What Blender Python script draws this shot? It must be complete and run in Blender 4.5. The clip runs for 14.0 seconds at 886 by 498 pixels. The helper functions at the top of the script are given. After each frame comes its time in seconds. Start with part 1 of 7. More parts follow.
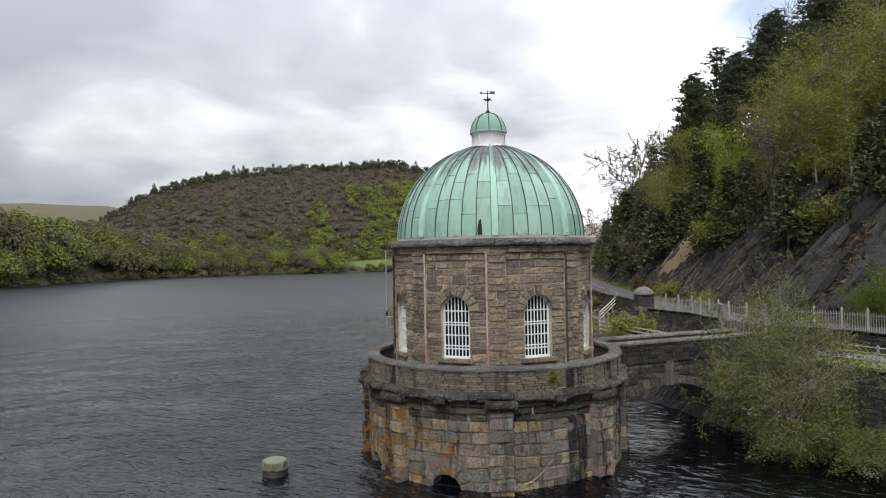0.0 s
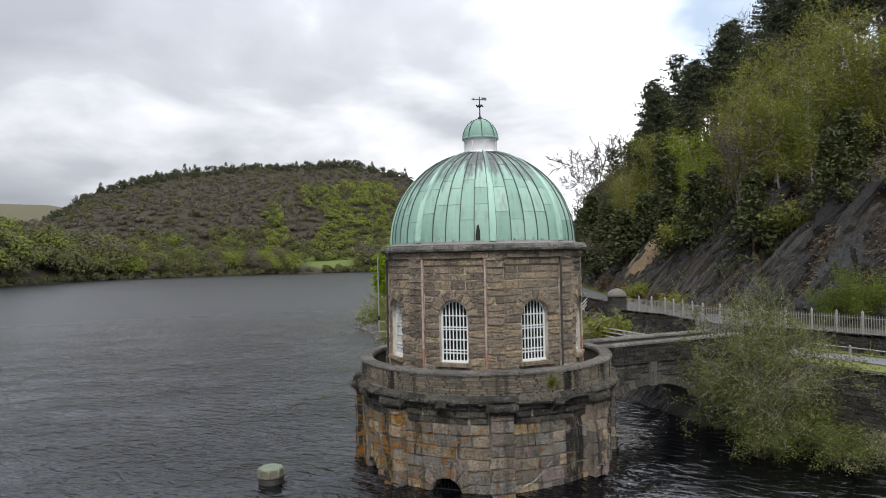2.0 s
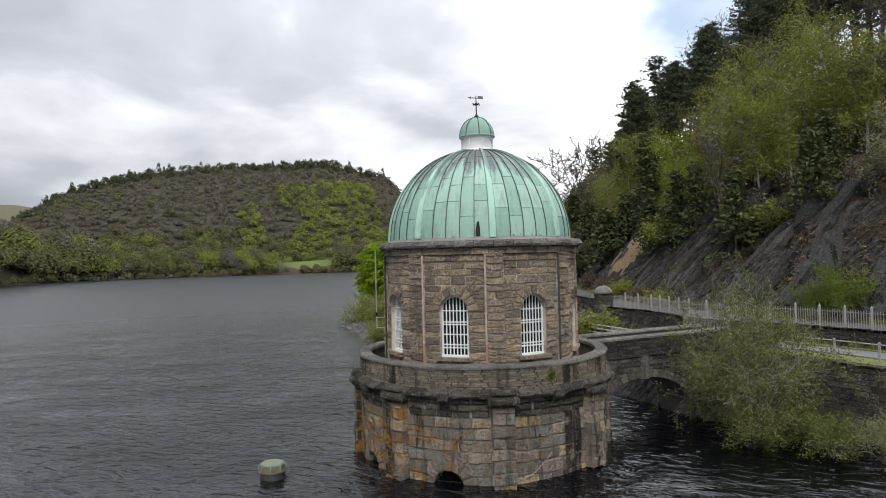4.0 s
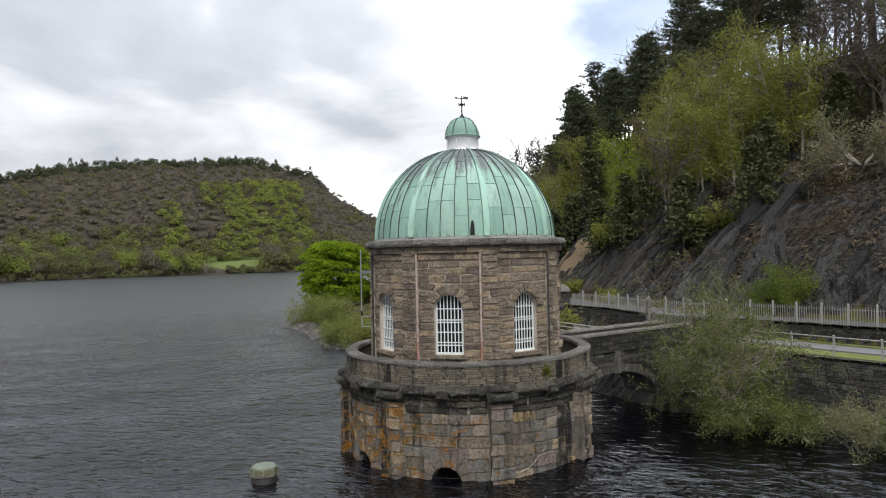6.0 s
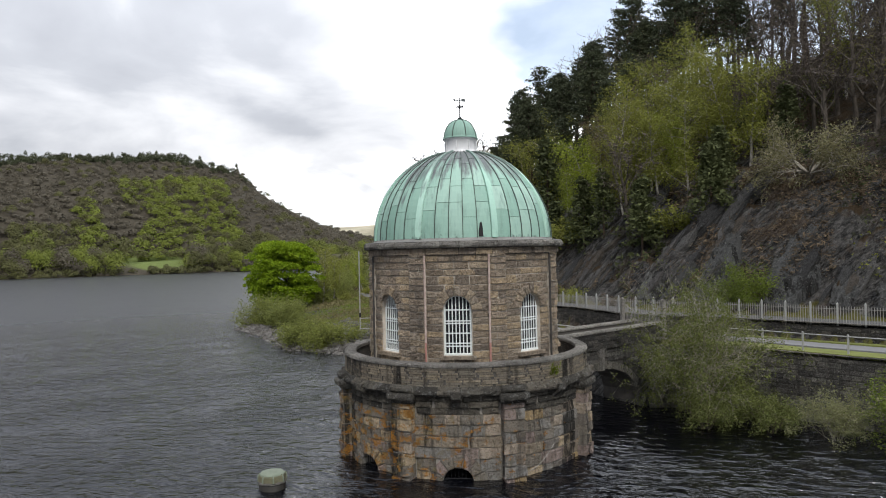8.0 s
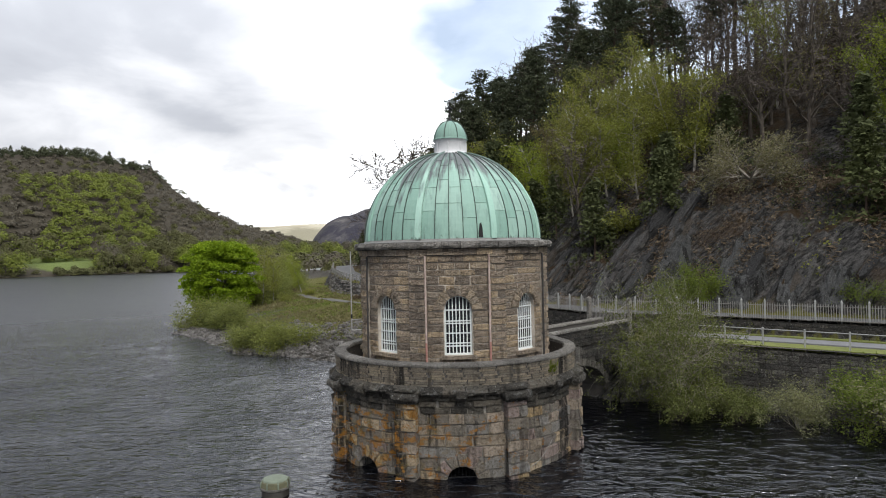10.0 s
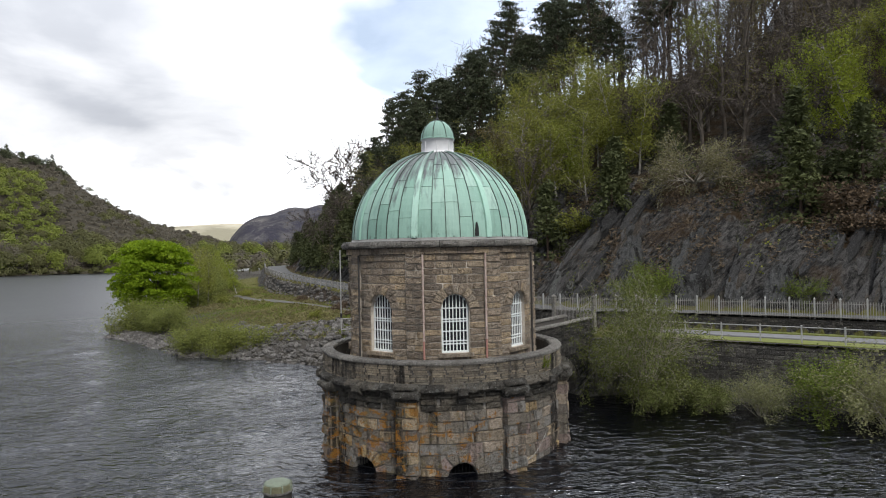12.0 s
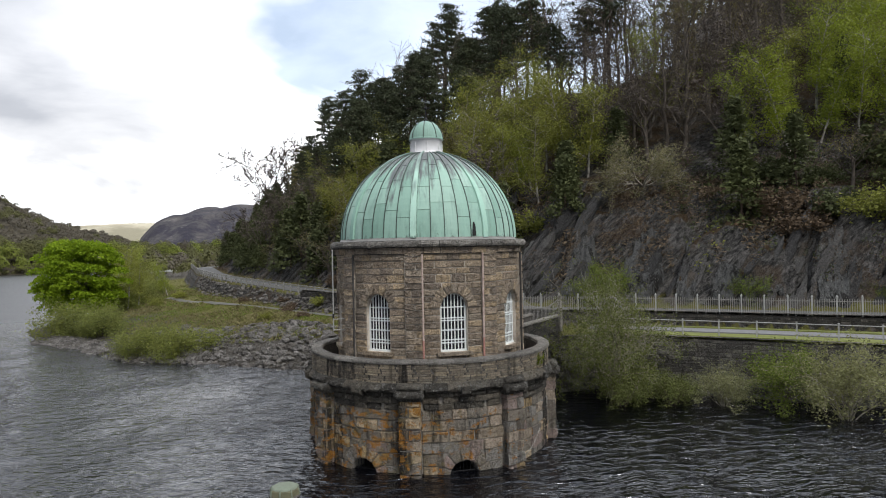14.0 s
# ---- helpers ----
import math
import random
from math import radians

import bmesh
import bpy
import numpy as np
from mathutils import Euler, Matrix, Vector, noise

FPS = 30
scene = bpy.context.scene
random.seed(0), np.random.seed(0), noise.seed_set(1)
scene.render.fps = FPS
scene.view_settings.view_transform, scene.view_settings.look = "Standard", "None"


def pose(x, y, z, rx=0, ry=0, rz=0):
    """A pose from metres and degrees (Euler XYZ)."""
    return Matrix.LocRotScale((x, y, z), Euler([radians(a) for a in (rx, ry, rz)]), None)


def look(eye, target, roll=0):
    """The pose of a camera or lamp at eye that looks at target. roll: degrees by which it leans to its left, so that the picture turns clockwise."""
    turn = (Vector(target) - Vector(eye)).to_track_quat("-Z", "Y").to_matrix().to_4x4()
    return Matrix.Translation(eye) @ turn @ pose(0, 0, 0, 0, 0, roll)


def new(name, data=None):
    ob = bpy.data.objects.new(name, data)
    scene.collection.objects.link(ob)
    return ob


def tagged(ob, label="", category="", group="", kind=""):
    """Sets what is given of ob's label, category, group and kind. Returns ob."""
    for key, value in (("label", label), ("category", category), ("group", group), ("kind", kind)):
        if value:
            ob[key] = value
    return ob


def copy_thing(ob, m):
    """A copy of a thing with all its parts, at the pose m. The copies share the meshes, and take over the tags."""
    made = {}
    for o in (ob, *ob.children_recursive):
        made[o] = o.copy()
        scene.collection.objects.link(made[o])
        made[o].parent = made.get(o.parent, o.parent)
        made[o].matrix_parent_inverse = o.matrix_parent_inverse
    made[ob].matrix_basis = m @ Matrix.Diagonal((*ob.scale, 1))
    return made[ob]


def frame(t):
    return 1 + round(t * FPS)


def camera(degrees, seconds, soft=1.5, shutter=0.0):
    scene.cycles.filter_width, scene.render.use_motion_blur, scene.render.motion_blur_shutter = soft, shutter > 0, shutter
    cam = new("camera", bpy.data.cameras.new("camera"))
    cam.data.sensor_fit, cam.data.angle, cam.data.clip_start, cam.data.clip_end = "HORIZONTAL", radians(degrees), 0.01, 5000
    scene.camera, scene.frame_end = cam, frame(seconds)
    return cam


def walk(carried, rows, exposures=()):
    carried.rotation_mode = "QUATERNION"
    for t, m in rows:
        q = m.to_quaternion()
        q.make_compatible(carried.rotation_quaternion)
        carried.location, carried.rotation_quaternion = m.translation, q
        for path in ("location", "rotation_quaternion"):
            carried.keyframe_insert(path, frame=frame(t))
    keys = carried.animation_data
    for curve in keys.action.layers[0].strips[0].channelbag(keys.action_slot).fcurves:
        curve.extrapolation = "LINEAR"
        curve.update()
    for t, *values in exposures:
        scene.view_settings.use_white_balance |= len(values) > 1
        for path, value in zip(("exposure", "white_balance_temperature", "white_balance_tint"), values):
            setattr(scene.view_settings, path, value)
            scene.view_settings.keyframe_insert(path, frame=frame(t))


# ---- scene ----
cam = camera(67.9, 14.0, soft=1.05)
METRES, EYE, TILT, LEAN, TURN = 18.5, 8.6, 0.7, 1.1, 0.0
ROWS = [
    (0.0, 0.0, 0.0, 0.0, 0.0, 0.0, -0.0),
    (0.5, -0.0263, -0.0, 0.0038, -0.29, -0.0, 0.02),
    (1.0, -0.0562, -0.0007, 0.0065, -1.01, 0.01, 0.02),
    (1.5, -0.0821, -0.0029, 0.0092, -2.08, 0.02, 0.03),
    (2.0, -0.0922, -0.0075, 0.0105, -3.92, 0.03, 0.04),
    (2.5, -0.0966, -0.0136, 0.0091, -4.75, 0.04, 0.1),
    (5.0, -0.2079, -0.0225, -0.0018, -8.29, 0.04, 0.11),
    (5.5, -0.2484, -0.0155, -0.0014, -10.36, 0.03, 0.08),
    (6.0, -0.2914, -0.0078, -0.0017, -12.31, 0.04, 0.07),
    (6.5, -0.3356, 0.0025, 0.0002, -13.86, 0.03, 0.06),
    (7.0, -0.3787, 0.0122, 0.0, -15.4, 0.04, 0.03),
    (7.5, -0.4214, 0.0222, 0.0006, -16.98, 0.04, -0.01),
    (10.0, -0.6293, 0.0926, 0.0009, -25.48, 0.1, -0.09),
    (10.5, -0.6686, 0.1086, -0.0005, -27.22, 0.12, -0.11),
    (11.0, -0.7073, 0.1267, -0.0013, -28.95, 0.12, -0.12),
    (11.5, -0.7447, 0.1472, -0.0016, -30.68, 0.13, -0.13),
    (12.0, -0.7827, 0.1667, -0.0041, -32.39, 0.17, -0.15),
    (12.5, -0.8209, 0.1875, -0.007, -34.13, 0.19, -0.17),
    (13.0, -0.8583, 0.2108, -0.0078, -35.89, 0.21, -0.17),
    (13.5, -0.8963, 0.2353, -0.0078, -37.65, 0.23, -0.19),
    (14.0, -0.931, 0.2604, -0.0076, -39.31, 0.27, -0.18),
]
walk(cam, [(t, pose(0, 0, EYE, TILT, LEAN, TURN) @ pose(METRES * x, METRES * y, METRES * z, 90 + pitch, roll, yaw)) for t, x, y, z, yaw, pitch, roll in ROWS])


# ---- world and sun ----
SUN_FROM = Vector((-0.12, -0.66, 0.76)).normalized()


def build_world():
    w = bpy.data.worlds.new("overcast_sky")
    scene.world = w
    w.use_nodes = True
    nt = w.node_tree
    nt.nodes.clear()
    N, L = nt.nodes.new, nt.links.new
    out, bg = N("ShaderNodeOutputWorld"), N("ShaderNodeBackground")
    sky = N("ShaderNodeTexSky")
    sky.sky_type, sky.sun_disc = "NISHITA", False
    sky.sun_elevation = math.asin(SUN_FROM.z)
    sky.sun_rotation = math.atan2(SUN_FROM.x, SUN_FROM.y)
    skyg = N("ShaderNodeMix")
    skyg.data_type, skyg.blend_type = "RGBA", "MULTIPLY"
    skyg.inputs[0].default_value = 1.0
    L(sky.outputs[0], skyg.inputs[6])
    skyg.inputs[7].default_value = (0.145, 0.135, 0.125, 1)
    tc, sep = N("ShaderNodeTexCoord"), N("ShaderNodeSeparateXYZ")
    L(tc.outputs["Generated"], sep.inputs[0])

    def mth(op, a, b=None, c=None):
        n = N("ShaderNodeMath")
        n.operation = op
        for i, v in enumerate((a, b, c)):
            if v is None:
                continue
            if isinstance(v, (int, float)):
                n.inputs[i].default_value = v
            else:
                L(v, n.inputs[i])
        return n.outputs[0]

    # cloud deck seen in perspective: divide by the height
    up = mth("ADD", mth("MAXIMUM", sep.outputs[2], 0.0), 0.27)
    comb = N("ShaderNodeCombineXYZ")
    L(mth("DIVIDE", sep.outputs[0], up), comb.inputs[0])
    L(mth("DIVIDE", sep.outputs[1], up), comb.inputs[1])

    def cloud(scale, detail, rough, off):
        mp = N("ShaderNodeMapping")
        mp.inputs["Location"].default_value = off
        L(comb.outputs[0], mp.inputs[0])
        n = N("ShaderNodeTexNoise")
        n.inputs["Scale"].default_value, n.inputs["Detail"].default_value, n.inputs["Roughness"].default_value = scale, detail, rough
        n.inputs["Distortion"].default_value = 0.35
        L(mp.outputs[0], n.inputs["Vector"])
        return n.outputs["Fac"]

    big, small = cloud(0.62, 4, 0.5, (3.1, 1.7, 0)), cloud(1.9, 7, 0.52, (0.4, 5.2, 0))
    # thinner, brighter deck towards the north-east
    east = mth("MULTIPLY_ADD", sep.outputs[0], 0.85, mth("MULTIPLY", sep.outputs[1], 0.10))
    low = mth("SUBTRACT", 0.27, mth("MINIMUM", sep.outputs[2], 0.42))
    fac = mth("ADD", mth("MULTIPLY_ADD", mth("SUBTRACT", big, 0.5), 1.35, 0.40), mth("MULTIPLY", mth("SUBTRACT", small, 0.5), 0.80))
    fac = mth("ADD", fac, mth("MULTIPLY_ADD", east, 0.78, mth("MULTIPLY", low, 1.15)))
    ramp = N("ShaderNodeValToRGB")
    cr = ramp.color_ramp
    cr.elements[0].position, cr.elements[0].color = 0.12, (0.40, 0.418, 0.47, 1)
    cr.elements[1].position, cr.elements[1].color = 0.86, (2.0, 2.03, 2.10, 1)
    e = cr.elements.new(0.40)
    e.color = (0.56, 0.585, 0.64, 1)
    e = cr.elements.new(0.62)
    e.color = (0.93, 0.945, 0.985, 1)
    L(fac, ramp.inputs[0])
    # gaps of blue where the deck breaks
    hole = N("ShaderNodeMapRange")
    hole.inputs[1].default_value, hole.inputs[2].default_value = 0.47, 0.58
    L(mth("ADD", cloud(0.8, 5, 0.55, (7.3, 2.2, 0)), mth("MULTIPLY", mth("SUBTRACT", sep.outputs[0], 0.45), 0.8)), hole.inputs[0])
    mix = N("ShaderNodeMix")
    mix.data_type = "RGBA"
    thin = N("ShaderNodeMapRange")
    thin.inputs[1].default_value, thin.inputs[2].default_value = 0.62, 0.48
    L(sep.outputs[2], thin.inputs[0])
    L(mth("MULTIPLY", hole.outputs[0], mth("MULTIPLY", thin.outputs[0], 0.75)), mix.inputs[0])
    L(ramp.outputs[0], mix.inputs[6])
    L(skyg.outputs[2], mix.inputs[7])
    L(mix.outputs[2], bg.inputs[0])
    # an overcast sky is brightest overhead
    L(mth("MULTIPLY_ADD", mth("MAXIMUM", sep.outputs[2], 0.0), 2.25, 0.71), bg.inputs[1])
    L(bg.outputs[0], out.inputs[0])


build_world()
sun_data = bpy.data.lights.new("sun", "SUN")
sun_data.energy, sun_data.angle, sun_data.color = 2.2, radians(12), (1.0, 0.96, 0.9)
sun = new("sun", sun_data)
sun.matrix_world = look(SUN_FROM * 100, (0, 0, 0))


# ---- materials ----
class Mat:
    """A node material in short: nodes and links by name."""

    def __init__(self, name, rough=0.8, metal=0.0, spec=0.3):
        self.m = bpy.data.materials.new(name)
        self.m.use_nodes = True
        self.nt = self.m.node_tree
        self.b = self.nt.nodes["Principled BSDF"]
        self.b.inputs["Roughness"].default_value = rough
        self.b.inputs["Metallic"].default_value = metal
        self.b.inputs["Specular IOR Level"].default_value = spec
        self.pos = self.N("ShaderNodeNewGeometry").outputs["Position"]

    def N(self, kind):
        return self.nt.nodes.new(kind)

    def L(self, a, b):
        self.nt.links.new(a, b)

    def put(self, socket, v):
        if isinstance(v, (int, float)):
            socket.default_value = v
        elif isinstance(v, tuple):
            socket.default_value = (*v, 1) if len(v) == 3 else v
        else:
            self.L(v, socket)

    def noise(self, scale, detail=4, rough=0.55, stretch=None, distort=0.0, at=None):
        n = self.N("ShaderNodeTexNoise")
        n.inputs["Scale"].default_value, n.inputs["Detail"].default_value = scale, detail
        n.inputs["Roughness"].default_value, n.inputs["Distortion"].default_value = rough, distort
        v = at or self.pos
        if stretch:
            mp = self.N("ShaderNodeMapping")
            mp.inputs["Scale"].default_value = stretch
            self.L(v, mp.inputs[0])
            v = mp.outputs[0]
        self.L(v, n.inputs["Vector"])
        return n.outputs["Fac"]

    def math(self, op, a, b=0.0):
        n = self.N("ShaderNodeMath")
        n.operation = op
        self.put(n.inputs[0], a)
        self.put(n.inputs[1], b)
        return n.outputs[0]

    def rng(self, v, a, b, c=0.0, d=1.0):
        n = self.N("ShaderNodeMapRange")
        self.put(n.inputs[0], v)
        for i, x in enumerate((a, b, c, d)):
            n.inputs[i + 1].default_value = x
        return n.outputs[0]

    def mix(self, fac, a, b, mode="MIX"):
        n = self.N("ShaderNodeMix")
        n.data_type, n.blend_type = "RGBA", mode
        self.put(n.inputs[0], fac)
        self.put(n.inputs[6], a)
        self.put(n.inputs[7], b)
        return n.outputs[2]

    def ramp(self, v, *stops, step=False):
        n = self.N("ShaderNodeValToRGB")
        n.color_ramp.interpolation = "CONSTANT" if step else "LINEAR"
        els = n.color_ramp.elements
        while len(els) < len(stops):
            els.new(0.5)
        for e, (p, c) in zip(els, stops):
            e.position, e.color = p, (*c, 1)
        self.put(n.inputs[0], v)
        return n.outputs[0]

    def bump(self, v, strength=0.3, dist=0.02):
        n = self.N("ShaderNodeBump")
        n.inputs["Strength"].default_value, n.inputs["Distance"].default_value = strength, dist
        self.L(v, n.inputs["Height"])
        self.L(n.outputs[0], self.b.inputs["Normal"])

    def rand(self, island=False):
        if island:
            return self.N("ShaderNodeNewGeometry").outputs["Random Per Island"]
        return self.N("ShaderNodeObjectInfo").outputs["Random"]

    def colour(self, v):
        self.put(self.b.inputs["Base Color"], v)
        return self


def mat_stone(name, cols, island=False, dirt=(0.035, 0.033, 0.03), dirt_amount=0.35, lichen=0.0, pale=0.25):
    """Rock-faced sandstone: each block its own tint, grain, soot and lichen."""
    m = Mat(name, 0.9, spec=0.2)
    r = m.rand(island)
    n = len(cols)
    c = m.ramp(r, *[(i / n, c) for i, c in enumerate(cols)], step=True)
    c = m.mix(m.rng(m.noise(2.2, 5, 0.6), 0.35, 0.7, 0, 0.45), c, tuple(x * 0.6 for x in cols[0]))
    lit = tuple(min(0.5, x * 1.7) for x in cols[1])
    c = m.mix(m.rng(m.noise(30, 4, 0.65), 0.45, 0.70, 0, 0.45), c, lit)
    c = m.mix(m.rng(m.noise(9, 6, 0.72), 0.49, 0.62, 0, 0.62), c, tuple(x * 0.33 for x in cols[0]))
    streak = m.noise(1.0, 6, 0.65, (2.6, 2.6, 0.22))
    c = m.mix(m.rng(streak, 0.54, 0.66, 0, min(dirt_amount, 0.6)), c, dirt)
    if dirt_amount > 0.8:
        run = m.noise(0.95, 6, 0.66, (1.0, 1.0, 0.10), 0.4)
        c = m.mix(m.rng(run, 0.545, 0.61, 0, 0.92), c, (0.018, 0.017, 0.016))
    c = m.mix(m.rng(m.noise(11, 6, 0.7), 0.605, 0.66, 0, pale), c, (0.42, 0.42, 0.38))
    if pale > 0.8:
        c = m.mix(m.rng(m.noise(3.2, 6, 0.72), 0.53, 0.64, 0, 0.6), c, (0.27, 0.27, 0.25))
    if lichen:
        sx = m.N("ShaderNodeSeparateXYZ")
        m.L(m.pos, sx.inputs[0])
        west = m.rng(sx.outputs[0], 4.5, -2.5, -0.07, 0.05)
        patch = m.rng(m.math("ADD", m.noise(1.9, 5, 0.7, (1.0, 1.0, 1.5)), west), 0.56, 0.62)
        patch = m.math("MULTIPLY", patch, m.rng(m.noise(16, 3), 0.35, 0.5, 0.3, 1.0))
        c = m.mix(m.math("MULTIPLY", patch, lichen), c, (0.46, 0.205, 0.03))
        c = m.mix(m.rng(m.math("ADD", m.noise(2.1, 5, 0.65, distort=0.4), west), 0.57, 0.68, 0, 0.55), c, (0.24, 0.19, 0.075))
    m.colour(c)
    m.bump(m.math("ADD", m.noise(9, 8, 0.74), m.math("MULTIPLY", m.noise(38, 4, 0.6), 0.35)), 1.0, 0.30)
    return m.m


UP_COLS = [(0.429, 0.335, 0.235), (0.609, 0.481, 0.331), (0.288, 0.231, 0.173), (0.639, 0.482, 0.298), (0.486, 0.399, 0.297), (0.472, 0.371, 0.266)]
LOW_COLS = [(0.459, 0.371, 0.266), (0.70, 0.545, 0.345), (0.301, 0.27, 0.219), (0.66, 0.465, 0.215), (0.607, 0.493, 0.376), (0.268, 0.235, 0.186), (0.429, 0.323, 0.288), (0.356, 0.344, 0.314), (0.223, 0.197, 0.172)]
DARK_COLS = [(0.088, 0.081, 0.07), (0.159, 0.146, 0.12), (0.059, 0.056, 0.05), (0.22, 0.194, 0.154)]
M_STONE = mat_stone("brown_sandstone", UP_COLS)
M_STONE_J = mat_stone("brown_sandstone_joined", UP_COLS, True)
M_LOW = mat_stone("weathered_buff_stone", LOW_COLS, lichen=0.9, dirt_amount=0.85)
M_LOW_J = mat_stone("weathered_buff_stone_joined", LOW_COLS, True, lichen=0.9, dirt_amount=0.85)
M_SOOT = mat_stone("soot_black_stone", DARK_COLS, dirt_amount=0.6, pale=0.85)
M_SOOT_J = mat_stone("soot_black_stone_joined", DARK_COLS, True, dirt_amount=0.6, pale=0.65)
PAR_COLS = [(0.394, 0.332, 0.251), (0.312, 0.268, 0.21), (0.477, 0.398, 0.285), (0.263, 0.235, 0.191)]
M_PAR_J = mat_stone("parapet_stone_joined", PAR_COLS, True, dirt_amount=0.85, pale=0.5)
M_COPE = mat_stone("grey_coping_stone", [(0.30, 0.28, 0.245), (0.38, 0.355, 0.31), (0.22, 0.205, 0.18)], dirt_amount=0.4, pale=0.6)
M_RING = mat_stone("grey_arch_stone", [(0.19, 0.18, 0.155), (0.25, 0.235, 0.20), (0.14, 0.13, 0.115)], dirt_amount=0.5, pale=0.4)
M_WALL_J = mat_stone("dark_wall_stone", [(0.062, 0.059, 0.055), (0.090, 0.085, 0.077), (0.125, 0.115, 0.100), (0.045, 0.043, 0.041)], True, dirt_amount=0.6, pale=0.6)


M_QUAY = mat_stone("grey_pier_stone", [(0.105, 0.100, 0.092), (0.150, 0.142, 0.128), (0.205, 0.195, 0.172), (0.075, 0.072, 0.068)], dirt_amount=0.6, pale=0.5)
M_QUAY_J = mat_stone("grey_quay_stone", [(0.105, 0.100, 0.092), (0.150, 0.142, 0.128), (0.205, 0.195, 0.172), (0.075, 0.072, 0.068)], True, dirt_amount=0.7, pale=0.6)


def mat_plain(name, col, rough=0.6, metal=0.0, var=0.25, scale=6.0, spec=0.4, dark=None):
    m = Mat(name, rough, metal, spec)
    dark = dark or tuple(x * 0.45 for x in col)
    c = m.mix(m.rng(m.noise(scale, 5, 0.6), 0.4, 0.75, 0, var), col, dark)
    c = m.mix(m.rng(m.noise(scale * 9, 3), 0.5, 0.8, 0, var * 0.7), c, dark)
    m.colour(c)
    m.bump(m.noise(scale * 6, 4), 0.25, 0.01)
    return m.m


M_MORTAR = mat_plain("lime_mortar", (0.58, 0.52, 0.44), 0.95, var=0.85, scale=0.7, dark=(0.16, 0.14, 0.115))
M_MORTAR_D = mat_plain("dark_mortar", (0.10, 0.092, 0.082), 0.95, var=0.6, scale=3)
M_MORTAR_L = mat_plain("weathered_mortar", (0.34, 0.315, 0.275), 0.95, var=0.8, scale=1.1, dark=(0.07, 0.063, 0.055))
M_WHITE = mat_plain("white_paint", (0.72, 0.755, 0.74), 0.5, var=0.18, scale=5)
M_LANTERN = mat_plain("white_painted_lantern", (0.72, 0.72, 0.72), 0.55, var=0.22, scale=4)
M_LEAD = mat_plain("grey_lead", (0.24, 0.235, 0.22), 0.6, 0.1, var=0.75, scale=3)
M_PIPE_RED = mat_plain("red_primer_pipe", (0.42, 0.22, 0.18), 0.6, var=0.5, scale=4)
M_PIPE = mat_plain("weathered_pipe_paint", (0.50, 0.405, 0.355), 0.6, var=0.6, scale=4, dark=(0.20, 0.11, 0.085))
M_PIPE_D = mat_plain("dark_pipe_paint", (0.06, 0.055, 0.05), 0.6, var=0.4, scale=3)
M_IRON = mat_plain("dark_iron", (0.03, 0.03, 0.032), 0.6, 0.5, var=0.4)
M_GALV = mat_plain("galvanised_steel", (0.40, 0.40, 0.385), 0.55, 0.35, var=0.3)
M_FENCE = mat_plain("weathered_fence_paint", (0.31, 0.30, 0.28), 0.8, var=0.5, scale=2)
M_DARKIN = mat_plain("dark_interior", (0.02, 0.02, 0.02), 0.9)
M_ROPE = mat_plain("pale_rope", (0.42, 0.40, 0.36), 0.9)
M_ROAD = mat_plain("worn_asphalt", (0.085, 0.085, 0.083), 0.9, var=0.4, scale=1.2, dark=(0.05, 0.05, 0.05))
M_PATH = mat_plain("pale_worn_tarmac", (0.185, 0.185, 0.19), 0.9, var=0.4, scale=1.2, dark=(0.10, 0.10, 0.095))
M_RAILW = mat_plain("weathered_white_rail", (0.50, 0.49, 0.45), 0.8, var=0.5, scale=3)
M_WETWOOD = mat_plain("wet_black_timber", (0.035, 0.032, 0.026), 0.5, var=0.5)


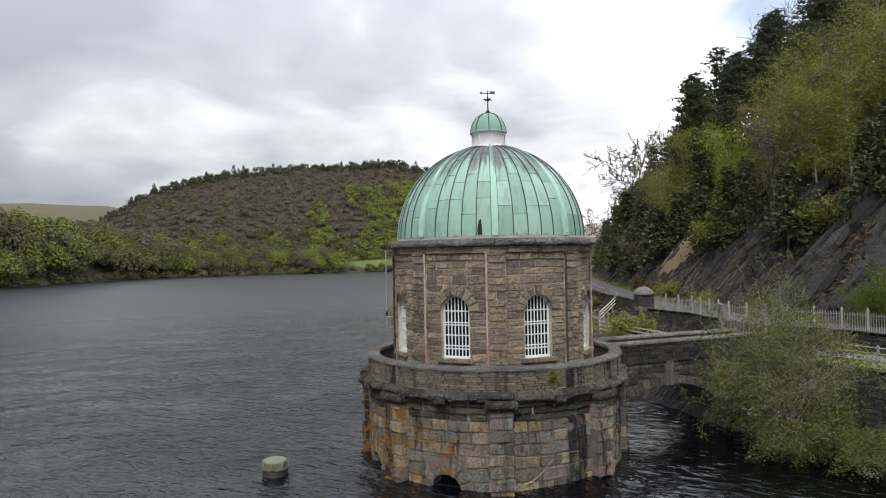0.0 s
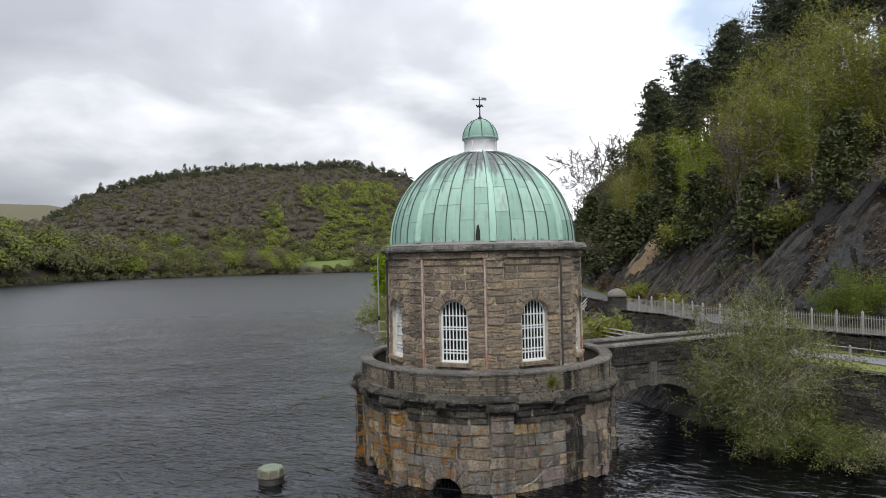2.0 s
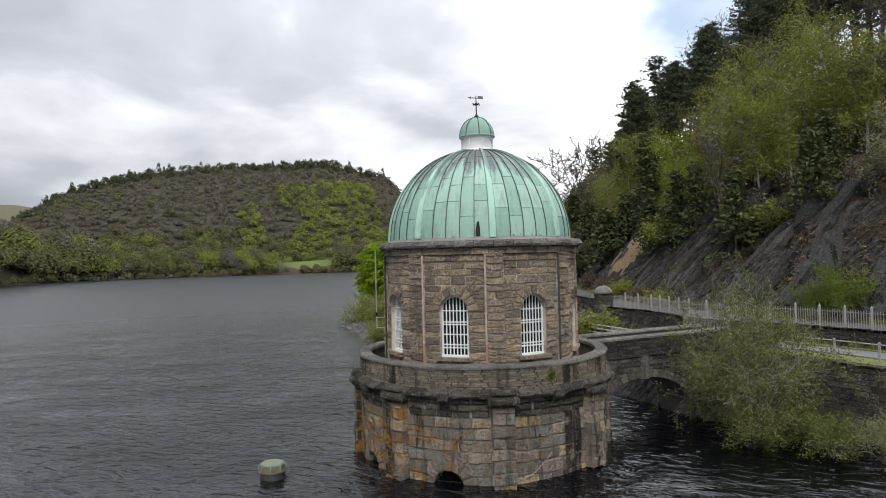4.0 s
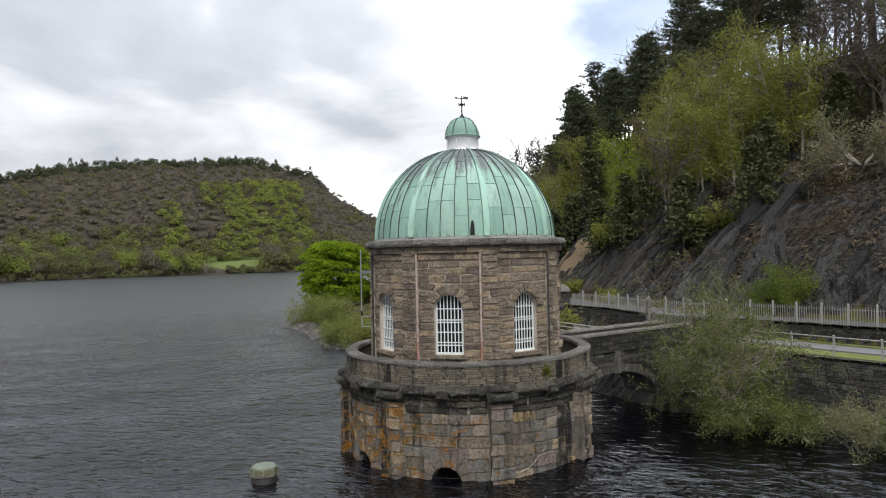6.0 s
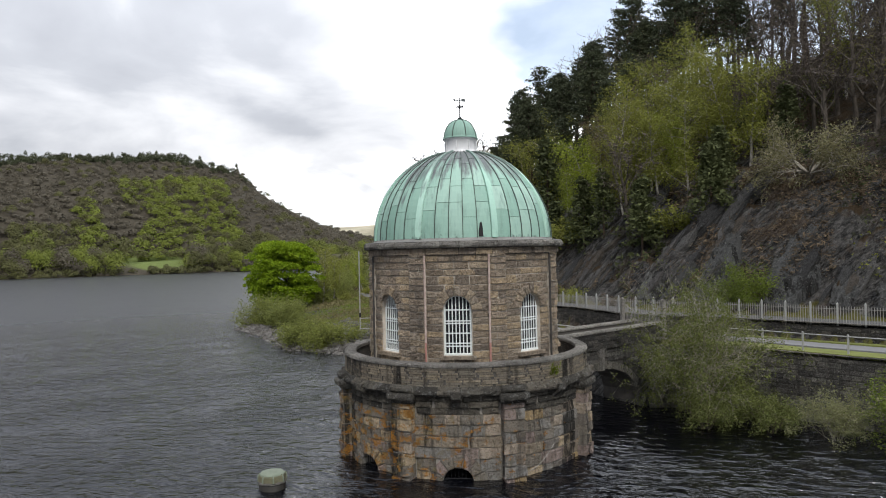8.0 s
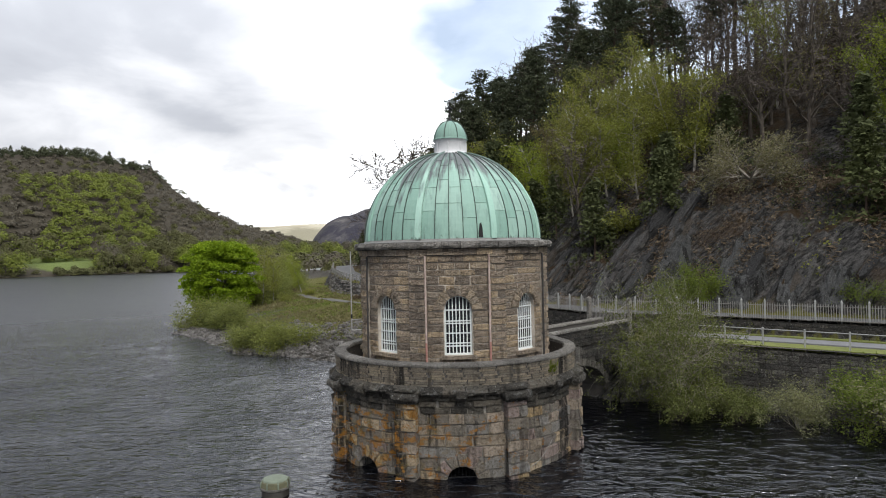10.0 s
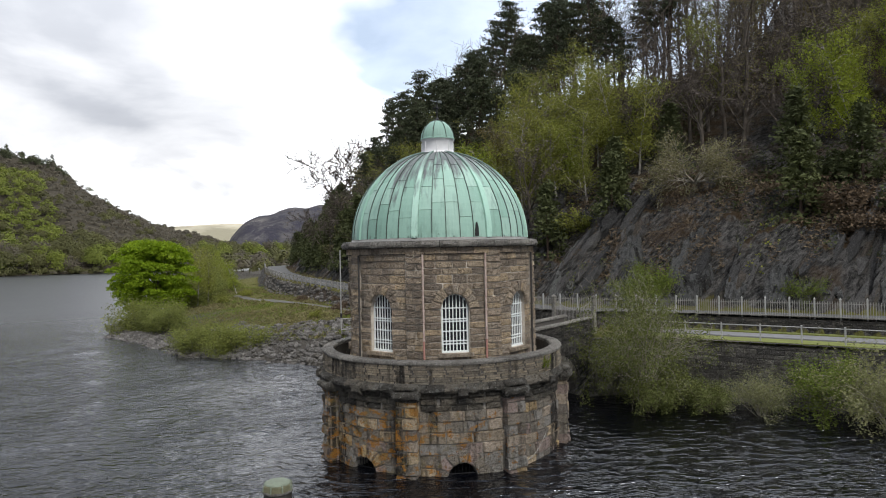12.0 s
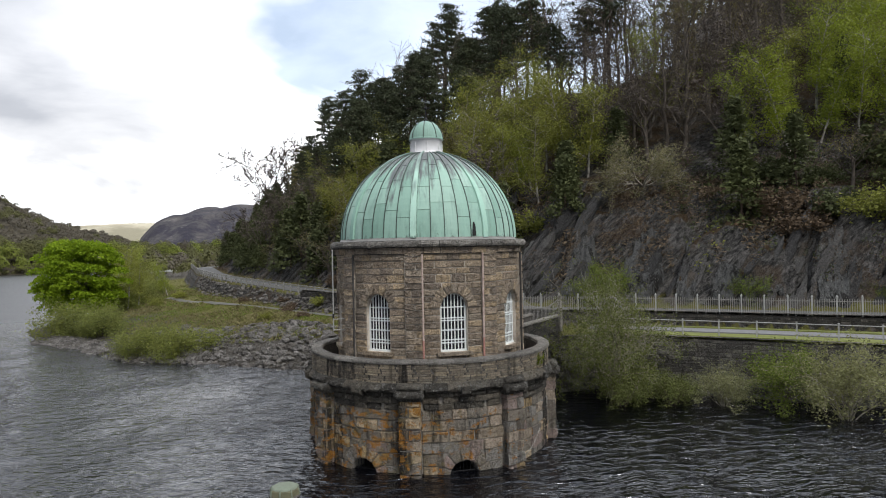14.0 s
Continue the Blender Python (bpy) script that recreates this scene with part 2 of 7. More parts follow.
def mat_copper(name="verdigris_copper", k=1.0, worn=0.92):
    m = Mat(name, 0.62, 0.0, 0.35)
    r = m.rand()
    c = m.ramp(r, (0.0, (0.225 * k, 0.385 * k, 0.310 * k)), (0.5, (0.295 * k, 0.475 * k, 0.390 * k)), (1.0, (0.375 * k, 0.545 * k, 0.460 * k)))
    sep = m.N("ShaderNodeSeparateXYZ")
    m.L(m.pos, sep.inputs[0])
    # rain runs down the meridians
    az = m.math("ARCTAN2", m.math("SUBTRACT", sep.outputs[1], 29.58), m.math("SUBTRACT", sep.outputs[0], 2.15))
    polar = m.N("ShaderNodeCombineXYZ")
    m.L(m.math("MULTIPLY", m.math("SUBTRACT", az, 0.96), 9.0), polar.inputs[0])
    m.L(m.math("MULTIPLY", sep.outputs[2], 0.55), polar.inputs[1])
    streak = m.noise(1.6, 5, 0.62, at=polar.outputs[0])
    c = m.mix(m.rng(streak, 0.5, 0.72, 0, 0.6), c, (0.14, 0.225, 0.19))
    broad = m.noise(0.42, 3, 0.5, at=polar.outputs[0])
    crown = m.math("ADD", m.rng(sep.outputs[2], 10.4, 13.2), m.math("ADD", m.math("MULTIPLY", m.math("SUBTRACT", streak, 0.5), 1.9), m.math("MULTIPLY", m.math("SUBTRACT", broad, 0.5), 1.6)))
    c = m.mix(m.rng(crown, 0.46, 0.86, 0, worn), c, (0.105, 0.105, 0.112))
    foot = m.math("ADD", m.rng(sep.outputs[2], 10.1, 9.4), m.math("MULTIPLY", m.math("SUBTRACT", m.noise(4.0, 5, 0.65, (1.5, 1.5, 0.6)), 0.5), 2.0))
    c = m.mix(m.rng(foot, 0.95, 1.25, 0, 0.8), c, (0.055, 0.075, 0.065))
    c = m.mix(m.rng(m.noise(9, 4, 0.6), 0.55, 0.75, 0, 0.3), c, (0.38, 0.54, 0.46))
    m.colour(c)
    m.bump(m.noise(2.5, 4), 0.25, 0.05)
    return m.m


M_COPPER = mat_copper(k=0.94)
M_SEAM = mat_plain("dark_copper_seam", (0.060, 0.085, 0.072), 0.7, var=0.6, scale=4, dark=(0.03, 0.036, 0.03))
M_RIB = mat_copper("pale_copper_rib", 1.2, 0.6)
M_CAP = mat_copper("cupola_copper", 0.95, 0.12)


def mat_glass():
    m = Mat("dark_window_glass", 0.08, 0.0, 0.5)
    m.colour((0.015, 0.017, 0.02))
    m.bump(m.noise(1.5, 2), 0.05, 0.02)
    return m.m


M_GLASS = mat_glass()


def mat_water():
    m = Mat("lake_water", 0.04, 0.0, 0.5)
    m.b.inputs["IOR"].default_value = 1.57
    m.colour((0.0010, 0.0012, 0.0024))
    m.b.inputs["Specular Tint"].default_value = (0.86, 0.92, 1.0, 1)
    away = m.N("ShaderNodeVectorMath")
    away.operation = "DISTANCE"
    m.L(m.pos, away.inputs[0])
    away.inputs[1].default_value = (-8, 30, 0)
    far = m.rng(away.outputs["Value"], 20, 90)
    wind = m.N("ShaderNodeMapping")
    wind.vector_type = "TEXTURE"
    wind.inputs["Rotation"].default_value = (0, 0, -0.55)
    wind.inputs["Scale"].default_value = (1.25, 0.53, 1.0)
    m.L(m.pos, wind.inputs[0])
    chop = m.noise(1.15, 2, 0.5, None, 0.3, wind.outputs[0])
    rip = m.noise(4.6, 2, 0.5, None, 0.3, wind.outputs[0])
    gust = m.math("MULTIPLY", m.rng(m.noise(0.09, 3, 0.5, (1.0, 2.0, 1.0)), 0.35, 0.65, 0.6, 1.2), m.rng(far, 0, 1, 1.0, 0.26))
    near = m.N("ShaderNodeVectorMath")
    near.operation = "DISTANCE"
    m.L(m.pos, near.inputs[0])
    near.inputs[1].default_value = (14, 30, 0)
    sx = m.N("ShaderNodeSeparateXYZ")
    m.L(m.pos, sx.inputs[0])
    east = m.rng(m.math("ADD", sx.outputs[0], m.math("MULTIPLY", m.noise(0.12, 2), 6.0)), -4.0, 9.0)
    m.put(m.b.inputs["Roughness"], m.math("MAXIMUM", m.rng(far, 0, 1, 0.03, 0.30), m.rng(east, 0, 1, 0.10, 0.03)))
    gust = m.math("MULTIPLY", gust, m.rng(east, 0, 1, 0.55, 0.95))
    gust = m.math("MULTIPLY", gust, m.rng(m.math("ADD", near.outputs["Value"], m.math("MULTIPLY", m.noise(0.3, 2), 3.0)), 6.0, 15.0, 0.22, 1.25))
    crests = m.math("MULTIPLY", m.rng(chop, 0.50, 0.82), 0.42)
    swell = m.math("ADD", m.math("MULTIPLY", m.math("MULTIPLY", chop, 0.75), m.rng(east, 0, 1, 1.0, 0.25)), m.math("MULTIPLY", crests, east))
    h = m.math("ADD", swell, m.math("MULTIPLY", rip, m.rng(east, 0, 1, 0.22, 0.12)))
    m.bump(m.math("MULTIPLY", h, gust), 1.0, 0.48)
    return m.m


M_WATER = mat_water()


def mat_bark(name, col, dark):
    m = Mat(name, 0.9, spec=0.15)
    c = m.mix(m.rng(m.noise(4, 5, 0.65, (1, 1, 0.4)), 0.4, 0.65), col, dark)
    m.colour(c)
    return m.m


M_BARK = mat_bark("grey_brown_bark", (0.13, 0.105, 0.08), (0.05, 0.042, 0.034))
M_BIRCH = mat_bark("pale_birch_bark", (0.36, 0.34, 0.30), (0.09, 0.08, 0.07))
M_PINEBARK = mat_bark("dark_pine_bark", (0.085, 0.06, 0.045), (0.03, 0.025, 0.02))
M_PALESTEM = mat_bark("pale_willow_stems", (0.34, 0.315, 0.265), (0.16, 0.14, 0.11))
M_TWIG = mat_bark("bare_twigs", (0.120, 0.104, 0.086), (0.060, 0.050, 0.042))


def mat_leaf(name, a, b, trans=0.35, tint=0.25, cell=0.0):
    m = Mat(name, 0.75, spec=0.15)
    c = m.mix(m.rand(True), a, b)
    c = m.mix(m.math("MULTIPLY", m.rand(), tint * 2), c, (a[0] * 0.62, a[1] * 0.66, a[2] * 0.9))
    c = m.mix(m.rng(m.noise(0.35, 3), 0.40, 0.70, 0, 0.35), c, tuple(x * 0.65 for x in b))
    if cell:
        v = m.N("ShaderNodeTexVoronoi")
        v.inputs["Scale"].default_value = cell
        m.L(m.pos, v.inputs["Vector"])
        sp = m.N("ShaderNodeSeparateColor")
        m.L(v.outputs["Color"], sp.inputs[0])
        c = m.mix(m.rng(sp.outputs[0], 0, 1, 0, 0.40), c, tuple(x * 0.6 for x in b))
        c = m.mix(m.rng(sp.outputs[1], 0.5, 1, 0, 0.3), c, tuple(min(1, x * 1.2) for x in a))
    m.colour(c)
    t = m.N("ShaderNodeBsdfTranslucent")
    m.L(c, t.inputs[0])
    mx = m.N("ShaderNodeMixShader")
    mx.inputs[0].default_value = trans
    m.L(m.b.outputs[0], mx.inputs[1])
    m.L(t.outputs[0], mx.inputs[2])
    m.L(mx.outputs[0], m.nt.nodes["Material Output"].inputs[0])
    return m.m


LF_BIRCH = mat_leaf("birch_spring_leaves", (0.315, 0.325, 0.062), (0.175, 0.186, 0.038), 0.28, 0.30)
LF_BUD = mat_leaf("brown_green_birch_buds", (0.26, 0.225, 0.085), (0.15, 0.125, 0.05), 0.4)
LF_LIME = mat_leaf("fresh_green_leaves", (0.31, 0.365, 0.042), (0.185, 0.225, 0.030), 0.28)
LF_SAP = mat_leaf("sapling_leaves", (0.21, 0.26, 0.045), (0.11, 0.145, 0.028), 0.45)
LF_PINE = mat_leaf("pine_needles", (0.085, 0.096, 0.050), (0.046, 0.056, 0.030), 0.2)
LF_SPRUCE = mat_leaf("dark_spruce_needles", (0.115, 0.130, 0.050), (0.060, 0.072, 0.028), 0.2)
LF_HAZE = mat_leaf("fine_bare_twigs", (0.150, 0.125, 0.100), (0.085, 0.070, 0.058), 0.1)
LF_OAK = mat_leaf("pale_oak_buds", (0.285, 0.262, 0.120), (0.175, 0.158, 0.075), 0.25)
LF_BUFF = mat_leaf("buff_oak_buds", (0.25, 0.215, 0.095), (0.16, 0.145, 0.06))
LF_BROWN = mat_leaf("brown_dead_bracken", (0.165, 0.118, 0.072), (0.085, 0.062, 0.040), 0.1)
LF_RUST = mat_leaf("pale_dead_bracken", (0.235, 0.180, 0.115), (0.115, 0.085, 0.055), 0.15)
LF_SYC = mat_leaf("vivid_sycamore_leaves", (0.30, 0.41, 0.018), (0.13, 0.215, 0.010), 0.35)
LF_WILLOW = mat_leaf("willow_leaves", (0.205, 0.225, 0.060), (0.080, 0.096, 0.026), 0.28)
LF_SHORE = mat_leaf("shore_willow_leaves", (0.27, 0.295, 0.075), (0.15, 0.17, 0.042), 0.45)
LF_GREY = mat_leaf("grey_willow_leaves", (0.33, 0.33, 0.15), (0.21, 0.215, 0.09), 0.45)
LF_FARBARE = mat_leaf("far_bare_canopy", (0.155, 0.136, 0.096), (0.122, 0.107, 0.076), 0.30, cell=0.10)
LF_FARGREEN = mat_leaf("far_fresh_canopy", (0.225, 0.260, 0.048), (0.160, 0.186, 0.038), 0.30, cell=0.10)
LF_FARMIX = mat_leaf("far_mixed_canopy", (0.160, 0.158, 0.058), (0.115, 0.114, 0.045), 0.30, cell=0.10)
LF_FARPINE = mat_leaf("far_pine_canopy", (0.085, 0.095, 0.048), (0.062, 0.070, 0.038), 0.30, cell=0.10)


def mat_ground():
    """Rock where steep, litter and grass where flatter."""
    m = Mat("hillside_ground", 0.95, spec=0.12)
    nrm = m.N("ShaderNodeSeparateXYZ")
    m.L(m.N("ShaderNodeNewGeometry").outputs["Normal"], nrm.inputs[0])
    pz = m.N("ShaderNodeSeparateXYZ")
    m.L(m.pos, pz.inputs[0])
    grass = m.mix(m.noise(1.5, 5, 0.6), (0.115, 0.130, 0.026), (0.16, 0.135, 0.05))
    litter = m.mix(m.noise(0.8, 6, 0.65), (0.045, 0.036, 0.022), (0.085, 0.055, 0.03))
    axes = m.N("ShaderNodeCombineXYZ")
    for i, (v, k) in enumerate((((-0.484, -0.876, 0.0), 1.0), ((0.565, -0.312, -0.766), 1.0), ((0.67, -0.37, 0.645), 0.34))):
        dot = m.N("ShaderNodeVectorMath")
        dot.operation = "DOT_PRODUCT"
        m.L(m.pos, dot.inputs[0])
        dot.inputs[1].default_value = tuple(x * k for x in v)
        m.L(dot.outputs["Value"], axes.inputs[i])
    strata = m.noise(3.6, 8, 0.74, distort=0.25, at=axes.outputs[0])
    rock = m.ramp(strata, (0.38, (0.020, 0.020, 0.019)), (0.50, (0.070, 0.068, 0.065)), (0.62, (0.155, 0.149, 0.140)))
    rock = m.mix(m.rng(m.noise(0.35, 5, 0.65), 0.52, 0.64, 0, 0.65), rock, (0.085, 0.060, 0.040))
    rock = m.mix(m.rng(m.noise(0.8, 5, 0.65), 0.60, 0.70, 0, 0.6), rock, (0.05, 0.055, 0.02))
    grass = m.mix(m.rng(m.math("ADD", pz.outputs[2], m.math("MULTIPLY", m.noise(0.7, 3), 0.8)), 2.7, 1.9), grass, (0.105, 0.096, 0.082))
    c = m.mix(m.rng(pz.outputs[2], 4.6, 6.0), grass, litter)
    steep = m.math("ADD", nrm.outputs[2], m.math("MULTIPLY", m.math("SUBTRACT", m.noise(0.9, 4), 0.5), 0.35))
    c = m.mix(m.rng(steep, 0.86, 0.74), c, rock)
    scar = m.N("ShaderNodeVectorMath")
    scar.operation = "DISTANCE"
    m.L(m.pos, scar.inputs[0])
    scar.inputs[1].default_value = (24.4, 67.0, 8.0)
    c = m.mix(m.rng(m.math("ADD", scar.outputs["Value"], m.math("MULTIPLY", m.noise(0.9, 4), 2.5)), 4.2, 3.4), c, (0.33, 0.245, 0.155))
    m.colour(c)
    m.bump(m.math("ADD", strata, m.math("MULTIPLY", m.noise(5, 6, 0.7), 0.7)), 1.0, 0.5)
    return m.m


M_GROUND = mat_ground()


def mat_farground():
    m = Mat("far_hillside", 0.95, spec=0.1)
    c = m.mix(m.noise(0.02, 6, 0.65), (0.062, 0.052, 0.041), (0.050, 0.045, 0.030))
    pz = m.N("ShaderNodeVectorMath")
    pz.operation = "LENGTH"
    m.L(m.pos, pz.inputs[0])
    # sunshine on the eastern moor is painted in as pale colour; west stays dull
    moor = m.mix(m.rng(m.noise(0.004, 6, 0.65), 0.4, 0.6), (0.26, 0.24, 0.17), (0.55, 0.50, 0.38))
    west = m.N("ShaderNodeSeparateXYZ")
    m.L(m.pos, west.inputs[0])
    moor = m.mix(m.rng(west.outputs[0], -700, 150), (0.120, 0.112, 0.074), moor)
    field = m.N("ShaderNodeVectorMath")
    field.operation = "DISTANCE"
    m.L(m.pos, field.inputs[0])
    field.inputs[1].default_value = (-46, 446, 8)
    c = m.mix(m.rng(m.math("ADD", field.outputs["Value"], m.math("MULTIPLY", m.noise(0.06, 3), 20.0)), 34, 29), c, (0.115, 0.145, 0.045))
    crag = m.mix(m.rng(m.noise(0.022, 8, 0.75, distort=0.6), 0.44, 0.62), (0.036, 0.035, 0.046), (0.092, 0.086, 0.084))
    crag = m.mix(m.rng(m.noise(0.05, 5, 0.7, (1.0, 1.0, 0.35)), 0.60, 0.68, 0, 0.8), crag, (0.175, 0.165, 0.155))
    c = m.mix(m.rng(pz.outputs["Value"], 1000, 1150), c, crag)
    c = m.mix(m.rng(pz.outputs["Value"], 1750, 1900), c, moor)
    m.colour(c)
    m.bump(m.noise(0.05, 6, 0.7), 0.7, 5.0)
    return m.m


M_FARGROUND = mat_farground()
SLATE_COLS = [(0.047, 0.047, 0.047), (0.089, 0.088, 0.085), (0.134, 0.130, 0.123), (0.106, 0.089, 0.070), (0.061, 0.060, 0.060), (0.111, 0.105, 0.099)]
M_SLATE = mat_stone("dark_slate", SLATE_COLS, dirt_amount=0.4, pale=0.25)
M_SLATE_J = mat_stone("dark_slate_joined", SLATE_COLS, True, dirt_amount=0.4, pale=0.25)
M_BED = mat_stone("blue_grey_slate_bed", [(0.110, 0.113, 0.110), (0.140, 0.142, 0.134), (0.092, 0.094, 0.093)], dirt_amount=1.0, pale=0.7)
M_RUSTROCK = mat_stone("rusty_slate", [(0.235, 0.150, 0.085), (0.30, 0.215, 0.14), (0.15, 0.105, 0.07)], dirt_amount=0.5, pale=0.3)
M_ROCK = mat_stone("grey_slate_rock", [(0.125, 0.117, 0.108), (0.205, 0.193, 0.178), (0.29, 0.275, 0.252), (0.160, 0.146, 0.128)], dirt_amount=0.4, pale=0.3)
M_ROCK_J = mat_stone("grey_slate_rock_joined", [(0.125, 0.117, 0.108), (0.205, 0.193, 0.178), (0.29, 0.275, 0.252), (0.160, 0.146, 0.128)], True, dirt_amount=0.4, pale=0.3)


# ---- mesh helpers ----
rng = np.random.default_rng(7)


def mesh_of(name, verts, faces, material, smooth=False):
    me = bpy.data.meshes.new(name)
    me.from_pydata([tuple(v) for v in verts] if not isinstance(verts, np.ndarray) else verts.tolist(), [], faces)
    me.materials.append(material)
    if smooth:
        me.polygons.foreach_set("use_smooth", [True] * len(me.polygons))
    me.update()
    return me


def quads_mesh(name, verts, nper, material):
    """Fast mesh of separate polygons with nper corners each."""
    v = np.asarray(verts, dtype=np.float32).reshape(-1, 3)
    n = len(v) // nper
    me = bpy.data.meshes.new(name)
    me.vertices.add(len(v))
    me.vertices.foreach_set("co", v.ravel())
    me.loops.add(len(v))
    me.loops.foreach_set("vertex_index", np.arange(len(v), dtype=np.int32))
    me.polygons.add(n)
    me.polygons.foreach_set("loop_start", np.arange(0, n * nper, nper, dtype=np.int32))
    me.materials.append(material)
    me.update(calc_edges=True)
    me.validate()
    return me


def place(name, me, parent=None, label="", m=None):
    ob = new(name, me)
    if parent is not None:
        ob.parent = parent
    if m is not None:
        ob.matrix_basis = m
    if label:
        ob["label"] = label
    return ob


def part(name, bm, material, parent, label=""):
    me = bpy.data.meshes.new(name)
    bmesh.ops.recalc_face_normals(bm, faces=bm.faces)
    bm.to_mesh(me)
    bm.free()
    me.materials.append(material)
    return place(name, me, parent, label)


def empty(name, at, label, category, group="", kind=""):
    ob = new(name)
    ob.location = at
    return tagged(ob, label, category, group, kind)


class Soup:
    """Collects boxes, tubes and lathes into one mesh."""

    def __init__(self):
        self.v, self.f = [], []

    def add(self, verts, faces):
        o = len(self.v)
        self.v.extend(tuple(p) for p in verts)
        self.f.extend(tuple(i + o for i in f) for f in faces)
        return self

    def box(self, x0, x1, y0, y1, z0, z1, m=None):
        vs = [Vector((x, y, z)) for z in (z0, z1) for y in (y0, y1) for x in (x0, x1)]
        if m is not None:
            vs = [m @ v for v in vs]
        return self.add(vs, [(0, 2, 3, 1), (4, 5, 7, 6), (0, 1, 5, 4), (2, 6, 7, 3), (0, 4, 6, 2), (1, 3, 7, 5)])

    def tube(self, pts, radii, n=6, cap=True):
        pts = [Vector(p) for p in pts]
        if isinstance(radii, (int, float)):
            radii = [radii] * len(pts)
        vs, fs = [], []
        for i, p in enumerate(pts):
            d = (pts[min(i + 1, len(pts) - 1)] - pts[max(i - 1, 0)]).normalized()
            a = d.orthogonal().normalized()
            if abs(d.z) > 0.95:
                a = Vector((1, 0, 0))
                a = (a - d * a.dot(d)).normalized()
            b = d.cross(a)
            for k in range(n):
                t = 2 * math.pi * k / n
                vs.append(p + (a * math.cos(t) + b * math.sin(t)) * radii[i])
        for i in range(len(pts) - 1):
            for k in range(n):
                k2 = (k + 1) % n
                fs.append((i * n + k, i * n + k2, (i + 1) * n + k2, (i + 1) * n + k))
        if cap:
            fs.append(tuple(range(n - 1, -1, -1)))
            fs.append(tuple((len(pts) - 1) * n + k for k in range(n)))
        return self.add(vs, fs)

    def lathe(self, prof, n=64, closed=False):
        """prof: (r, z) from bottom to top, turned round the z axis."""
        vs = [(r * math.cos(2 * math.pi * k / n), r * math.sin(2 * math.pi * k / n), z) for r, z in prof for k in range(n)]
        fs = []
        rows = len(prof)
        for i in range(rows if closed else rows - 1):
            j = (i + 1) % rows
            for k in range(n):
                k2 = (k + 1) % n
                fs.append((i * n + k, i * n + k2, j * n + k2, j * n + k))
        return self.add(vs, fs)

    def weld(self):
        """Joins corners that fall together, so that touching pieces are one."""
        seen, idx, vs = {}, [], []
        for p in self.v:
            k = tuple(round(x, 4) for x in p)
            if k not in seen:
                seen[k] = len(vs)
                vs.append(p)
            idx.append(seen[k])
        self.v, self.f = vs, [tuple(idx[i] for i in f) for f in self.f]
        self.f = [f for f in self.f if len(set(f)) == len(f)]
        return self

    def mesh(self, name, material, smooth=False):
        return mesh_of(name, self.v, self.f, material, smooth)


def block_geo(r_in, r_out, w, h, bulge, seed, edge=0.03):
    """A rock-faced stone of a round wall: turned about the z axis, its foot at z=0; w is an angle."""
    rs = np.random.default_rng(seed)
    nA = 6 if w * r_out > 0.5 else 5
    e = min(edge / r_out, w * 0.2)
    ang = np.concatenate(([-w / 2], np.linspace(-w / 2 + e, w / 2 - e, nA - 2), [w / 2]))
    ez = min(edge, h * 0.25)
    zs = [0, ez, h - ez, h]
    vs, fs = [], []
    tip = rs.normal() * 0.18
    for j, z in enumerate(zs):
        for i, a in enumerate(ang):
            inner = 0 < i < nA - 1 and 0 < j < 3
            r = r_out + (bulge * max(0.05, 0.15 + 1.15 * rs.random() + tip * (1.5 - j)) if inner else -0.012)
            a2 = a + (rs.normal() * e * 0.25 if not inner else rs.normal() * w * 0.04)
            vs.append((r * math.cos(a2), r * math.sin(a2), z + (rs.normal() * h * 0.035 if inner else 0.0)))
    for j in range(3):
        for i in range(nA - 1):
            q = (j * nA + i, j * nA + i + 1, (j + 1) * nA + i + 1, (j + 1) * nA + i)
            fs += [(q[0], q[1], q[2]), (q[0], q[2], q[3])] if (i + j) % 2 else [(q[0], q[1], q[3]), (q[1], q[2], q[3])]
    loop = [i for i in range(nA)] + [j * nA + nA - 1 for j in (1, 2, 3)] + [3 * nA + i for i in range(nA - 2, -1, -1)] + [j * nA for j in (2, 1)]
    o = len(vs)
    for i in loop:
        x, y, z = vs[i]
        k = r_in / math.hypot(x, y)
        vs.append((x * k, y * k, z))
    n = len(loop)
    for i in range(n):
        j = (i + 1) % n
        fs.append((loop[j], loop[i], o + i, o + j))
    return vs, fs


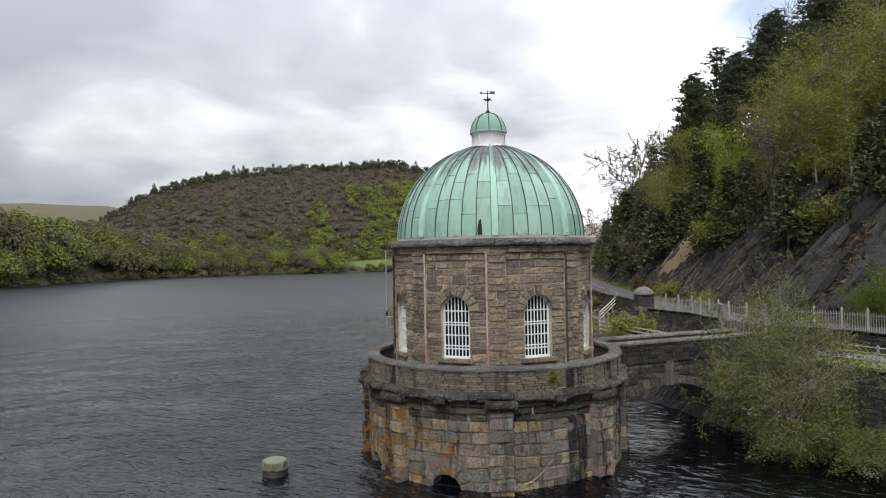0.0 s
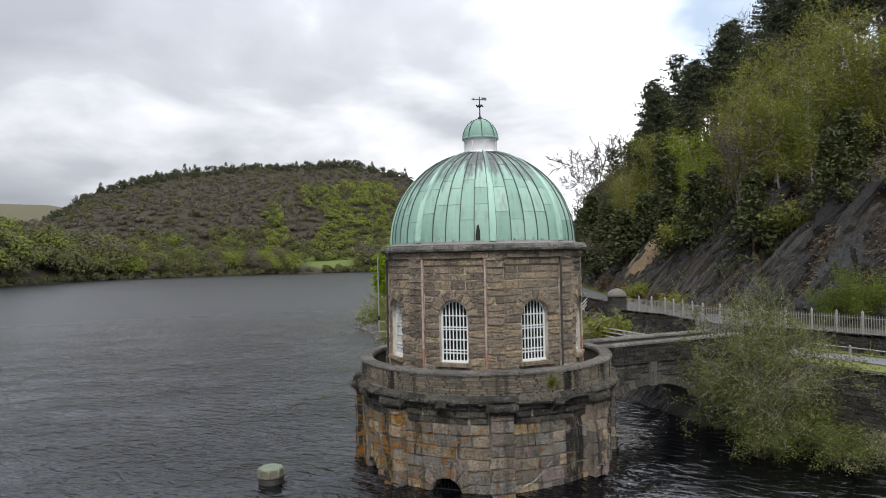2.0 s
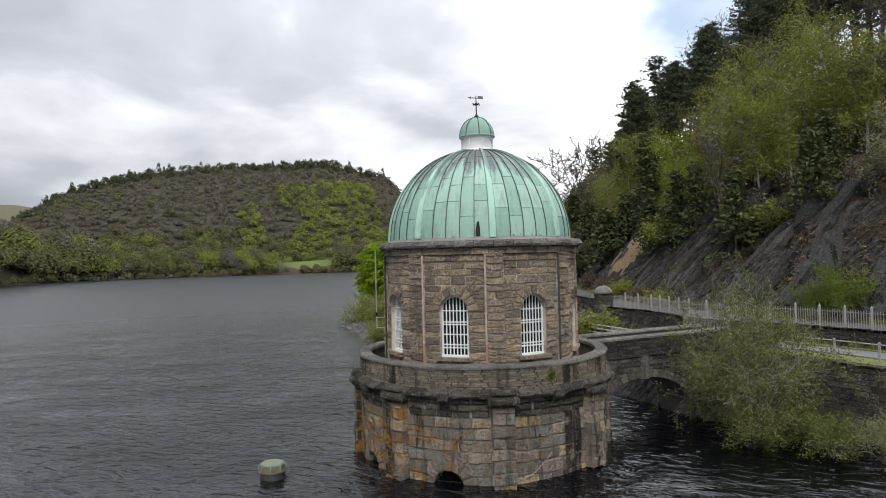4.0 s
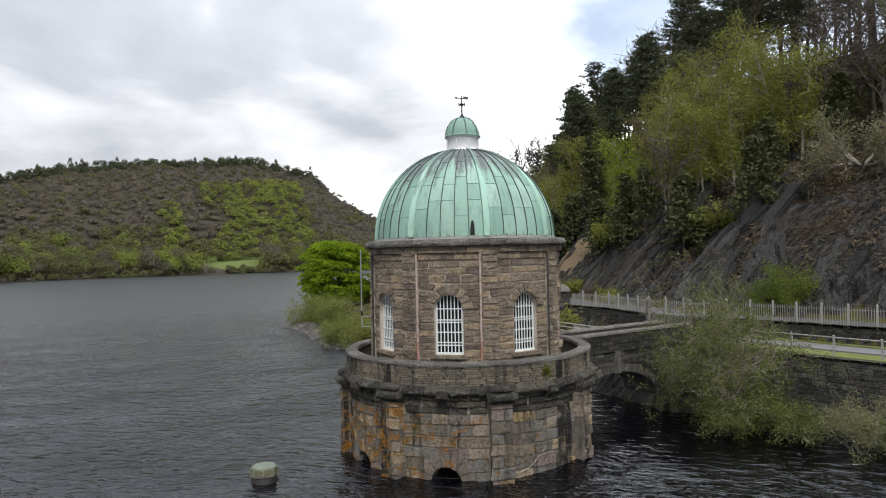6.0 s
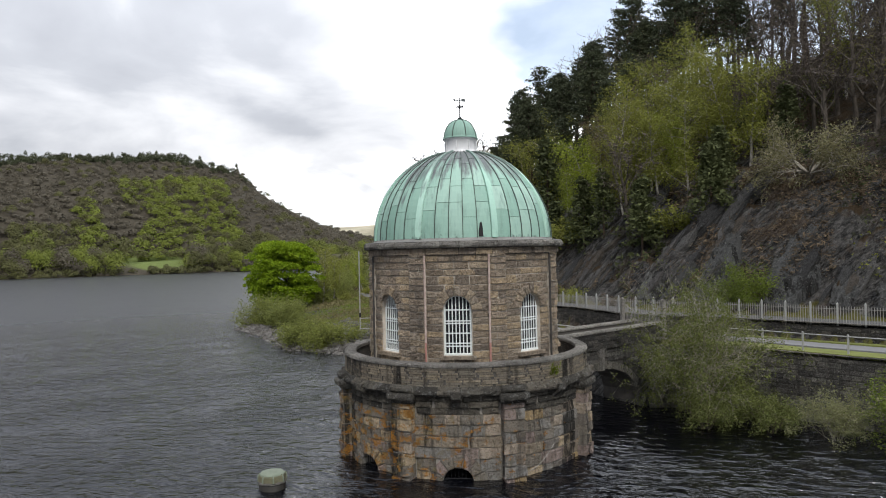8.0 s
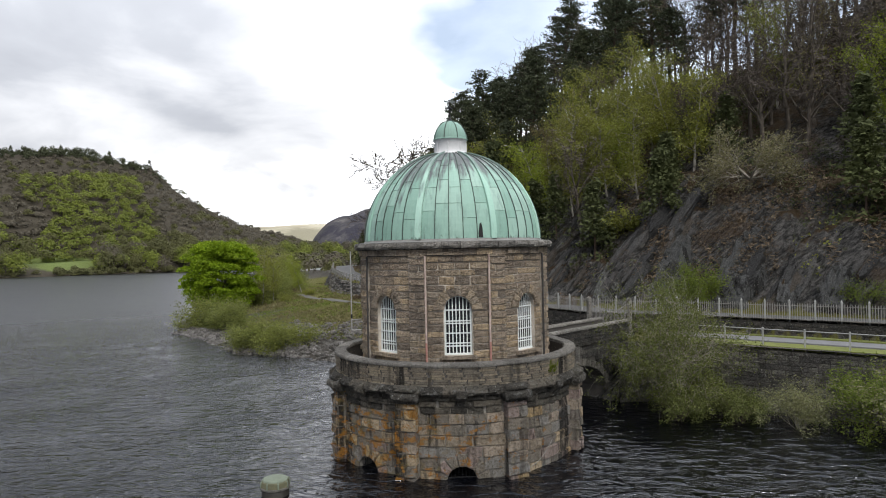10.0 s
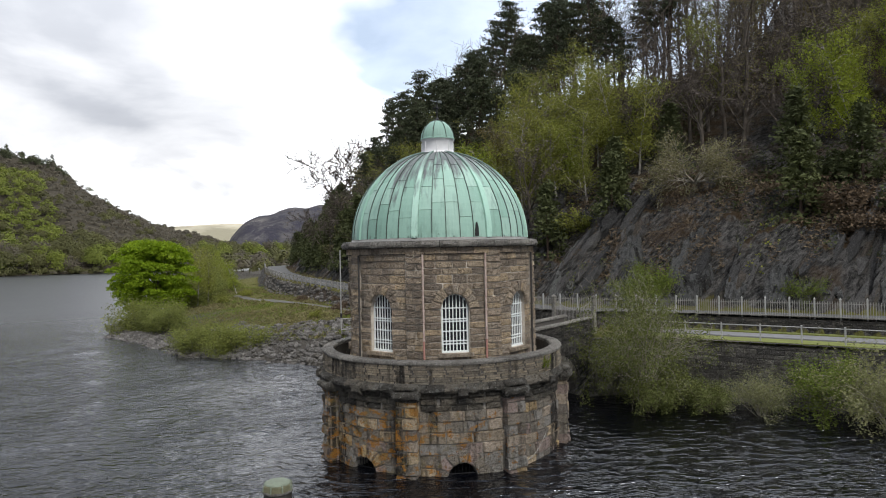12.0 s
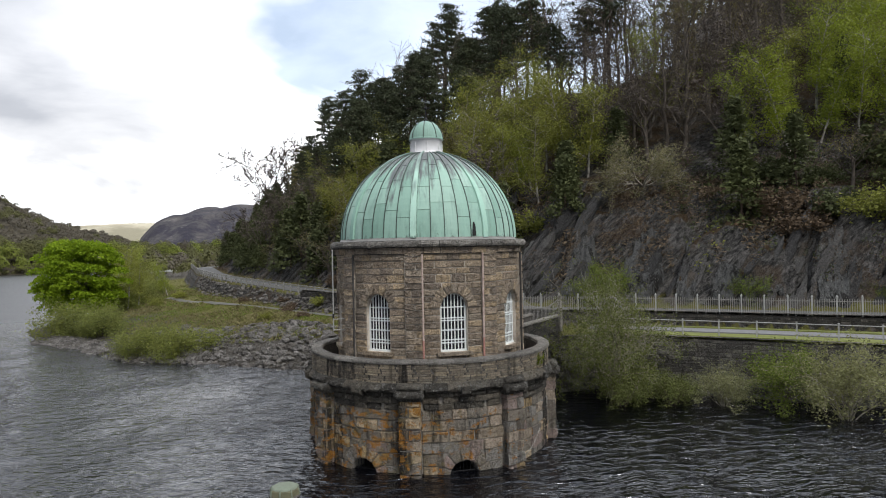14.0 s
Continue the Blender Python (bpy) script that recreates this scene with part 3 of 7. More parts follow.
def cushion_geo(r_in, r_out, w, h, seed):
    """A worn, round-edged block of a moulded capital, turned about the z axis, its foot at z=0."""
    rs = np.random.default_rng(seed)
    nu, nz = 9, 6
    vs = []
    for j in range(nz):
        v = 2 * j / (nz - 1) - 1
        for i in range(nu):
            u = 2 * i / (nu - 1) - 1
            swell = (1 - abs(v) ** 2.6) ** 0.5 * (1 - abs(u) ** 7) ** 0.5
            r = r_out - 0.16 + 0.16 * swell + rs.normal() * 0.008
            a = u * w / 2 * (0.93 + 0.07 * (1 - v * v))
            vs.append((r * math.cos(a), r * math.sin(a), h * (v + 1) / 2 + rs.normal() * 0.006))
    fs = [(j * nu + i, j * nu + i + 1, (j + 1) * nu + i + 1, (j + 1) * nu + i) for j in range(nz - 1) for i in range(nu - 1)]
    loop = list(range(nu)) + [j * nu + nu - 1 for j in range(1, nz)] + [(nz - 1) * nu + i for i in range(nu - 2, -1, -1)] + [j * nu for j in range(nz - 2, 0, -1)]
    o = len(vs)
    for i in loop:
        x, y, z = vs[i]
        k = r_in / math.hypot(x, y)
        vs.append((x * k, y * k, z))
    n = len(loop)
    fs += [(loop[(i + 1) % n], loop[i], o + i, o + (i + 1) % n) for i in range(n)]
    return vs, fs


BLOCKS = {}


def block_mesh(r_in, r_out, w, h, bulge, material, name, variant):
    key = (name, round(r_out, 3), round(w, 3), round(h, 3), variant)
    if key not in BLOCKS:
        v, f = block_geo(r_in, r_out, w, h, bulge, hash((round(w * 1000), round(h * 1000), variant)) % 99991)
        BLOCKS[key] = mesh_of(name, v, f, material)
    return BLOCKS[key]


def turn(az, z=0.0):
    return Matrix.Translation((0, 0, z)) @ Matrix.Rotation(az, 4, "Z")


def box_geo(l, d, h, bulge, seed, edge=0.025):
    """A flat-wall stone: l along x, its face towards -y at y=0, its foot at z=0."""
    rs = np.random.default_rng(seed)
    xs = [-l / 2, -l / 2 + edge, l / 2 - edge, l / 2]
    zs = [0, min(edge, h * 0.25), h - min(edge, h * 0.25), h]
    vs = [(x + rs.normal() * 0.004, -(bulge * (0.3 + rs.random()) if 0 < i < 3 and 0 < j < 3 else 0.0), z) for j, z in enumerate(zs) for i, x in enumerate(xs)]
    fs = [(j * 4 + i, j * 4 + i + 1, (j + 1) * 4 + i + 1, (j + 1) * 4 + i) for j in range(3) for i in range(3)]
    loop = [0, 1, 2, 3, 7, 11, 15, 14, 13, 12, 8, 4]
    o = len(vs)
    vs += [(vs[i][0], d, vs[i][2]) for i in loop]
    fs += [(loop[(i + 1) % 12], loop[i], o + i, o + (i + 1) % 12) for i in range(12)]
    return vs, fs


# ---- ground, water, far hills ----
FENCE = [(60, -60), (44, -24), (36, -4), (30.5, 11), (27.4, 18.5), (26.0, 21.2), (24.0, 26.2), (22.4, 29.2), (20.5, 33.6), (18.3, 36.2), (17.0, 39.3), (16.8, 44.6), (15.3, 48.6), (15.2, 61),
         (16.5, 78.5), (18, 100), (22, 120), (31, 150), (50, 175), (85, 190), (140, 190)]
SHORE = [(52, -60), (38, -24), (31, -4), (25.2, 9), (22.6, 17.4), (20.6, 22.6), (18.9, 26.3), (17.9, 29.0), (16.2, 30.6), (13.6, 31.6), (13.0, 35.5), (10.5, 42), (7.0, 49), (4.5, 53), (0.5, 60), (-3.3, 65),
         (-4.0, 75), (-7.0, 86), (-6.5, 98), (2, 110), (10, 128), (14, 152), (18, 200), (25, 270), (36, 340)]
WALL_END = 9  # the shore is a built wall up to this corner


def to_line(px, py, line):
    """Signed distance to a polyline (plus: on its right when walked backwards, that is inland), and the length along it."""
    best = np.full(px.shape, 1e9)
    sign = np.zeros(px.shape)
    along = np.zeros(px.shape)
    run = 0.0
    for (ax, ay), (bx, by) in zip(line[:-1], line[1:]):
        dx, dy = bx - ax, by - ay
        ln = math.hypot(dx, dy)
        t = np.clip(((px - ax) * dx + (py - ay) * dy) / ln ** 2, 0, 1)
        d = np.hypot(px - ax - t * dx, py - ay - t * dy)
        s = np.sign((px - ax) * dy - (py - ay) * dx)
        m = d < best - 1e-9
        best[m], sign[m], along[m] = d[m], s[m], (run + t * ln)[m]
        run += ln
    return best * sign, along


def vnoise(x, y, scale, seed=0.0):
    """Smooth value noise on arrays, about -1 to 1."""
    x, y = x / scale + seed * 17.3, y / scale - seed * 9.1
    xi, yi = np.floor(x), np.floor(y)
    fx, fy = x - xi, y - yi
    fx, fy = fx * fx * (3 - 2 * fx), fy * fy * (3 - 2 * fy)

    def hsh(a, b):
        s = np.sin(a * 127.1 + b * 311.7) * 43758.5453
        return (s - np.floor(s)) * 2 - 1

    return (hsh(xi, yi) * (1 - fx) + hsh(xi + 1, yi) * fx) * (1 - fy) + (hsh(xi, yi + 1) * (1 - fx) + hsh(xi + 1, yi + 1) * fx) * fy


def smooth(t):
    t = np.clip(t, 0, 1)
    return t * t * (3 - 2 * t)


def bank_height(px, py):
    """The east bank: wall or shingle shore, lower track, upper road, slate cutting, wooded slope up to the ridge."""
    px, py = np.asarray(px, float), np.asarray(py, float)
    df, al = to_line(px, py, FENCE)
    ds, als = to_line(px, py, SHORE)
    road_z = 4.25 + 1.8 * np.clip((py - 60) / 82, 0, 1)
    track_z = 3.05 + 0.35 * smooth((py - 95) / 40)
    # built shore
    h_wall = np.where(ds > 0.4, 3.34, -2.5)
    # natural shore
    t = np.clip(ds, 0, None) / (np.clip(ds, 0, None) + np.clip(-df - 4.2, 0, None) + 0.3)
    h_nat = np.where(ds > 0, -0.15 + (track_z + 0.15) * t ** 0.85, -0.15 + ds * 0.35)
    h_nat = h_nat + np.where(ds > 0, 0.12 * vnoise(px, py, 2.0, 1) * np.clip(ds, 0, 1) * np.clip(-df - 4, 0, 1), 0)
    built = (als < SHORE_WALL_RUN) & (ds > -30)
    h = np.where(built, h_wall, np.clip(h_nat, -3, None))
    # step up to the road
    run = np.where(py < 49, 0.32, 1.5)
    up = smooth((df + run + 0.1) / run)
    h = np.where(df > -1.7, np.maximum(h, 0) * (1 - up) + road_z * up, h)
    # cutting and slope
    foot = 5.0
    d2 = np.clip(df - foot, 0, None)
    ph = ((al * 0.72 + d2 * 0.60 + 1.8 * vnoise(px, py, 7, 3) + 0.5 * vnoise(px, py, 2.2, 13)) / 3.4) % 1.0
    ph2 = ((al * 0.70 + d2 * 0.66 + 0.5 * vnoise(px, py, 3, 14)) / 1.05) % 1.0
    strata = np.where(ph < 0.8, ph / 0.8, (1 - ph) / 0.2) + 0.22 * np.where(ph2 < 0.75, ph2 / 0.75, (1 - ph2) / 0.25)
    south = smooth((60 - py) / 30)
    cliff = np.minimum(d2, 8.0) * (0.98 + 0.10 * vnoise(px, py, 14, 2))
    cliff = cliff + (2.0 * strata - 0.9 + 0.45 * vnoise(px, py, 1.4, 5) + 1.1 * vnoise(px, py, 5, 6)) * smooth(d2 / 2) * (1 - smooth((d2 - 8) / 3))
    wide = 18.5 + (7.0 * smooth((py - 34) / 14) - 2.5 * smooth((py - 68) / 16)) * smooth((112 - py) / 20)
    slope = np.clip(d2 - 8, 0, wide) * (0.76 + 0.05 * vnoise(px, py, 30, 8) + 0.06 * smooth((30 - py) / 40)) + 0.6 * vnoise(px, py, 7, 9) * smooth((d2 - 8) / 6)
    over = np.clip(d2 - 8 - wide, 0, None)
    crest = over * (0.45 - 0.80 * smooth((py - 0.675 * (px + 14) + 10) / 22)) - 0.002 * np.clip(over - 30, 0, 120) ** 2 * 0.2
    north = 1 - 0.35 * smooth((py - 105) / 70)
    h = np.where(df > foot, road_z + (cliff + slope + crest) * north, h)
    return np.clip(h, -3, None)


SHORE_WALL_RUN = sum(math.dist(SHORE[i], SHORE[i + 1]) for i in range(WALL_END))


def grid_sheet(name, xs, ys, height, material):
    X, Y = np.meshgrid(xs, ys)
    Z = height(X, Y)
    nx, ny = len(xs), len(ys)
    v = np.stack([X.ravel(), Y.ravel(), Z.ravel()], 1)
    idx = np.arange(nx * ny).reshape(ny, nx)
    q = np.stack([idx[:-1, :-1].ravel(), idx[:-1, 1:].ravel(), idx[1:, 1:].ravel(), idx[1:, :-1].ravel()], 1)
    me = bpy.data.meshes.new(name)
    me.vertices.add(len(v))
    me.vertices.foreach_set("co", v.astype(np.float32).ravel())
    me.loops.add(q.size)
    me.loops.foreach_set("vertex_index", q.astype(np.int32).ravel())
    me.polygons.add(len(q))
    me.polygons.foreach_set("loop_start", np.arange(0, q.size, 4, dtype=np.int32))
    me.polygons.foreach_set("use_smooth", np.ones(len(q), dtype=bool))
    me.materials.append(material)
    me.update(calc_edges=True)
    return new(name, me)


gx = np.concatenate([np.arange(-30, -10, 2.5), np.arange(-10, 14, 0.6), np.arange(14, 48, 0.36), np.arange(48, 90, 1.6), np.arange(90, 320, 12)])
gy = np.concatenate([np.arange(-180, -40, 10), np.arange(-40, 0, 1.6), np.arange(0, 8, 0.6), np.arange(8, 64, 0.36), np.arange(64, 100, 0.7), np.arange(100, 180, 2.0), np.arange(180, 345, 10)])
tagged(grid_sheet("ground", gx, gy, bank_height, M_GROUND), "steep slate cutting and leaf-littered wooded slope above the lake", "hillside", kind="structure")


def lake_height(x, y):
    """Short wind waves near the tower, dying away outwards into the plain sheet."""
    rs = np.random.default_rng(3)
    z = np.zeros(x.shape)
    wx, wy = x + 0.5 * vnoise(x, y, 6, 1), y + 0.5 * vnoise(x, y, 6, 2)
    for i in range(26):
        lam = 1.15 * 1.075 ** i
        a = -1.15 + rs.normal() * 0.75
        k = 2 * math.pi / lam
        z += 0.0036 * lam ** 0.7 * np.sin(k * (wx * math.cos(a) + wy * math.sin(a)) + rs.random() * 6.283)
    z *= 0.9 + 0.25 * vnoise(x, y, 14, 5)
    z *= 1.0 + 0.9 * smooth((x + 4) / 10) - 1.5 * smooth((9 - np.hypot(x - 14, y - 30)) / 4)
    fade = smooth((x + 52) / 14) * smooth((36 - x) / 6) * smooth((y + 6) / 6) * smooth((92 - y) / 20)
    return z * fade


lx = np.concatenate([[-4000, -1500, -600, -250, -120, -80, -62], np.arange(-54, -42, 0.7), np.arange(-42, 24, 0.36), np.arange(24, 38, 0.8), [45, 60, 100, 250, 900, 4000]])
ly = np.concatenate([[-4000, -1000, -300, -100, -40, -20], np.arange(-10, 8, 0.8), np.arange(8, 66, 0.36), np.arange(66, 96, 0.6), [104, 125, 170, 260, 450, 800, 1600, 4000]])
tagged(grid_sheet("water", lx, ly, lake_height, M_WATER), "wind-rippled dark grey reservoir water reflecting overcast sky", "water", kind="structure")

# far side: heading in degrees east of north -> distance of the shore, rise of the crest
HEAD = [-75, -60, -45, -36, -32, -27, -22.5, -16, -9.3, -4, -0.7, 3.4, 8, 13, 20, 35]
SHORE_R = [330, 300, 280, 290, 318, 362, 395, 405, 410, 420, 427, 420, 430, 470, 520, 560]
CREST_HEAD = [-75, -45, -32, -28.5, -26.5, -25.2, -24, -22.5, -20.3, -18, -15, -11, -7.9, -4.2, -2, 0.9, 2.4, 3.6, 5.6, 7.8, 9.7, 12.5, 14, 17, 20, 35]
CREST = [0.05, 0.05, 0.055, 0.052, 0.062, 0.080, 0.096, 0.104, 0.120, 0.129, 0.134, 0.137, 0.137, 0.142, 0.134, 0.123, 0.096, 0.081, 0.062, 0.046, 0.035, 0.020, 0.014, 0.012, 0.01, 0.01]
MOOR = [0.075, 0.077, 0.078, 0.078, 0.080, 0.077, 0.06, 0.05, 0.045, 0.042, 0.040, 0.042, 0.046, 0.047, 0.042, 0.04]
CRAG_HEAD = [-75, 13.2, 13.9, 15, 16.2, 18, 21, 26, 35]
CRAG = [0, 0, 0.022, 0.042, 0.051, 0.063, 0.070, 0.070, 0.04]
APRON = [14, 14, 14, 14, 14, 12, 9, 8, 8, 8, 8, 8, 8, 8, 8, 8]


def far_height(th, r):
    """Height of the far side at a heading (degrees) and a distance from the start of the walk."""
    r0 = np.interp(th, HEAD, SHORE_R)
    c = np.interp(th, CREST_HEAD, CREST)
    rc = r0 + 285
    t = (r - r0) / 285
    x, y = r * np.sin(np.radians(th)), r * np.cos(np.radians(th))
    zc = 8 + c * rc
    apron = np.interp(th, HEAD, APRON) * smooth(t / 0.12) * (1 + 0.4 * vnoise(x, y, 70, 3))
    rise = (zc - 9) * np.clip((t - 0.16) / 0.84, 0, 1) ** 0.85
    main = np.where(t < 1, apron + rise, zc - (t - 1) * 60)
    main = main + 3 * vnoise(x, y, 60, 4) * smooth(t * 2) - np.where(t < 0, 4, 0)
    moor = -6 + (14 + np.interp(th, HEAD, MOOR) * 2300 + 10 * vnoise(x, y, 300, 6)) * smooth((r - 1750) / 550)
    cg = np.interp(th, CRAG_HEAD, CRAG)
    crag = -6 + (14 + cg * 1450 + (8 * vnoise(x, y, 120, 7) + 7 * vnoise(x, y, 45, 9)) * smooth(cg * 20)) * smooth((r - 1050) / 330) * (1 - smooth((r - 1500) / 200)) * smooth(cg * 60)
    return np.maximum(np.maximum(main, moor), np.maximum(crag, -4))


th = np.concatenate([np.arange(-75, -36, 1.0), np.arange(-36, 26, 0.35), np.arange(26, 36, 1.0)])
rr = np.concatenate([np.arange(255, 480, 6), np.arange(480, 800, 10), np.arange(800, 1050, 40), np.arange(1050, 1600, 25), np.arange(1600, 2700, 60)])
TH, RR = np.meshgrid(th, rr)
FZ = far_height(TH, RR)
fv = np.stack([RR * np.sin(np.radians(TH)), RR * np.cos(np.radians(TH)), FZ], -1).reshape(-1, 3)
fi = np.arange(TH.size).reshape(TH.shape)
ff = np.stack([fi[:-1, :-1].ravel(), fi[:-1, 1:].ravel(), fi[1:, 1:].ravel(), fi[1:, :-1].ravel()], 1)
far_land = new("backdrop_hills", mesh_of("backdrop_hills", fv, ff.tolist(), M_FARGROUND, True))
tagged(far_land, "brown wooded hill and moorland painted sunlit pale across the reservoir", "hills", kind="structure")

# ---- the valve tower ----
AXIS = Vector((2.15, 29.58, -0.15))
tower = empty("valve_tower", AXIS, "round sandstone valve tower with green copper dome in the lake", "tower")
D2R = math.pi / 180
BAYS = [(-114.1 + 45 * k) * D2R for k in range(8)]
PIERS = [b + 22.5 * D2R for b in BAYS]
UPPER_R, UPPER_PIER = 4.25, 4.37
LOW_R, LOW_PIER = 5.40, 5.76
SILL, SPRING, WIN_R = 4.78, 6.62, 0.585
ARCH_R = 0.64
WET = (0, 7)  # bays with a low arch at the water
COUNT = {"upper": 0, "lower": 0}


def wrap(a):
    return (a + math.pi) % (2 * math.pi) - math.pi


def drum_core(r_out, r_in, z0, z1, half, z_sill, z_spring, cols=10, open_bays=range(8)):
    """A round wall with an arched opening in each bay, with its reveals."""
    s = Soup()
    ha = math.asin(half / r_out)

    def p(r, a, z):
        return (r * math.cos(a), r * math.sin(a), z)

    for b in BAYS:
        solid = np.linspace(b + ha, b + 45 * D2R - ha, 8)
        for a0, a1 in zip(solid[:-1], solid[1:]):
            s.add([p(r_out, a0, z0), p(r_out, a1, z0), p(r_out, a1, z1), p(r_out, a0, z1)], [(0, 1, 2, 3)])
        ang = np.linspace(b - ha, b + ha, cols + 1)
        if BAYS.index(b) not in open_bays:
            for a0, a1 in zip(ang[:-1], ang[1:]):
                s.add([p(r_out, a0, z0), p(r_out, a1, z0), p(r_out, a1, z1), p(r_out, a0, z1)], [(0, 1, 2, 3)])
            continue
        top = [z_spring + math.sqrt(max(0.0, half ** 2 - (r_out * math.sin(a - b)) ** 2)) for a in ang]
        for i in range(cols):
            a0, a1 = ang[i], ang[i + 1]
            s.add([p(r_out, a0, top[i]), p(r_out, a1, top[i + 1]), p(r_out, a1, z1), p(r_out, a0, z1)], [(0, 1, 2, 3)])
            s.add([p(r_out, a0, top[i]), p(r_out, a1, top[i + 1]), p(r_in, a1, top[i + 1]), p(r_in, a0, top[i])], [(3, 2, 1, 0)])
            if z_sill > z0:
                s.add([p(r_out, a0, z0), p(r_out, a1, z0), p(r_out, a1, z_sill), p(r_out, a0, z_sill)], [(0, 1, 2, 3)])
                s.add([p(r_out, a0, z_sill), p(r_out, a1, z_sill), p(r_in, a1, z_sill), p(r_in, a0, z_sill)], [(0, 1, 2, 3)])
        for a in (b - ha, b + ha):
            zb = max(z_sill, z0)
            s.add([p(r_out, a, zb), p(r_out, a, z_spring), p(r_in, a, z_spring), p(r_in, a, zb)], [(0, 1, 2, 3)])
    return s


def stones(parent, joined, key, mat, az, r_in, r_out, w, z, h, bulge, near):
    """One stone: an object of its own on the side that is passed, else joined into the rest."""
    variant = int(rng.integers(0, 4))
    if near and COUNT[key] < 298:
        COUNT[key] += 1
        place("stone", block_mesh(r_in, r_out, round(w, 2 if w > 0.09 else 3), h, bulge, mat, "stone", variant), parent, m=turn(az, z))
    else:
        v, f = block_geo(r_in, r_out, w, h, bulge, variant)
        m = turn(az, z)
        joined.add([m @ Vector(q) for q in v], f)


def facing(az):
    return abs(wrap(az + 112 * D2R)) < 72 * D2R


def drum_wall():
    wall = place("drum_wall", drum_core(UPPER_R - 0.009, 3.55, 3.5, 8.95, WIN_R, SILL, SPRING).weld().mesh("drum_wall", M_MORTAR), tower, "brown rock-faced sandstone drum")
    rest = Soup()
    courses = [(4.66, 0.30), (4.96, 0.27), (5.23, 0.27), (5.50, 0.26), (5.76, 0.28), (6.04, 0.27), (6.31, 0.26), (6.57, 0.28), (6.85, 0.26), (7.11, 0.27), (7.38, 0.27), (7.65, 0.36), (8.01, 0.27), (8.28, 0.30)]
    courses = [(3.72, 0.32), (4.04, 0.32), (4.36, 0.30)] + courses
    joint = 0.024
    for ci, (z, h) in enumerate(courses):
        for bi, b in enumerate(BAYS):
            zm = z + h / 2
            if zm < SILL - 0.05 or zm > SPRING + WIN_R + 0.30:
                keep = 0.0
            elif zm < SPRING:
                keep = WIN_R + 0.02
            else:
                keep = math.sqrt(max(0.0, (WIN_R + 0.31) ** 2 - (zm - SPRING) ** 2))
            edge = 17.4 * D2R * UPPER_R
            spans = [(-edge, -keep), (keep, edge)] if keep > 0.03 else [(-edge, edge)]
            for x0, x1 in spans:
                n = max(1, round((x1 - x0) / (0.56 if keep else 0.66)))
                cuts = [x0 + (x1 - x0) * i / n for i in range(n + 1)]
                shift = (0.14 if ci % 2 else -0.14)
                cuts = [c + (shift * (0.6 + 0.5 * rng.random()) if 0 < i < n else 0) for i, c in enumerate(cuts)]
                for c0, c1 in zip(cuts[:-1], cuts[1:]):
                    w = (c1 - c0 - joint) / UPPER_R
                    if w < 0.012:
                        continue
                    stones(wall, rest, "upper", M_STONE, b + (c0 + c1) / 2 / UPPER_R, 4.0, UPPER_R, w, z + joint / 2, h - joint, 0.055, facing(b) and z > 4.6 and z < 8.2)
    # pilasters
    for b in PIERS:
        core = Soup()
        hw = 4.75 * D2R
        for a0, a1 in zip(np.linspace(b - hw, b + hw, 4)[:-1], np.linspace(b - hw, b + hw, 4)[1:]):
            core.add([(r * math.cos(a), r * math.sin(a), zz) for zz in (3.7, 8.9) for r, a in ((4.1, a0), (UPPER_PIER - 0.009, a0), (UPPER_PIER - 0.009, a1), (4.1, a1))],
                     [(0, 1, 5, 4), (1, 2, 6, 5), (2, 3, 7, 6)])
        pier = place("pilaster", core.mesh("pilaster", M_MORTAR), tower)
        zc, k = 3.72, 0
        while zc < 8.85:
            h = min((0.30, 0.26, 0.28)[k % 3], 8.9 - zc)
            if k % 2 or rng.random() < 0.4:
                parts = [(-hw, hw)]
            else:
                c = hw * (rng.random() - 0.5) * 0.6
                parts = [(-hw, c), (c, hw)]
            for a0, a1 in parts:
                stones(pier, rest, "upper", M_STONE, b + (a0 + a1) / 2, 4.1, UPPER_PIER, a1 - a0 - joint / 4.3, zc + joint / 2, h - joint, 0.075, False)
            zc, k = zc + h, k + 1
    # projecting course at the head of each panel
    for b in BAYS:
        for i in range(5):
            stones(wall, rest, "upper", M_STONE, b + (i - 2) * 7.0 * D2R, 4.0, UPPER_R + 0.06, 6.9 * D2R, 8.60, 0.29, 0.02, False)
    place("backing_stone", rest.mesh("backing_stone", M_STONE_J), wall)["kind"] = "stuff"
    # voussoirs
    for b in BAYS:
        if not facing(b) and abs(wrap(b + 24 * D2R)) > 0.1 and abs(wrap(b - 156 * D2R)) > 0.1:
            continue
        for k in range(9):
            t0, t1 = math.pi * k / 9 + 0.02, math.pi * (k + 1) / 9 - 0.02
            ro = WIN_R + (0.42 if k % 2 == 0 else 0.36)
            s = Soup()
            front, back = [], []
            for t, rad in ((t0, WIN_R + 0.01), (t1, WIN_R + 0.01), (t1, ro), (t0, ro)):
                x, z = rad * math.cos(t), SPRING + rad * math.sin(t)
                a = b + x / UPPER_R
                front.append(((UPPER_R + 0.085) * math.cos(a), (UPPER_R + 0.085) * math.sin(a), z))
                back.append((3.95 * math.cos(a), 3.95 * math.sin(a), z))
            cx = [sum(q[i] for q in front) / 4 for i in range(3)]
            k2 = 1 + 0.02 / UPPER_R
            mid = [tuple(0.75 * q[i] + 0.25 * cx[i] for i in range(3)) for q in front]
            mid = [(q[0] * k2, q[1] * k2, q[2]) for q in mid]
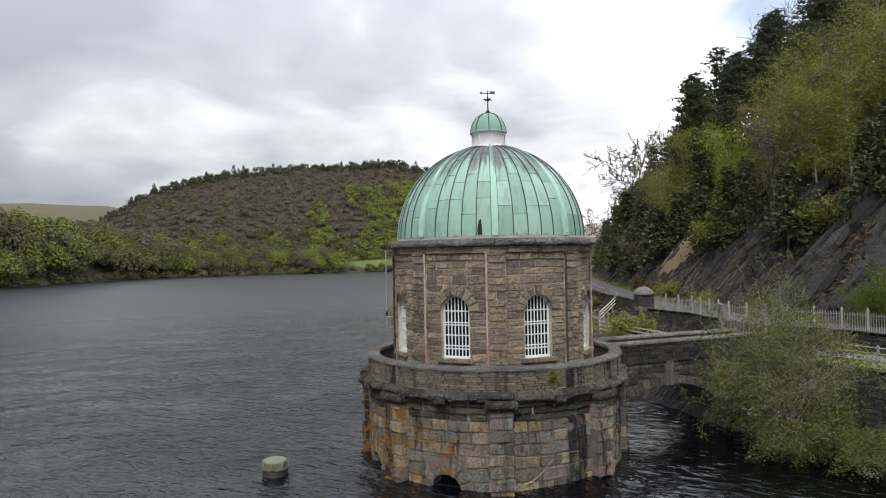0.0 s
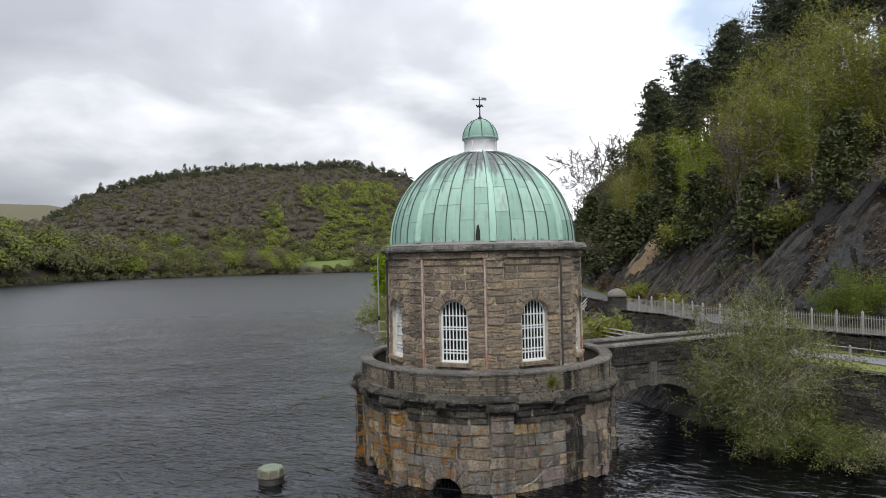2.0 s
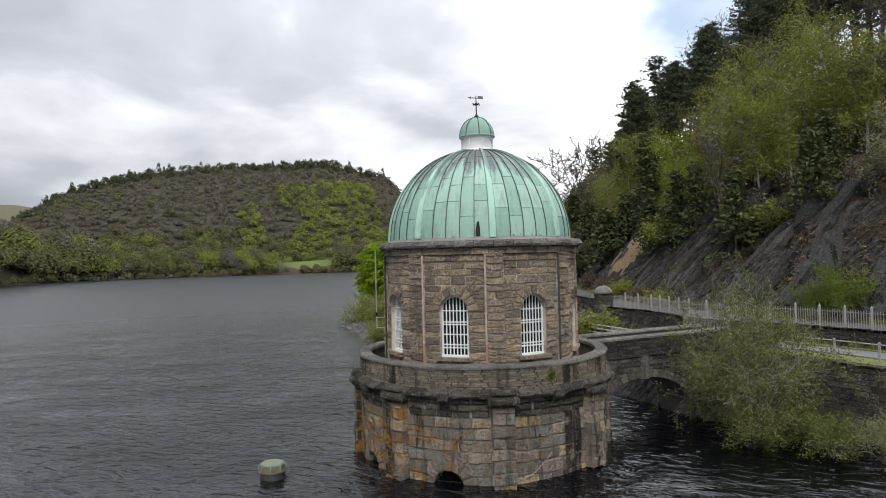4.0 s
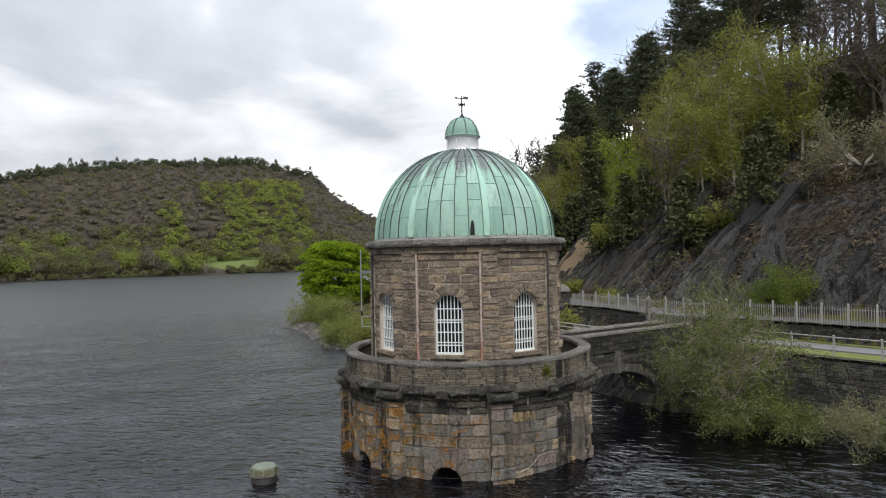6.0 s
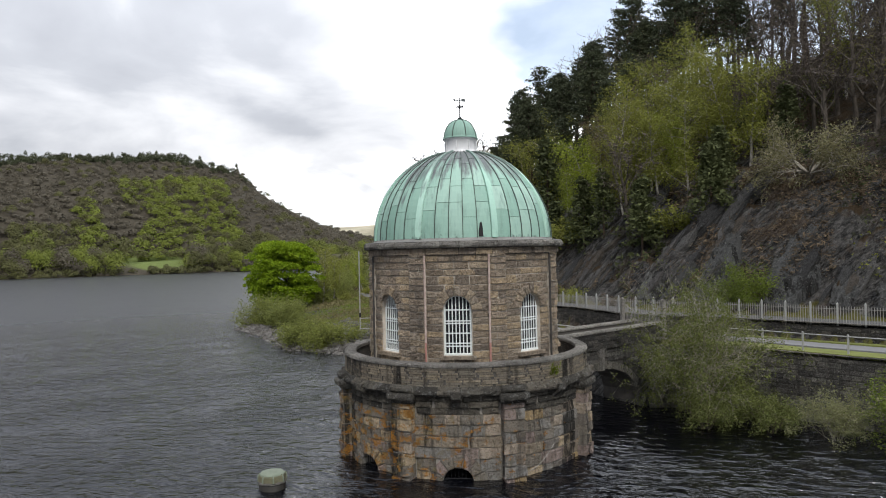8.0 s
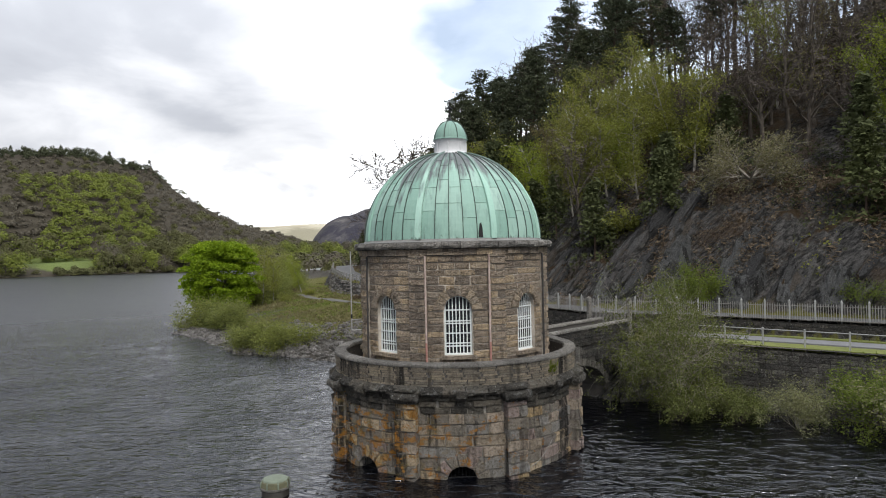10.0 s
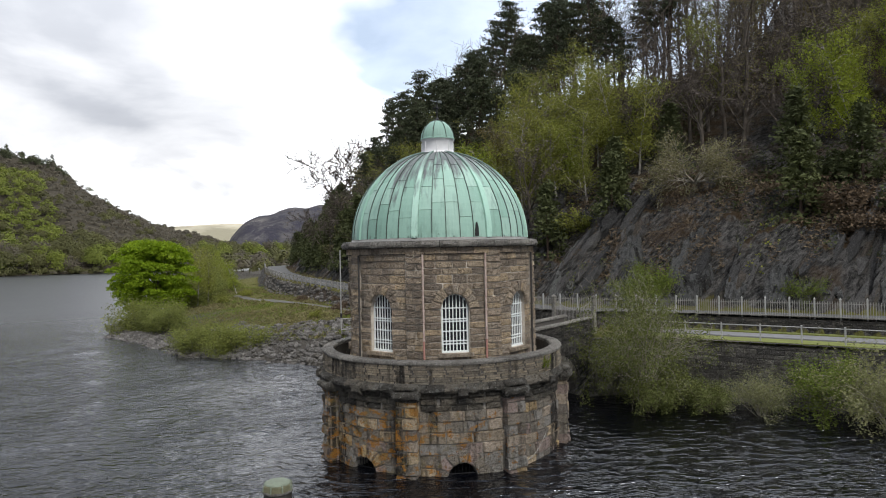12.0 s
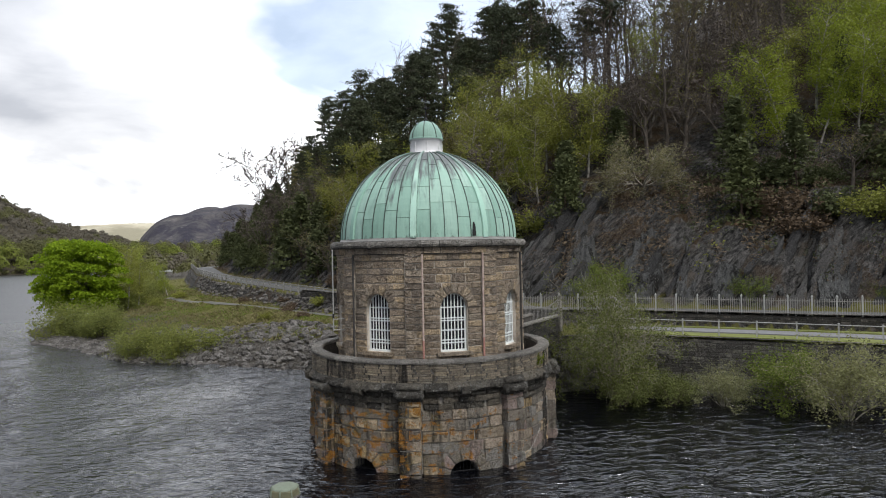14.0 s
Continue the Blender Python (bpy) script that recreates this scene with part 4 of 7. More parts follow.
            s.add(front + back + mid, [(0, 1, 9, 8), (1, 2, 10, 9), (2, 3, 11, 10), (3, 0, 8, 11), (8, 9, 10, 11), (4, 5, 1, 0), (5, 6, 2, 1), (6, 7, 3, 2), (7, 4, 0, 3)])
            place("voussoir", s.mesh("voussoir", M_STONE), wall)
    return wall


drum_wall()


def windows():
    """White iron lattice windows with arched heads."""
    first = None
    r = 4.03
    for b in BAYS:
        m = turn(b) @ pose(r, 0, 0, 0, 0, 90)
        if first is None:
            arc = [(WIN_R * math.cos(t), 0, SPRING + WIN_R * math.sin(t)) for t in np.linspace(0, math.pi, 13)]
            path = [(WIN_R, 0, SILL)] + arc + [(-WIN_R, 0, SILL)]
            fr = Soup().tube(path, 0.05, 4).box(-WIN_R, WIN_R, -0.06, 0.06, SILL, SILL + 0.07)
            first = place("window", fr.mesh("window", M_WHITE), tower, "white arched iron lattice window", m)
            gl = Soup()
            ring = [(x * 0.99, 0.05, z) for x, y, z in path]
            gl.add(ring, [tuple(range(len(ring)))])
            place("glass", gl.mesh("glass", M_GLASS), first)
            bars = 8
            for i in range(bars):
                x = -WIN_R + 2 * WIN_R * (i + 0.5) / bars
                top = SPRING + math.sqrt(WIN_R ** 2 - x * x)
                place("bar", Soup().box(x - 0.021, x + 0.021, -0.03, 0.0, SILL, top).mesh("bar", M_WHITE), first)
            for z in (5.14, 5.26, 5.67, 6.07, 6.17, SPRING):
                place("crossbar", Soup().box(-WIN_R, WIN_R, -0.045, -0.005, z - 0.022, z + 0.022).mesh("crossbar", M_WHITE), first)
            sl = Soup().box(-WIN_R - 0.16, WIN_R + 0.16, -0.34, 0.1, SILL - 0.15, SILL - 0.004)
            place("sill", sl.mesh("sill", M_STONE), first)
        else:
            copy_thing(first, m)


windows()


def ring_pieces(name, parent, prof, n, material, gap=0.012, jitter=0.006, start=0.0, segs=3, worn=0.0):
    """n alike blocks of a moulded ring; prof is its section (r, z), drawn once round."""
    s = Soup()
    w = 2 * math.pi / n
    g = gap / prof[0][0]
    angs = np.linspace(-w / 2 + g, w / 2 - g, segs + 1)
    k = len(prof)
    mid = sum(r for r, _ in prof) / k
    fs = [(i * k + j, (i + 1) * k + j, (i + 1) * k + (j + 1) % k, i * k + (j + 1) % k) for i in range(segs) for j in range(k)]
    fs += [tuple(range(k)), tuple(segs * k + j for j in range(k - 1, -1, -1))]
    kinds = []
    for v in range(5 if worn else 1):
        vs = []
        for a in angs:
            for r, z in prof:
                e = worn if r > mid else 0.0
                r2 = r + rng.normal() * e
                vs.append((r2 * math.cos(a), r2 * math.sin(a), z + rng.normal() * e * 0.5))
        kinds.append(mesh_of(name, vs, fs, material))
    for i in range(n):
        me = kinds[i * 3 % len(kinds)]
        grow = 1 + rng.normal() * jitter * 0.35
        place(name, me, parent, m=turn(start + i * w, rng.normal() * jitter) @ Matrix.Diagonal((grow, grow, 1, 1)))


# frieze and cornice under the dome
frieze = place("frieze", Soup().lathe([(4.0, 8.86), (4.36, 8.86), (4.36, 9.16), (4.0, 9.16)], 96).mesh("frieze", M_MORTAR_D), tower)
ring_pieces("frieze_stone", frieze, [(4.3, 8.885), (4.40, 8.89), (4.41, 9.13), (4.3, 9.135)], 40, M_STONE)
cornice = place("cornice", Soup().lathe([(3.9, 9.16), (4.50, 9.16), (4.50, 9.42), (3.9, 9.44)], 96).mesh("cornice", M_MORTAR_D), tower)
ring_pieces("cornice_stone", cornice, [(4.3, 9.15), (4.50, 9.15), (4.58, 9.18), (4.615, 9.26), (4.60, 9.36), (4.54, 9.425), (4.3, 9.44)], 36, M_COPE, start=0.05, segs=5, worn=0.016)
place("flashing", Soup().lathe([(4.545, 9.42), (4.55, 9.45), (4.40, 9.468), (4.16, 9.48), (4.13, 9.56)], 96).mesh("flashing", M_LEAD, True), tower, "pale grey lead flashing")

# dome
DOME_R, DOME_Z = 4.10, 9.55


def dome_point(lat, az, lift=0.0):
    r = DOME_R + lift
    return (r * math.cos(lat) * math.cos(az), r * math.cos(lat) * math.sin(az), DOME_Z + r * math.sin(lat))


def copper_dome():
    lat1 = math.acos(0.72 / DOME_R)
    dome = place("dome", Soup().lathe([((DOME_R - 0.02) * math.cos(t), DOME_Z + (DOME_R - 0.02) * math.sin(t)) for t in np.linspace(-0.02, lat1, 30)], 96).mesh("dome", M_SEAM, True),
                 tower, "green verdigris copper dome with standing seams")
    rib = 2.0 * D2R
    gores = 5
    protos = {}
    for p in PIERS:
        strip = Soup()
        lats = np.linspace(0, lat1, 26)
        sec = [(-rib, 0.0), (-rib * 0.88, 0.085), (rib * 0.88, 0.085), (rib, 0.0)]
        vs, fs = [], []
        for t in lats:
            narrow = max(0.35, math.cos(t) ** 0.0 if t < 0.9 else 1.0)
            for a, l in sec:
                vs.append(dome_point(t, p + a * narrow, l))
        for i in range(len(lats) - 1):
            for j in range(3):
                fs.append((i * 4 + j, i * 4 + j + 1, (i + 1) * 4 + j + 1, (i + 1) * 4 + j))
        place("rib", strip.add(vs, fs).mesh("rib", M_RIB), dome, "pale broad copper rib")
        w = (45 * D2R - 2 * rib) / gores
        for g in range(gores):
            a0 = p + rib + g * w
            cut = [0.0, 0.21 + 0.16 * ((g * 2 + int(rng.integers(0, 2))) % 3) / 2, 0.56 + 0.10 * (g % 2), 0.90 + 0.12 * ((g + 1) % 2), lat1]
            for t0, t1 in zip(cut[:-1], cut[1:]):
                key = (g, round(t0, 2), round(t1, 2))
                if key not in protos:
                    n = max(3, int((t1 - t0) / 0.07))
                    vs, fs = [], []
                    e = 0.010
                    for i, t in enumerate(np.linspace(t0, t1 - 0.003, n + 1)):
                        inset = e / max(0.2, math.cos(t))
                        lift = 0.010 + 0.010 * (1 - i / n)
                        for u in (0.0, 0.5, 1.0):
                            vs.append(dome_point(t, inset * 0.3 + u * (w - inset * 0.6), lift + (0.006 if u == 0.5 else 0)))
                    for i in range(n):
                        for j in range(2):
                            fs.append((i * 3 + j, i * 3 + j + 1, (i + 1) * 3 + j + 1, (i + 1) * 3 + j))
                    o = len(vs)
                    vs += [dome_point(t0, u * w, -0.02) for u in (0.0, 0.5, 1.0)]
                    fs += [(0, o, o + 1, 1), (1, o + 1, o + 2, 2)]
                    protos[key] = mesh_of("copper_sheet", vs, fs, M_COPPER)
                place("copper_sheet", protos[key], dome, m=turn(a0))
            if g:
                seam = Soup()
                vs, fs = [], []
                for t in np.linspace(0, lat1, 22):
                    s = 0.017 / max(0.25, math.cos(t)) / DOME_R
                    for a, l in ((-s, 0.0), (-s * 0.7, 0.05), (s * 0.7, 0.05), (s, 0.0)):
                        vs.append(dome_point(t, a, l))
                for i in range(21):
                    for j in range(3):
                        fs.append((i * 4 + j, i * 4 + j + 1, (i + 1) * 4 + j + 1, (i + 1) * 4 + j))
                if "seam" not in protos:
                    protos["seam"] = mesh_of("seam", vs, fs, M_SEAM)
                place("seam", protos["seam"], dome, m=turn(a0))
    # missing corner of copper near the foot
    v = [dome_point(t, -99.8 * D2R + a * D2R, 0.052) for t, a in ((0.01, -1.3), (0.01, 1.3), (0.10, 1.1), (0.16, 0.5), (0.145, -0.5), (0.06, -1.3))]
    place("hole", Soup().add(v, [tuple(range(6))]).mesh("hole", M_DARKIN), dome, "dark torn corner of copper")


copper_dome()


def lantern_top():
    lan = place("lantern", Soup().lathe([(0.90, 13.50), (0.88, 13.58), (0.80, 13.62), (0.76, 13.64), (0.74, 13.70), (0.74, 14.17), (0.77, 14.19), (0.79, 14.22), (0.79, 14.27), (0.76, 14.30)], 48).mesh("lantern", M_LANTERN, True),
                tower, "white painted drum lantern")
    cap = place("cap", Soup().lathe([(0.825, 14.25), (0.83, 14.28), (0.80, 14.31), (0.795, 14.36), (0.77, 14.52), (0.69, 14.72), (0.56, 14.93), (0.38, 15.08), (0.18, 15.16), (0.05, 15.19)], 48).mesh("cap", M_CAP, True),
                lan, "small green copper cupola")
    for p in PIERS:
        path = [(r * math.cos(p), r * math.sin(p), z) for r, z in ((0.81, 14.30), (0.775, 14.54), (0.695, 14.74), (0.56, 14.95), (0.38, 15.10), (0.1, 15.2))]
        place("cap_rib", Soup().tube(path, 0.022, 5).mesh("cap_rib", M_SEAM), lan)
        x, y = 0.765 * math.cos(p + 0.2), 0.765 * math.sin(p + 0.2)
        place("panel_bead", Soup().tube([(x, y, 13.66), (x, y, 14.12)], 0.018, 5).mesh("panel_bead", M_LANTERN), lan)
    vane = place("weather_vane", Soup().lathe([(0.10, 15.18), (0.11, 15.24), (0.06, 15.30), (0.03, 15.36), (0.02, 16.2), (0.0, 16.22)], 12).mesh("weather_vane", M_IRON), tower, "dark iron weather vane")
    arms = Soup()
    for k in range(4):
        a = k * math.pi / 2 + 0.5
        arms.tube([(0, 0, 15.80), (0.17 * math.cos(a), 0.17 * math.sin(a), 15.80)], 0.020, 5)
        arms.box(-0.025, 0.025, -0.008, 0.008, -0.035, 0.035, pose(0.18 * math.cos(a), 0.18 * math.sin(a), 15.80, 0, 0, math.degrees(a)))
    arms.lathe([(0.0, 15.70), (0.06, 15.75), (0.07, 15.80), (0.05, 15.86), (0.0, 15.90)], 10)
    place("compass_arm", arms.mesh("compass_arm", M_IRON), vane)
    arrow = Soup().box(-0.30, 0.34, -0.018, 0.018, 16.07, 16.105).box(0.10, 0.34, -0.012, 0.012, 16.105, 16.19).add(
        [(-0.42, 0, 16.09), (-0.26, 0.012, 16.15), (-0.26, 0.012, 16.03), (-0.26, -0.012, 16.15), (-0.26, -0.012, 16.03)], [(0, 2, 1), (0, 3, 4), (1, 2, 4, 3)])
    place("arrow", arrow.mesh("arrow", M_COPPER), vane, m=pose(0, 0, 0, 0, 0, 15))


lantern_top()


def base_drum():
    base = place("base_drum", drum_core(LOW_R - 0.012, 4.7, -1.6, 3.55, ARCH_R, -9, 0.0, open_bays=WET).weld().mesh("base_drum", M_MORTAR_L), tower, "weathered buff stone base with orange lichen")
    rest, soot = Soup(), Soup()
    j = 0.024
    courses = [(-0.55, 0.50), (-0.05, 0.50), (0.45, 0.50), (0.95, 0.44), (1.39, 0.44), (1.83, 0.44), (2.27, 0.42)]
    edge = 18.05 * D2R * LOW_R
    for ci, (z, h) in enumerate(courses):
        for b in BAYS:
            zm = z + h / 2
            ro = ARCH_R + 0.46
            keep = math.sqrt(ro ** 2 - max(zm, 0) ** 2) if zm < ro - 0.05 and BAYS.index(b) in WET else 0.0
            spans = [(-edge, -keep), (keep, edge)] if keep else [(-edge, edge)]
            for x0, x1 in spans:
                n = max(1, round((x1 - x0) / (0.66 + 0.5 * rng.random())))
                cuts = [x0 + (x1 - x0) * i / n for i in range(n + 1)]
                cuts = [c + ((0.2 if ci % 2 else -0.16) * (0.2 + 1.3 * rng.random()) if 0 < i < n else 0) for i, c in enumerate(cuts)]
                for c0, c1 in zip(cuts[:-1], cuts[1:]):
                    stones(base, rest, "lower", M_LOW, b + (c0 + c1) / 2 / LOW_R, 5.1, LOW_R, (c1 - c0 - j) / LOW_R, z + j / 2, h - j, 0.09, facing(b))
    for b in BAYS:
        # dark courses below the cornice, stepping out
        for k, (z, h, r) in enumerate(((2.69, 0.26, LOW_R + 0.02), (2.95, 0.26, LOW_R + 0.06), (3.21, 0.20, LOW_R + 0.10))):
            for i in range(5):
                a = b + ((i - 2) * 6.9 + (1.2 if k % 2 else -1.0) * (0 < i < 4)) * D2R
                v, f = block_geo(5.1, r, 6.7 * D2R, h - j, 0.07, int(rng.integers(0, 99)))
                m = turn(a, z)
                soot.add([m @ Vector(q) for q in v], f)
        # voussoirs of the low water arch
        for k in range(7 if BAYS.index(b) in WET else 0):
            t0, t1 = math.pi * k / 7 + 0.02, math.pi * (k + 1) / 7 - 0.02
            ro = ARCH_R + (0.50 if k != 3 else 0.58)
            front, back, mid = [], [], []
            for t, rad in ((t0, ARCH_R), (t1, ARCH_R), (t1, ro), (t0, ro)):
                x, z = rad * math.cos(t), rad * math.sin(t)
                a = b + x / LOW_R
                front.append(((LOW_R + 0.03) * math.cos(a), (LOW_R + 0.03) * math.sin(a), z))
                back.append((4.9 * math.cos(a), 4.9 * math.sin(a), z))
            cx = [sum(q[i] for q in front) / 4 for i in range(3)]
            mid = [tuple((0.75 * q[i] + 0.25 * cx[i]) * (1.008 if i < 2 else 1) for i in range(3)) for q in front]
            s = Soup().add(front + back + mid, [(0, 1, 9, 8), (1, 2, 10, 9), (2, 3, 11, 10), (3, 0, 8, 11), (8, 9, 10, 11), (4, 5, 1, 0), (5, 6, 2, 1), (6, 7, 3, 2), (7, 4, 0, 3)])
            place("voussoir", s.mesh("voussoir", M_LOW), base)
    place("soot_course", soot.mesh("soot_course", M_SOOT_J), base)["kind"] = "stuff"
    # buttress piers with their capitals
    hw = 4.3 * D2R
    for b in PIERS:
        core = Soup()
        an = np.linspace(b - hw + 0.004, b + hw - 0.004, 4)
        for a0, a1 in zip(an[:-1], an[1:]):
            core.add([(r * math.cos(a), r * math.sin(a), zz) for zz in (-1.6, 3.5) for r, a in ((5.2, a0), (LOW_PIER - 0.012, a0), (LOW_PIER - 0.012, a1), (5.2, a1))],
                     [(0, 1, 5, 4), (1, 2, 6, 5), (2, 3, 7, 6)])
        pier = place("buttress", core.mesh("buttress", M_MORTAR_L), tower, "rock-faced stone buttress pier")
        z, k = -0.62, 0
        while z < 3.28:
            h = min((0.46, 0.42, 0.44)[k % 3], 3.32 - z)
            extra = 0.05 if z < 0.3 else 0.0
            if k % 2:
                c = hw * (rng.random() - 0.5) * 0.5
                parts = [(-hw, c), (c, hw)]
            else:
                parts = [(-hw, hw)]
            for a0, a1 in parts:
                stones(pier, rest, "lower", M_LOW, b + (a0 + a1) / 2, 5.2, LOW_PIER + extra, a1 - a0 - j / 5.7, z + j / 2, h - j, 0.11, facing(b))
            z, k = z + h, k + 1
        for zc, hc, rc, wc in ((3.10, 0.13, 5.90, 10.2), (3.22, 0.32, 6.08, 11.8), (3.55, 0.24, 5.97, 10.0)):
            v, f = cushion_geo(5.2, rc, wc * D2R, hc, int(rng.integers(0, 99)))
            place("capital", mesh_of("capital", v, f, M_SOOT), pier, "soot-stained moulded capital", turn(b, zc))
    place("backing_stone", rest.mesh("backing_stone", M_LOW_J), base)["kind"] = "stuff"
    # small bracket in the middle of each bay
    for b in BAYS:
        s = Soup().add([(5.45, -0.16, 3.05), (5.45, 0.16, 3.05), (5.62, -0.16, 3.20), (5.62, 0.16, 3.20), (5.88, -0.20, 3.38), (5.88, 0.20, 3.38), (5.88, -0.22, 3.64), (5.88, 0.22, 3.64), (5.4, -0.18, 3.62), (5.4, 0.18, 3.62), (5.4, -0.16, 3.05), (5.4, 0.16, 3.05)],
                       [(0, 1, 3, 2), (2, 3, 5, 4), (4, 5, 7, 6), (6, 7, 9, 8), (0, 2, 4, 6, 8, 10), (1, 11, 9, 7, 5, 3)])
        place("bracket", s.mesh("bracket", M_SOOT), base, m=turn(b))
    # iron grille in each arch
    for b in BAYS:
        if BAYS.index(b) not in WET:
            continue
        g = Soup()
        for i in range(9):
            x = -ARCH_R + 2 * ARCH_R * (i + 0.5) / 9
            g.tube([(5.18, x, -0.4), (5.18, x, math.sqrt(ARCH_R ** 2 - x * x))], 0.014, 5)
        g.tube([(5.18, -ARCH_R, 0.15), (5.18, ARCH_R, 0.15)], 0.016, 5)
        place("grille", g.mesh("grille", M_IRON), base, "dark iron grille", turn(b))
    # moulded string course and parapet
    string = place("string_course", Soup().lathe([(5.3, 3.38), (5.55, 3.40), (5.60, 3.70), (5.3, 3.74)], 96).mesh("string_course", M_MORTAR_D), tower)
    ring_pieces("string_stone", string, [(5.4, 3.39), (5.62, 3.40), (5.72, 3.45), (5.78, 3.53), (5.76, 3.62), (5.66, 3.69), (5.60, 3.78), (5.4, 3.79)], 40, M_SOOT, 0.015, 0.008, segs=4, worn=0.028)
    par = place("parapet", Soup().lathe([(5.52, 3.70), (5.52, 4.50), (5.10, 4.50), (5.10, 3.55)], 96).mesh("parapet", M_MORTAR_D), tower, "low circular parapet of thin sandstone courses")
    thin = Soup()
    for k in range(8):
        z0 = 3.76 + k * 0.0935
        n = 50
        off = rng.random()
        for i in range(n):
            wj = 2 * math.pi / n * (0.8 + 0.18 * rng.random())
            az = (i + off) * 2 * math.pi / n
            v, f = block_geo(5.3, 5.545 + rng.normal() * 0.006, wj, 0.082, 0.014, int(rng.integers(0, 9)), 0.014)
            m = turn(az, z0)
            thin.add([m @ Vector(q) for q in v], f)
            v, f = block_geo(5.3, 5.11, wj, 0.082, 0.0, 3, 0.014)
            thin.add([m @ Vector((q[0], q[1], q[2])) for q in v], [tuple(reversed(x)) for x in f])
    place("parapet_course", thin.mesh("parapet_course", M_PAR_J), par)["kind"] = "stuff"
    ring_pieces("coping", par, [(5.05, 4.50), (5.575, 4.50), (5.595, 4.54), (5.59, 4.60), (5.55, 4.645), (5.10, 4.655), (5.06, 4.62)], 32, M_COPE, 0.008, 0.004, segs=6, worn=0.007)
    place("walkway", Soup().lathe([(5.2, 3.60), (3.9, 3.62)], 64).mesh("walkway", M_MORTAR_D), tower, "stone walkway behind the parapet")


base_drum()


def tower_fittings():
    def pipe(az, mat, r=0.044, z0=4.0, z1=8.86, off=UPPER_PIER + 0.0):
        x = off * math.cos(az), off * math.sin(az)
        s = Soup().tube([(*x, 5.32 if mat is M_PIPE else z0), (*x, z1)], r, 8)
        for z in (5.3, 6.5, 7.8):
            s.tube([(*x, z), (*x, z + 0.07)], r * 1.45, 8)
        if mat is M_PIPE:
            place("lower_pipe", Soup().tube([(*x, z0), (*x, 5.33)], r * 1.05, 8).mesh("lower_pipe", M_PIPE_RED), tower, "red-primed foot of a downpipe")
        return place("downpipe", s.mesh("downpipe", mat), tower, "cast-iron downpipe in flaking pink paint" if mat is M_PIPE else "dark cast-iron downpipe")

    for a, m in ((-131.6, M_PIPE), (-96.6, M_PIPE), (-7.0, M_PIPE), (-51.4, M_PIPE_D), (-176.5, M_PIPE_D)):
        pipe(a * D2R, m)
    # level gauge pole on brackets
    a = 171 * D2R
    x, y = 4.84 * math.cos(a), 4.84 * math.sin(a)
    pole = place("gauge_pole", Soup().tube([(x, y, 5.55), (x, y, 9.12)], 0.028, 8).mesh("gauge_pole", M_GALV), tower, "slim pale steel pole on wall brackets")
    for z in (5.58, 6.05):
        place("pole_bracket", Soup().tube([(x, y, z), (4.2 * math.cos(a), 4.2 * math.sin(a), z)], 0.02, 6).mesh("pole_bracket", M_GALV), pole)
    place("sensor", Soup().tube([(x, y, 6.1), (x, y, 6.30)], 0.045, 8).mesh("sensor", M_IRON), pole)
    # mooring rope
    cl = Vector((3.91, 24.40, 1.1)) - AXIS
    pts = [cl + Vector((-1.65 * t, -0.14 - 0.16 * math.sin(t * 3), -1.05 * t - 0.22 * math.sin(math.pi * t))) for t in np.linspace(0, 1, 9)]
    pts.append(pts[-1] + Vector((-0.05, 0, -0.5)))
    place("mooring_rope", Soup().tube(pts, 0.013, 5).mesh("mooring_rope", M_ROPE), tower, "pale rope hanging into the water")
    # weed in the parapet
    cx = Vector((3.95, 24.28, 4.0)) - AXIS
    q = []
    for i in range(90):
        d = Vector((rng.normal() * 0.5 + 0.2, rng.normal() * 0.5 - 0.7, 0.3 + rng.random()))
        d = d.normalized() * (0.15 + 0.22 * rng.random())
        s = d.cross(Vector((0, 0, 1))).normalized() * 0.022
        o = cx + Vector((rng.normal() * 0.10, rng.normal() * 0.05, rng.normal() * 0.10))
        q += [o - s, o + s, o + d]
    place("weed", quads_mesh("weed", [tuple(p) for p in q], 3, LF_LIME), tower, "green weed growing from the joints")


tower_fittings()

# mooring post in the lake
M_POSTCAP = mat_plain("algae_stained_concrete", (0.175, 0.205, 0.155), 0.85, var=0.8, scale=3, dark=(0.12, 0.14, 0.10))
M_POSTSIDE = mat_plain("algae_brown_concrete", (0.15, 0.145, 0.085), 0.85, var=0.9, scale=4, dark=(0.05, 0.05, 0.03))
post = empty("mooring_post", (-6.9, 26.52, 0), "squat round post with eight-sided concrete cap standing in the lake", "post")
place("shaft", Soup().lathe([(0.49, -1.2), (0.50, 0.26), (0.46, 0.32)], 24).mesh("shaft", M_WETWOOD, True), post, "wet black shaft")
place("collar", Soup().lathe([(0.50, 0.25), (0.545, 0.27), (0.545, 0.32), (0.50, 0.34)], 24).mesh("collar", M_COPE), post, "pale tide ring")
place("cap", Soup().lathe([(0.50, 0.31), (0.535, 0.33), (0.515, 0.52), (0.47, 0.58)], 8).mesh("cap", M_POSTSIDE), post, "green-brown stained eight-sided cap")
place("top", Soup().lathe([(0.475, 0.565), (0.45, 0.60), (0.41, 0.625), (0.2, 0.635), (0.0, 0.64)], 16).mesh("top", M_POSTCAP, True), post, "pale grey-green rounded top")
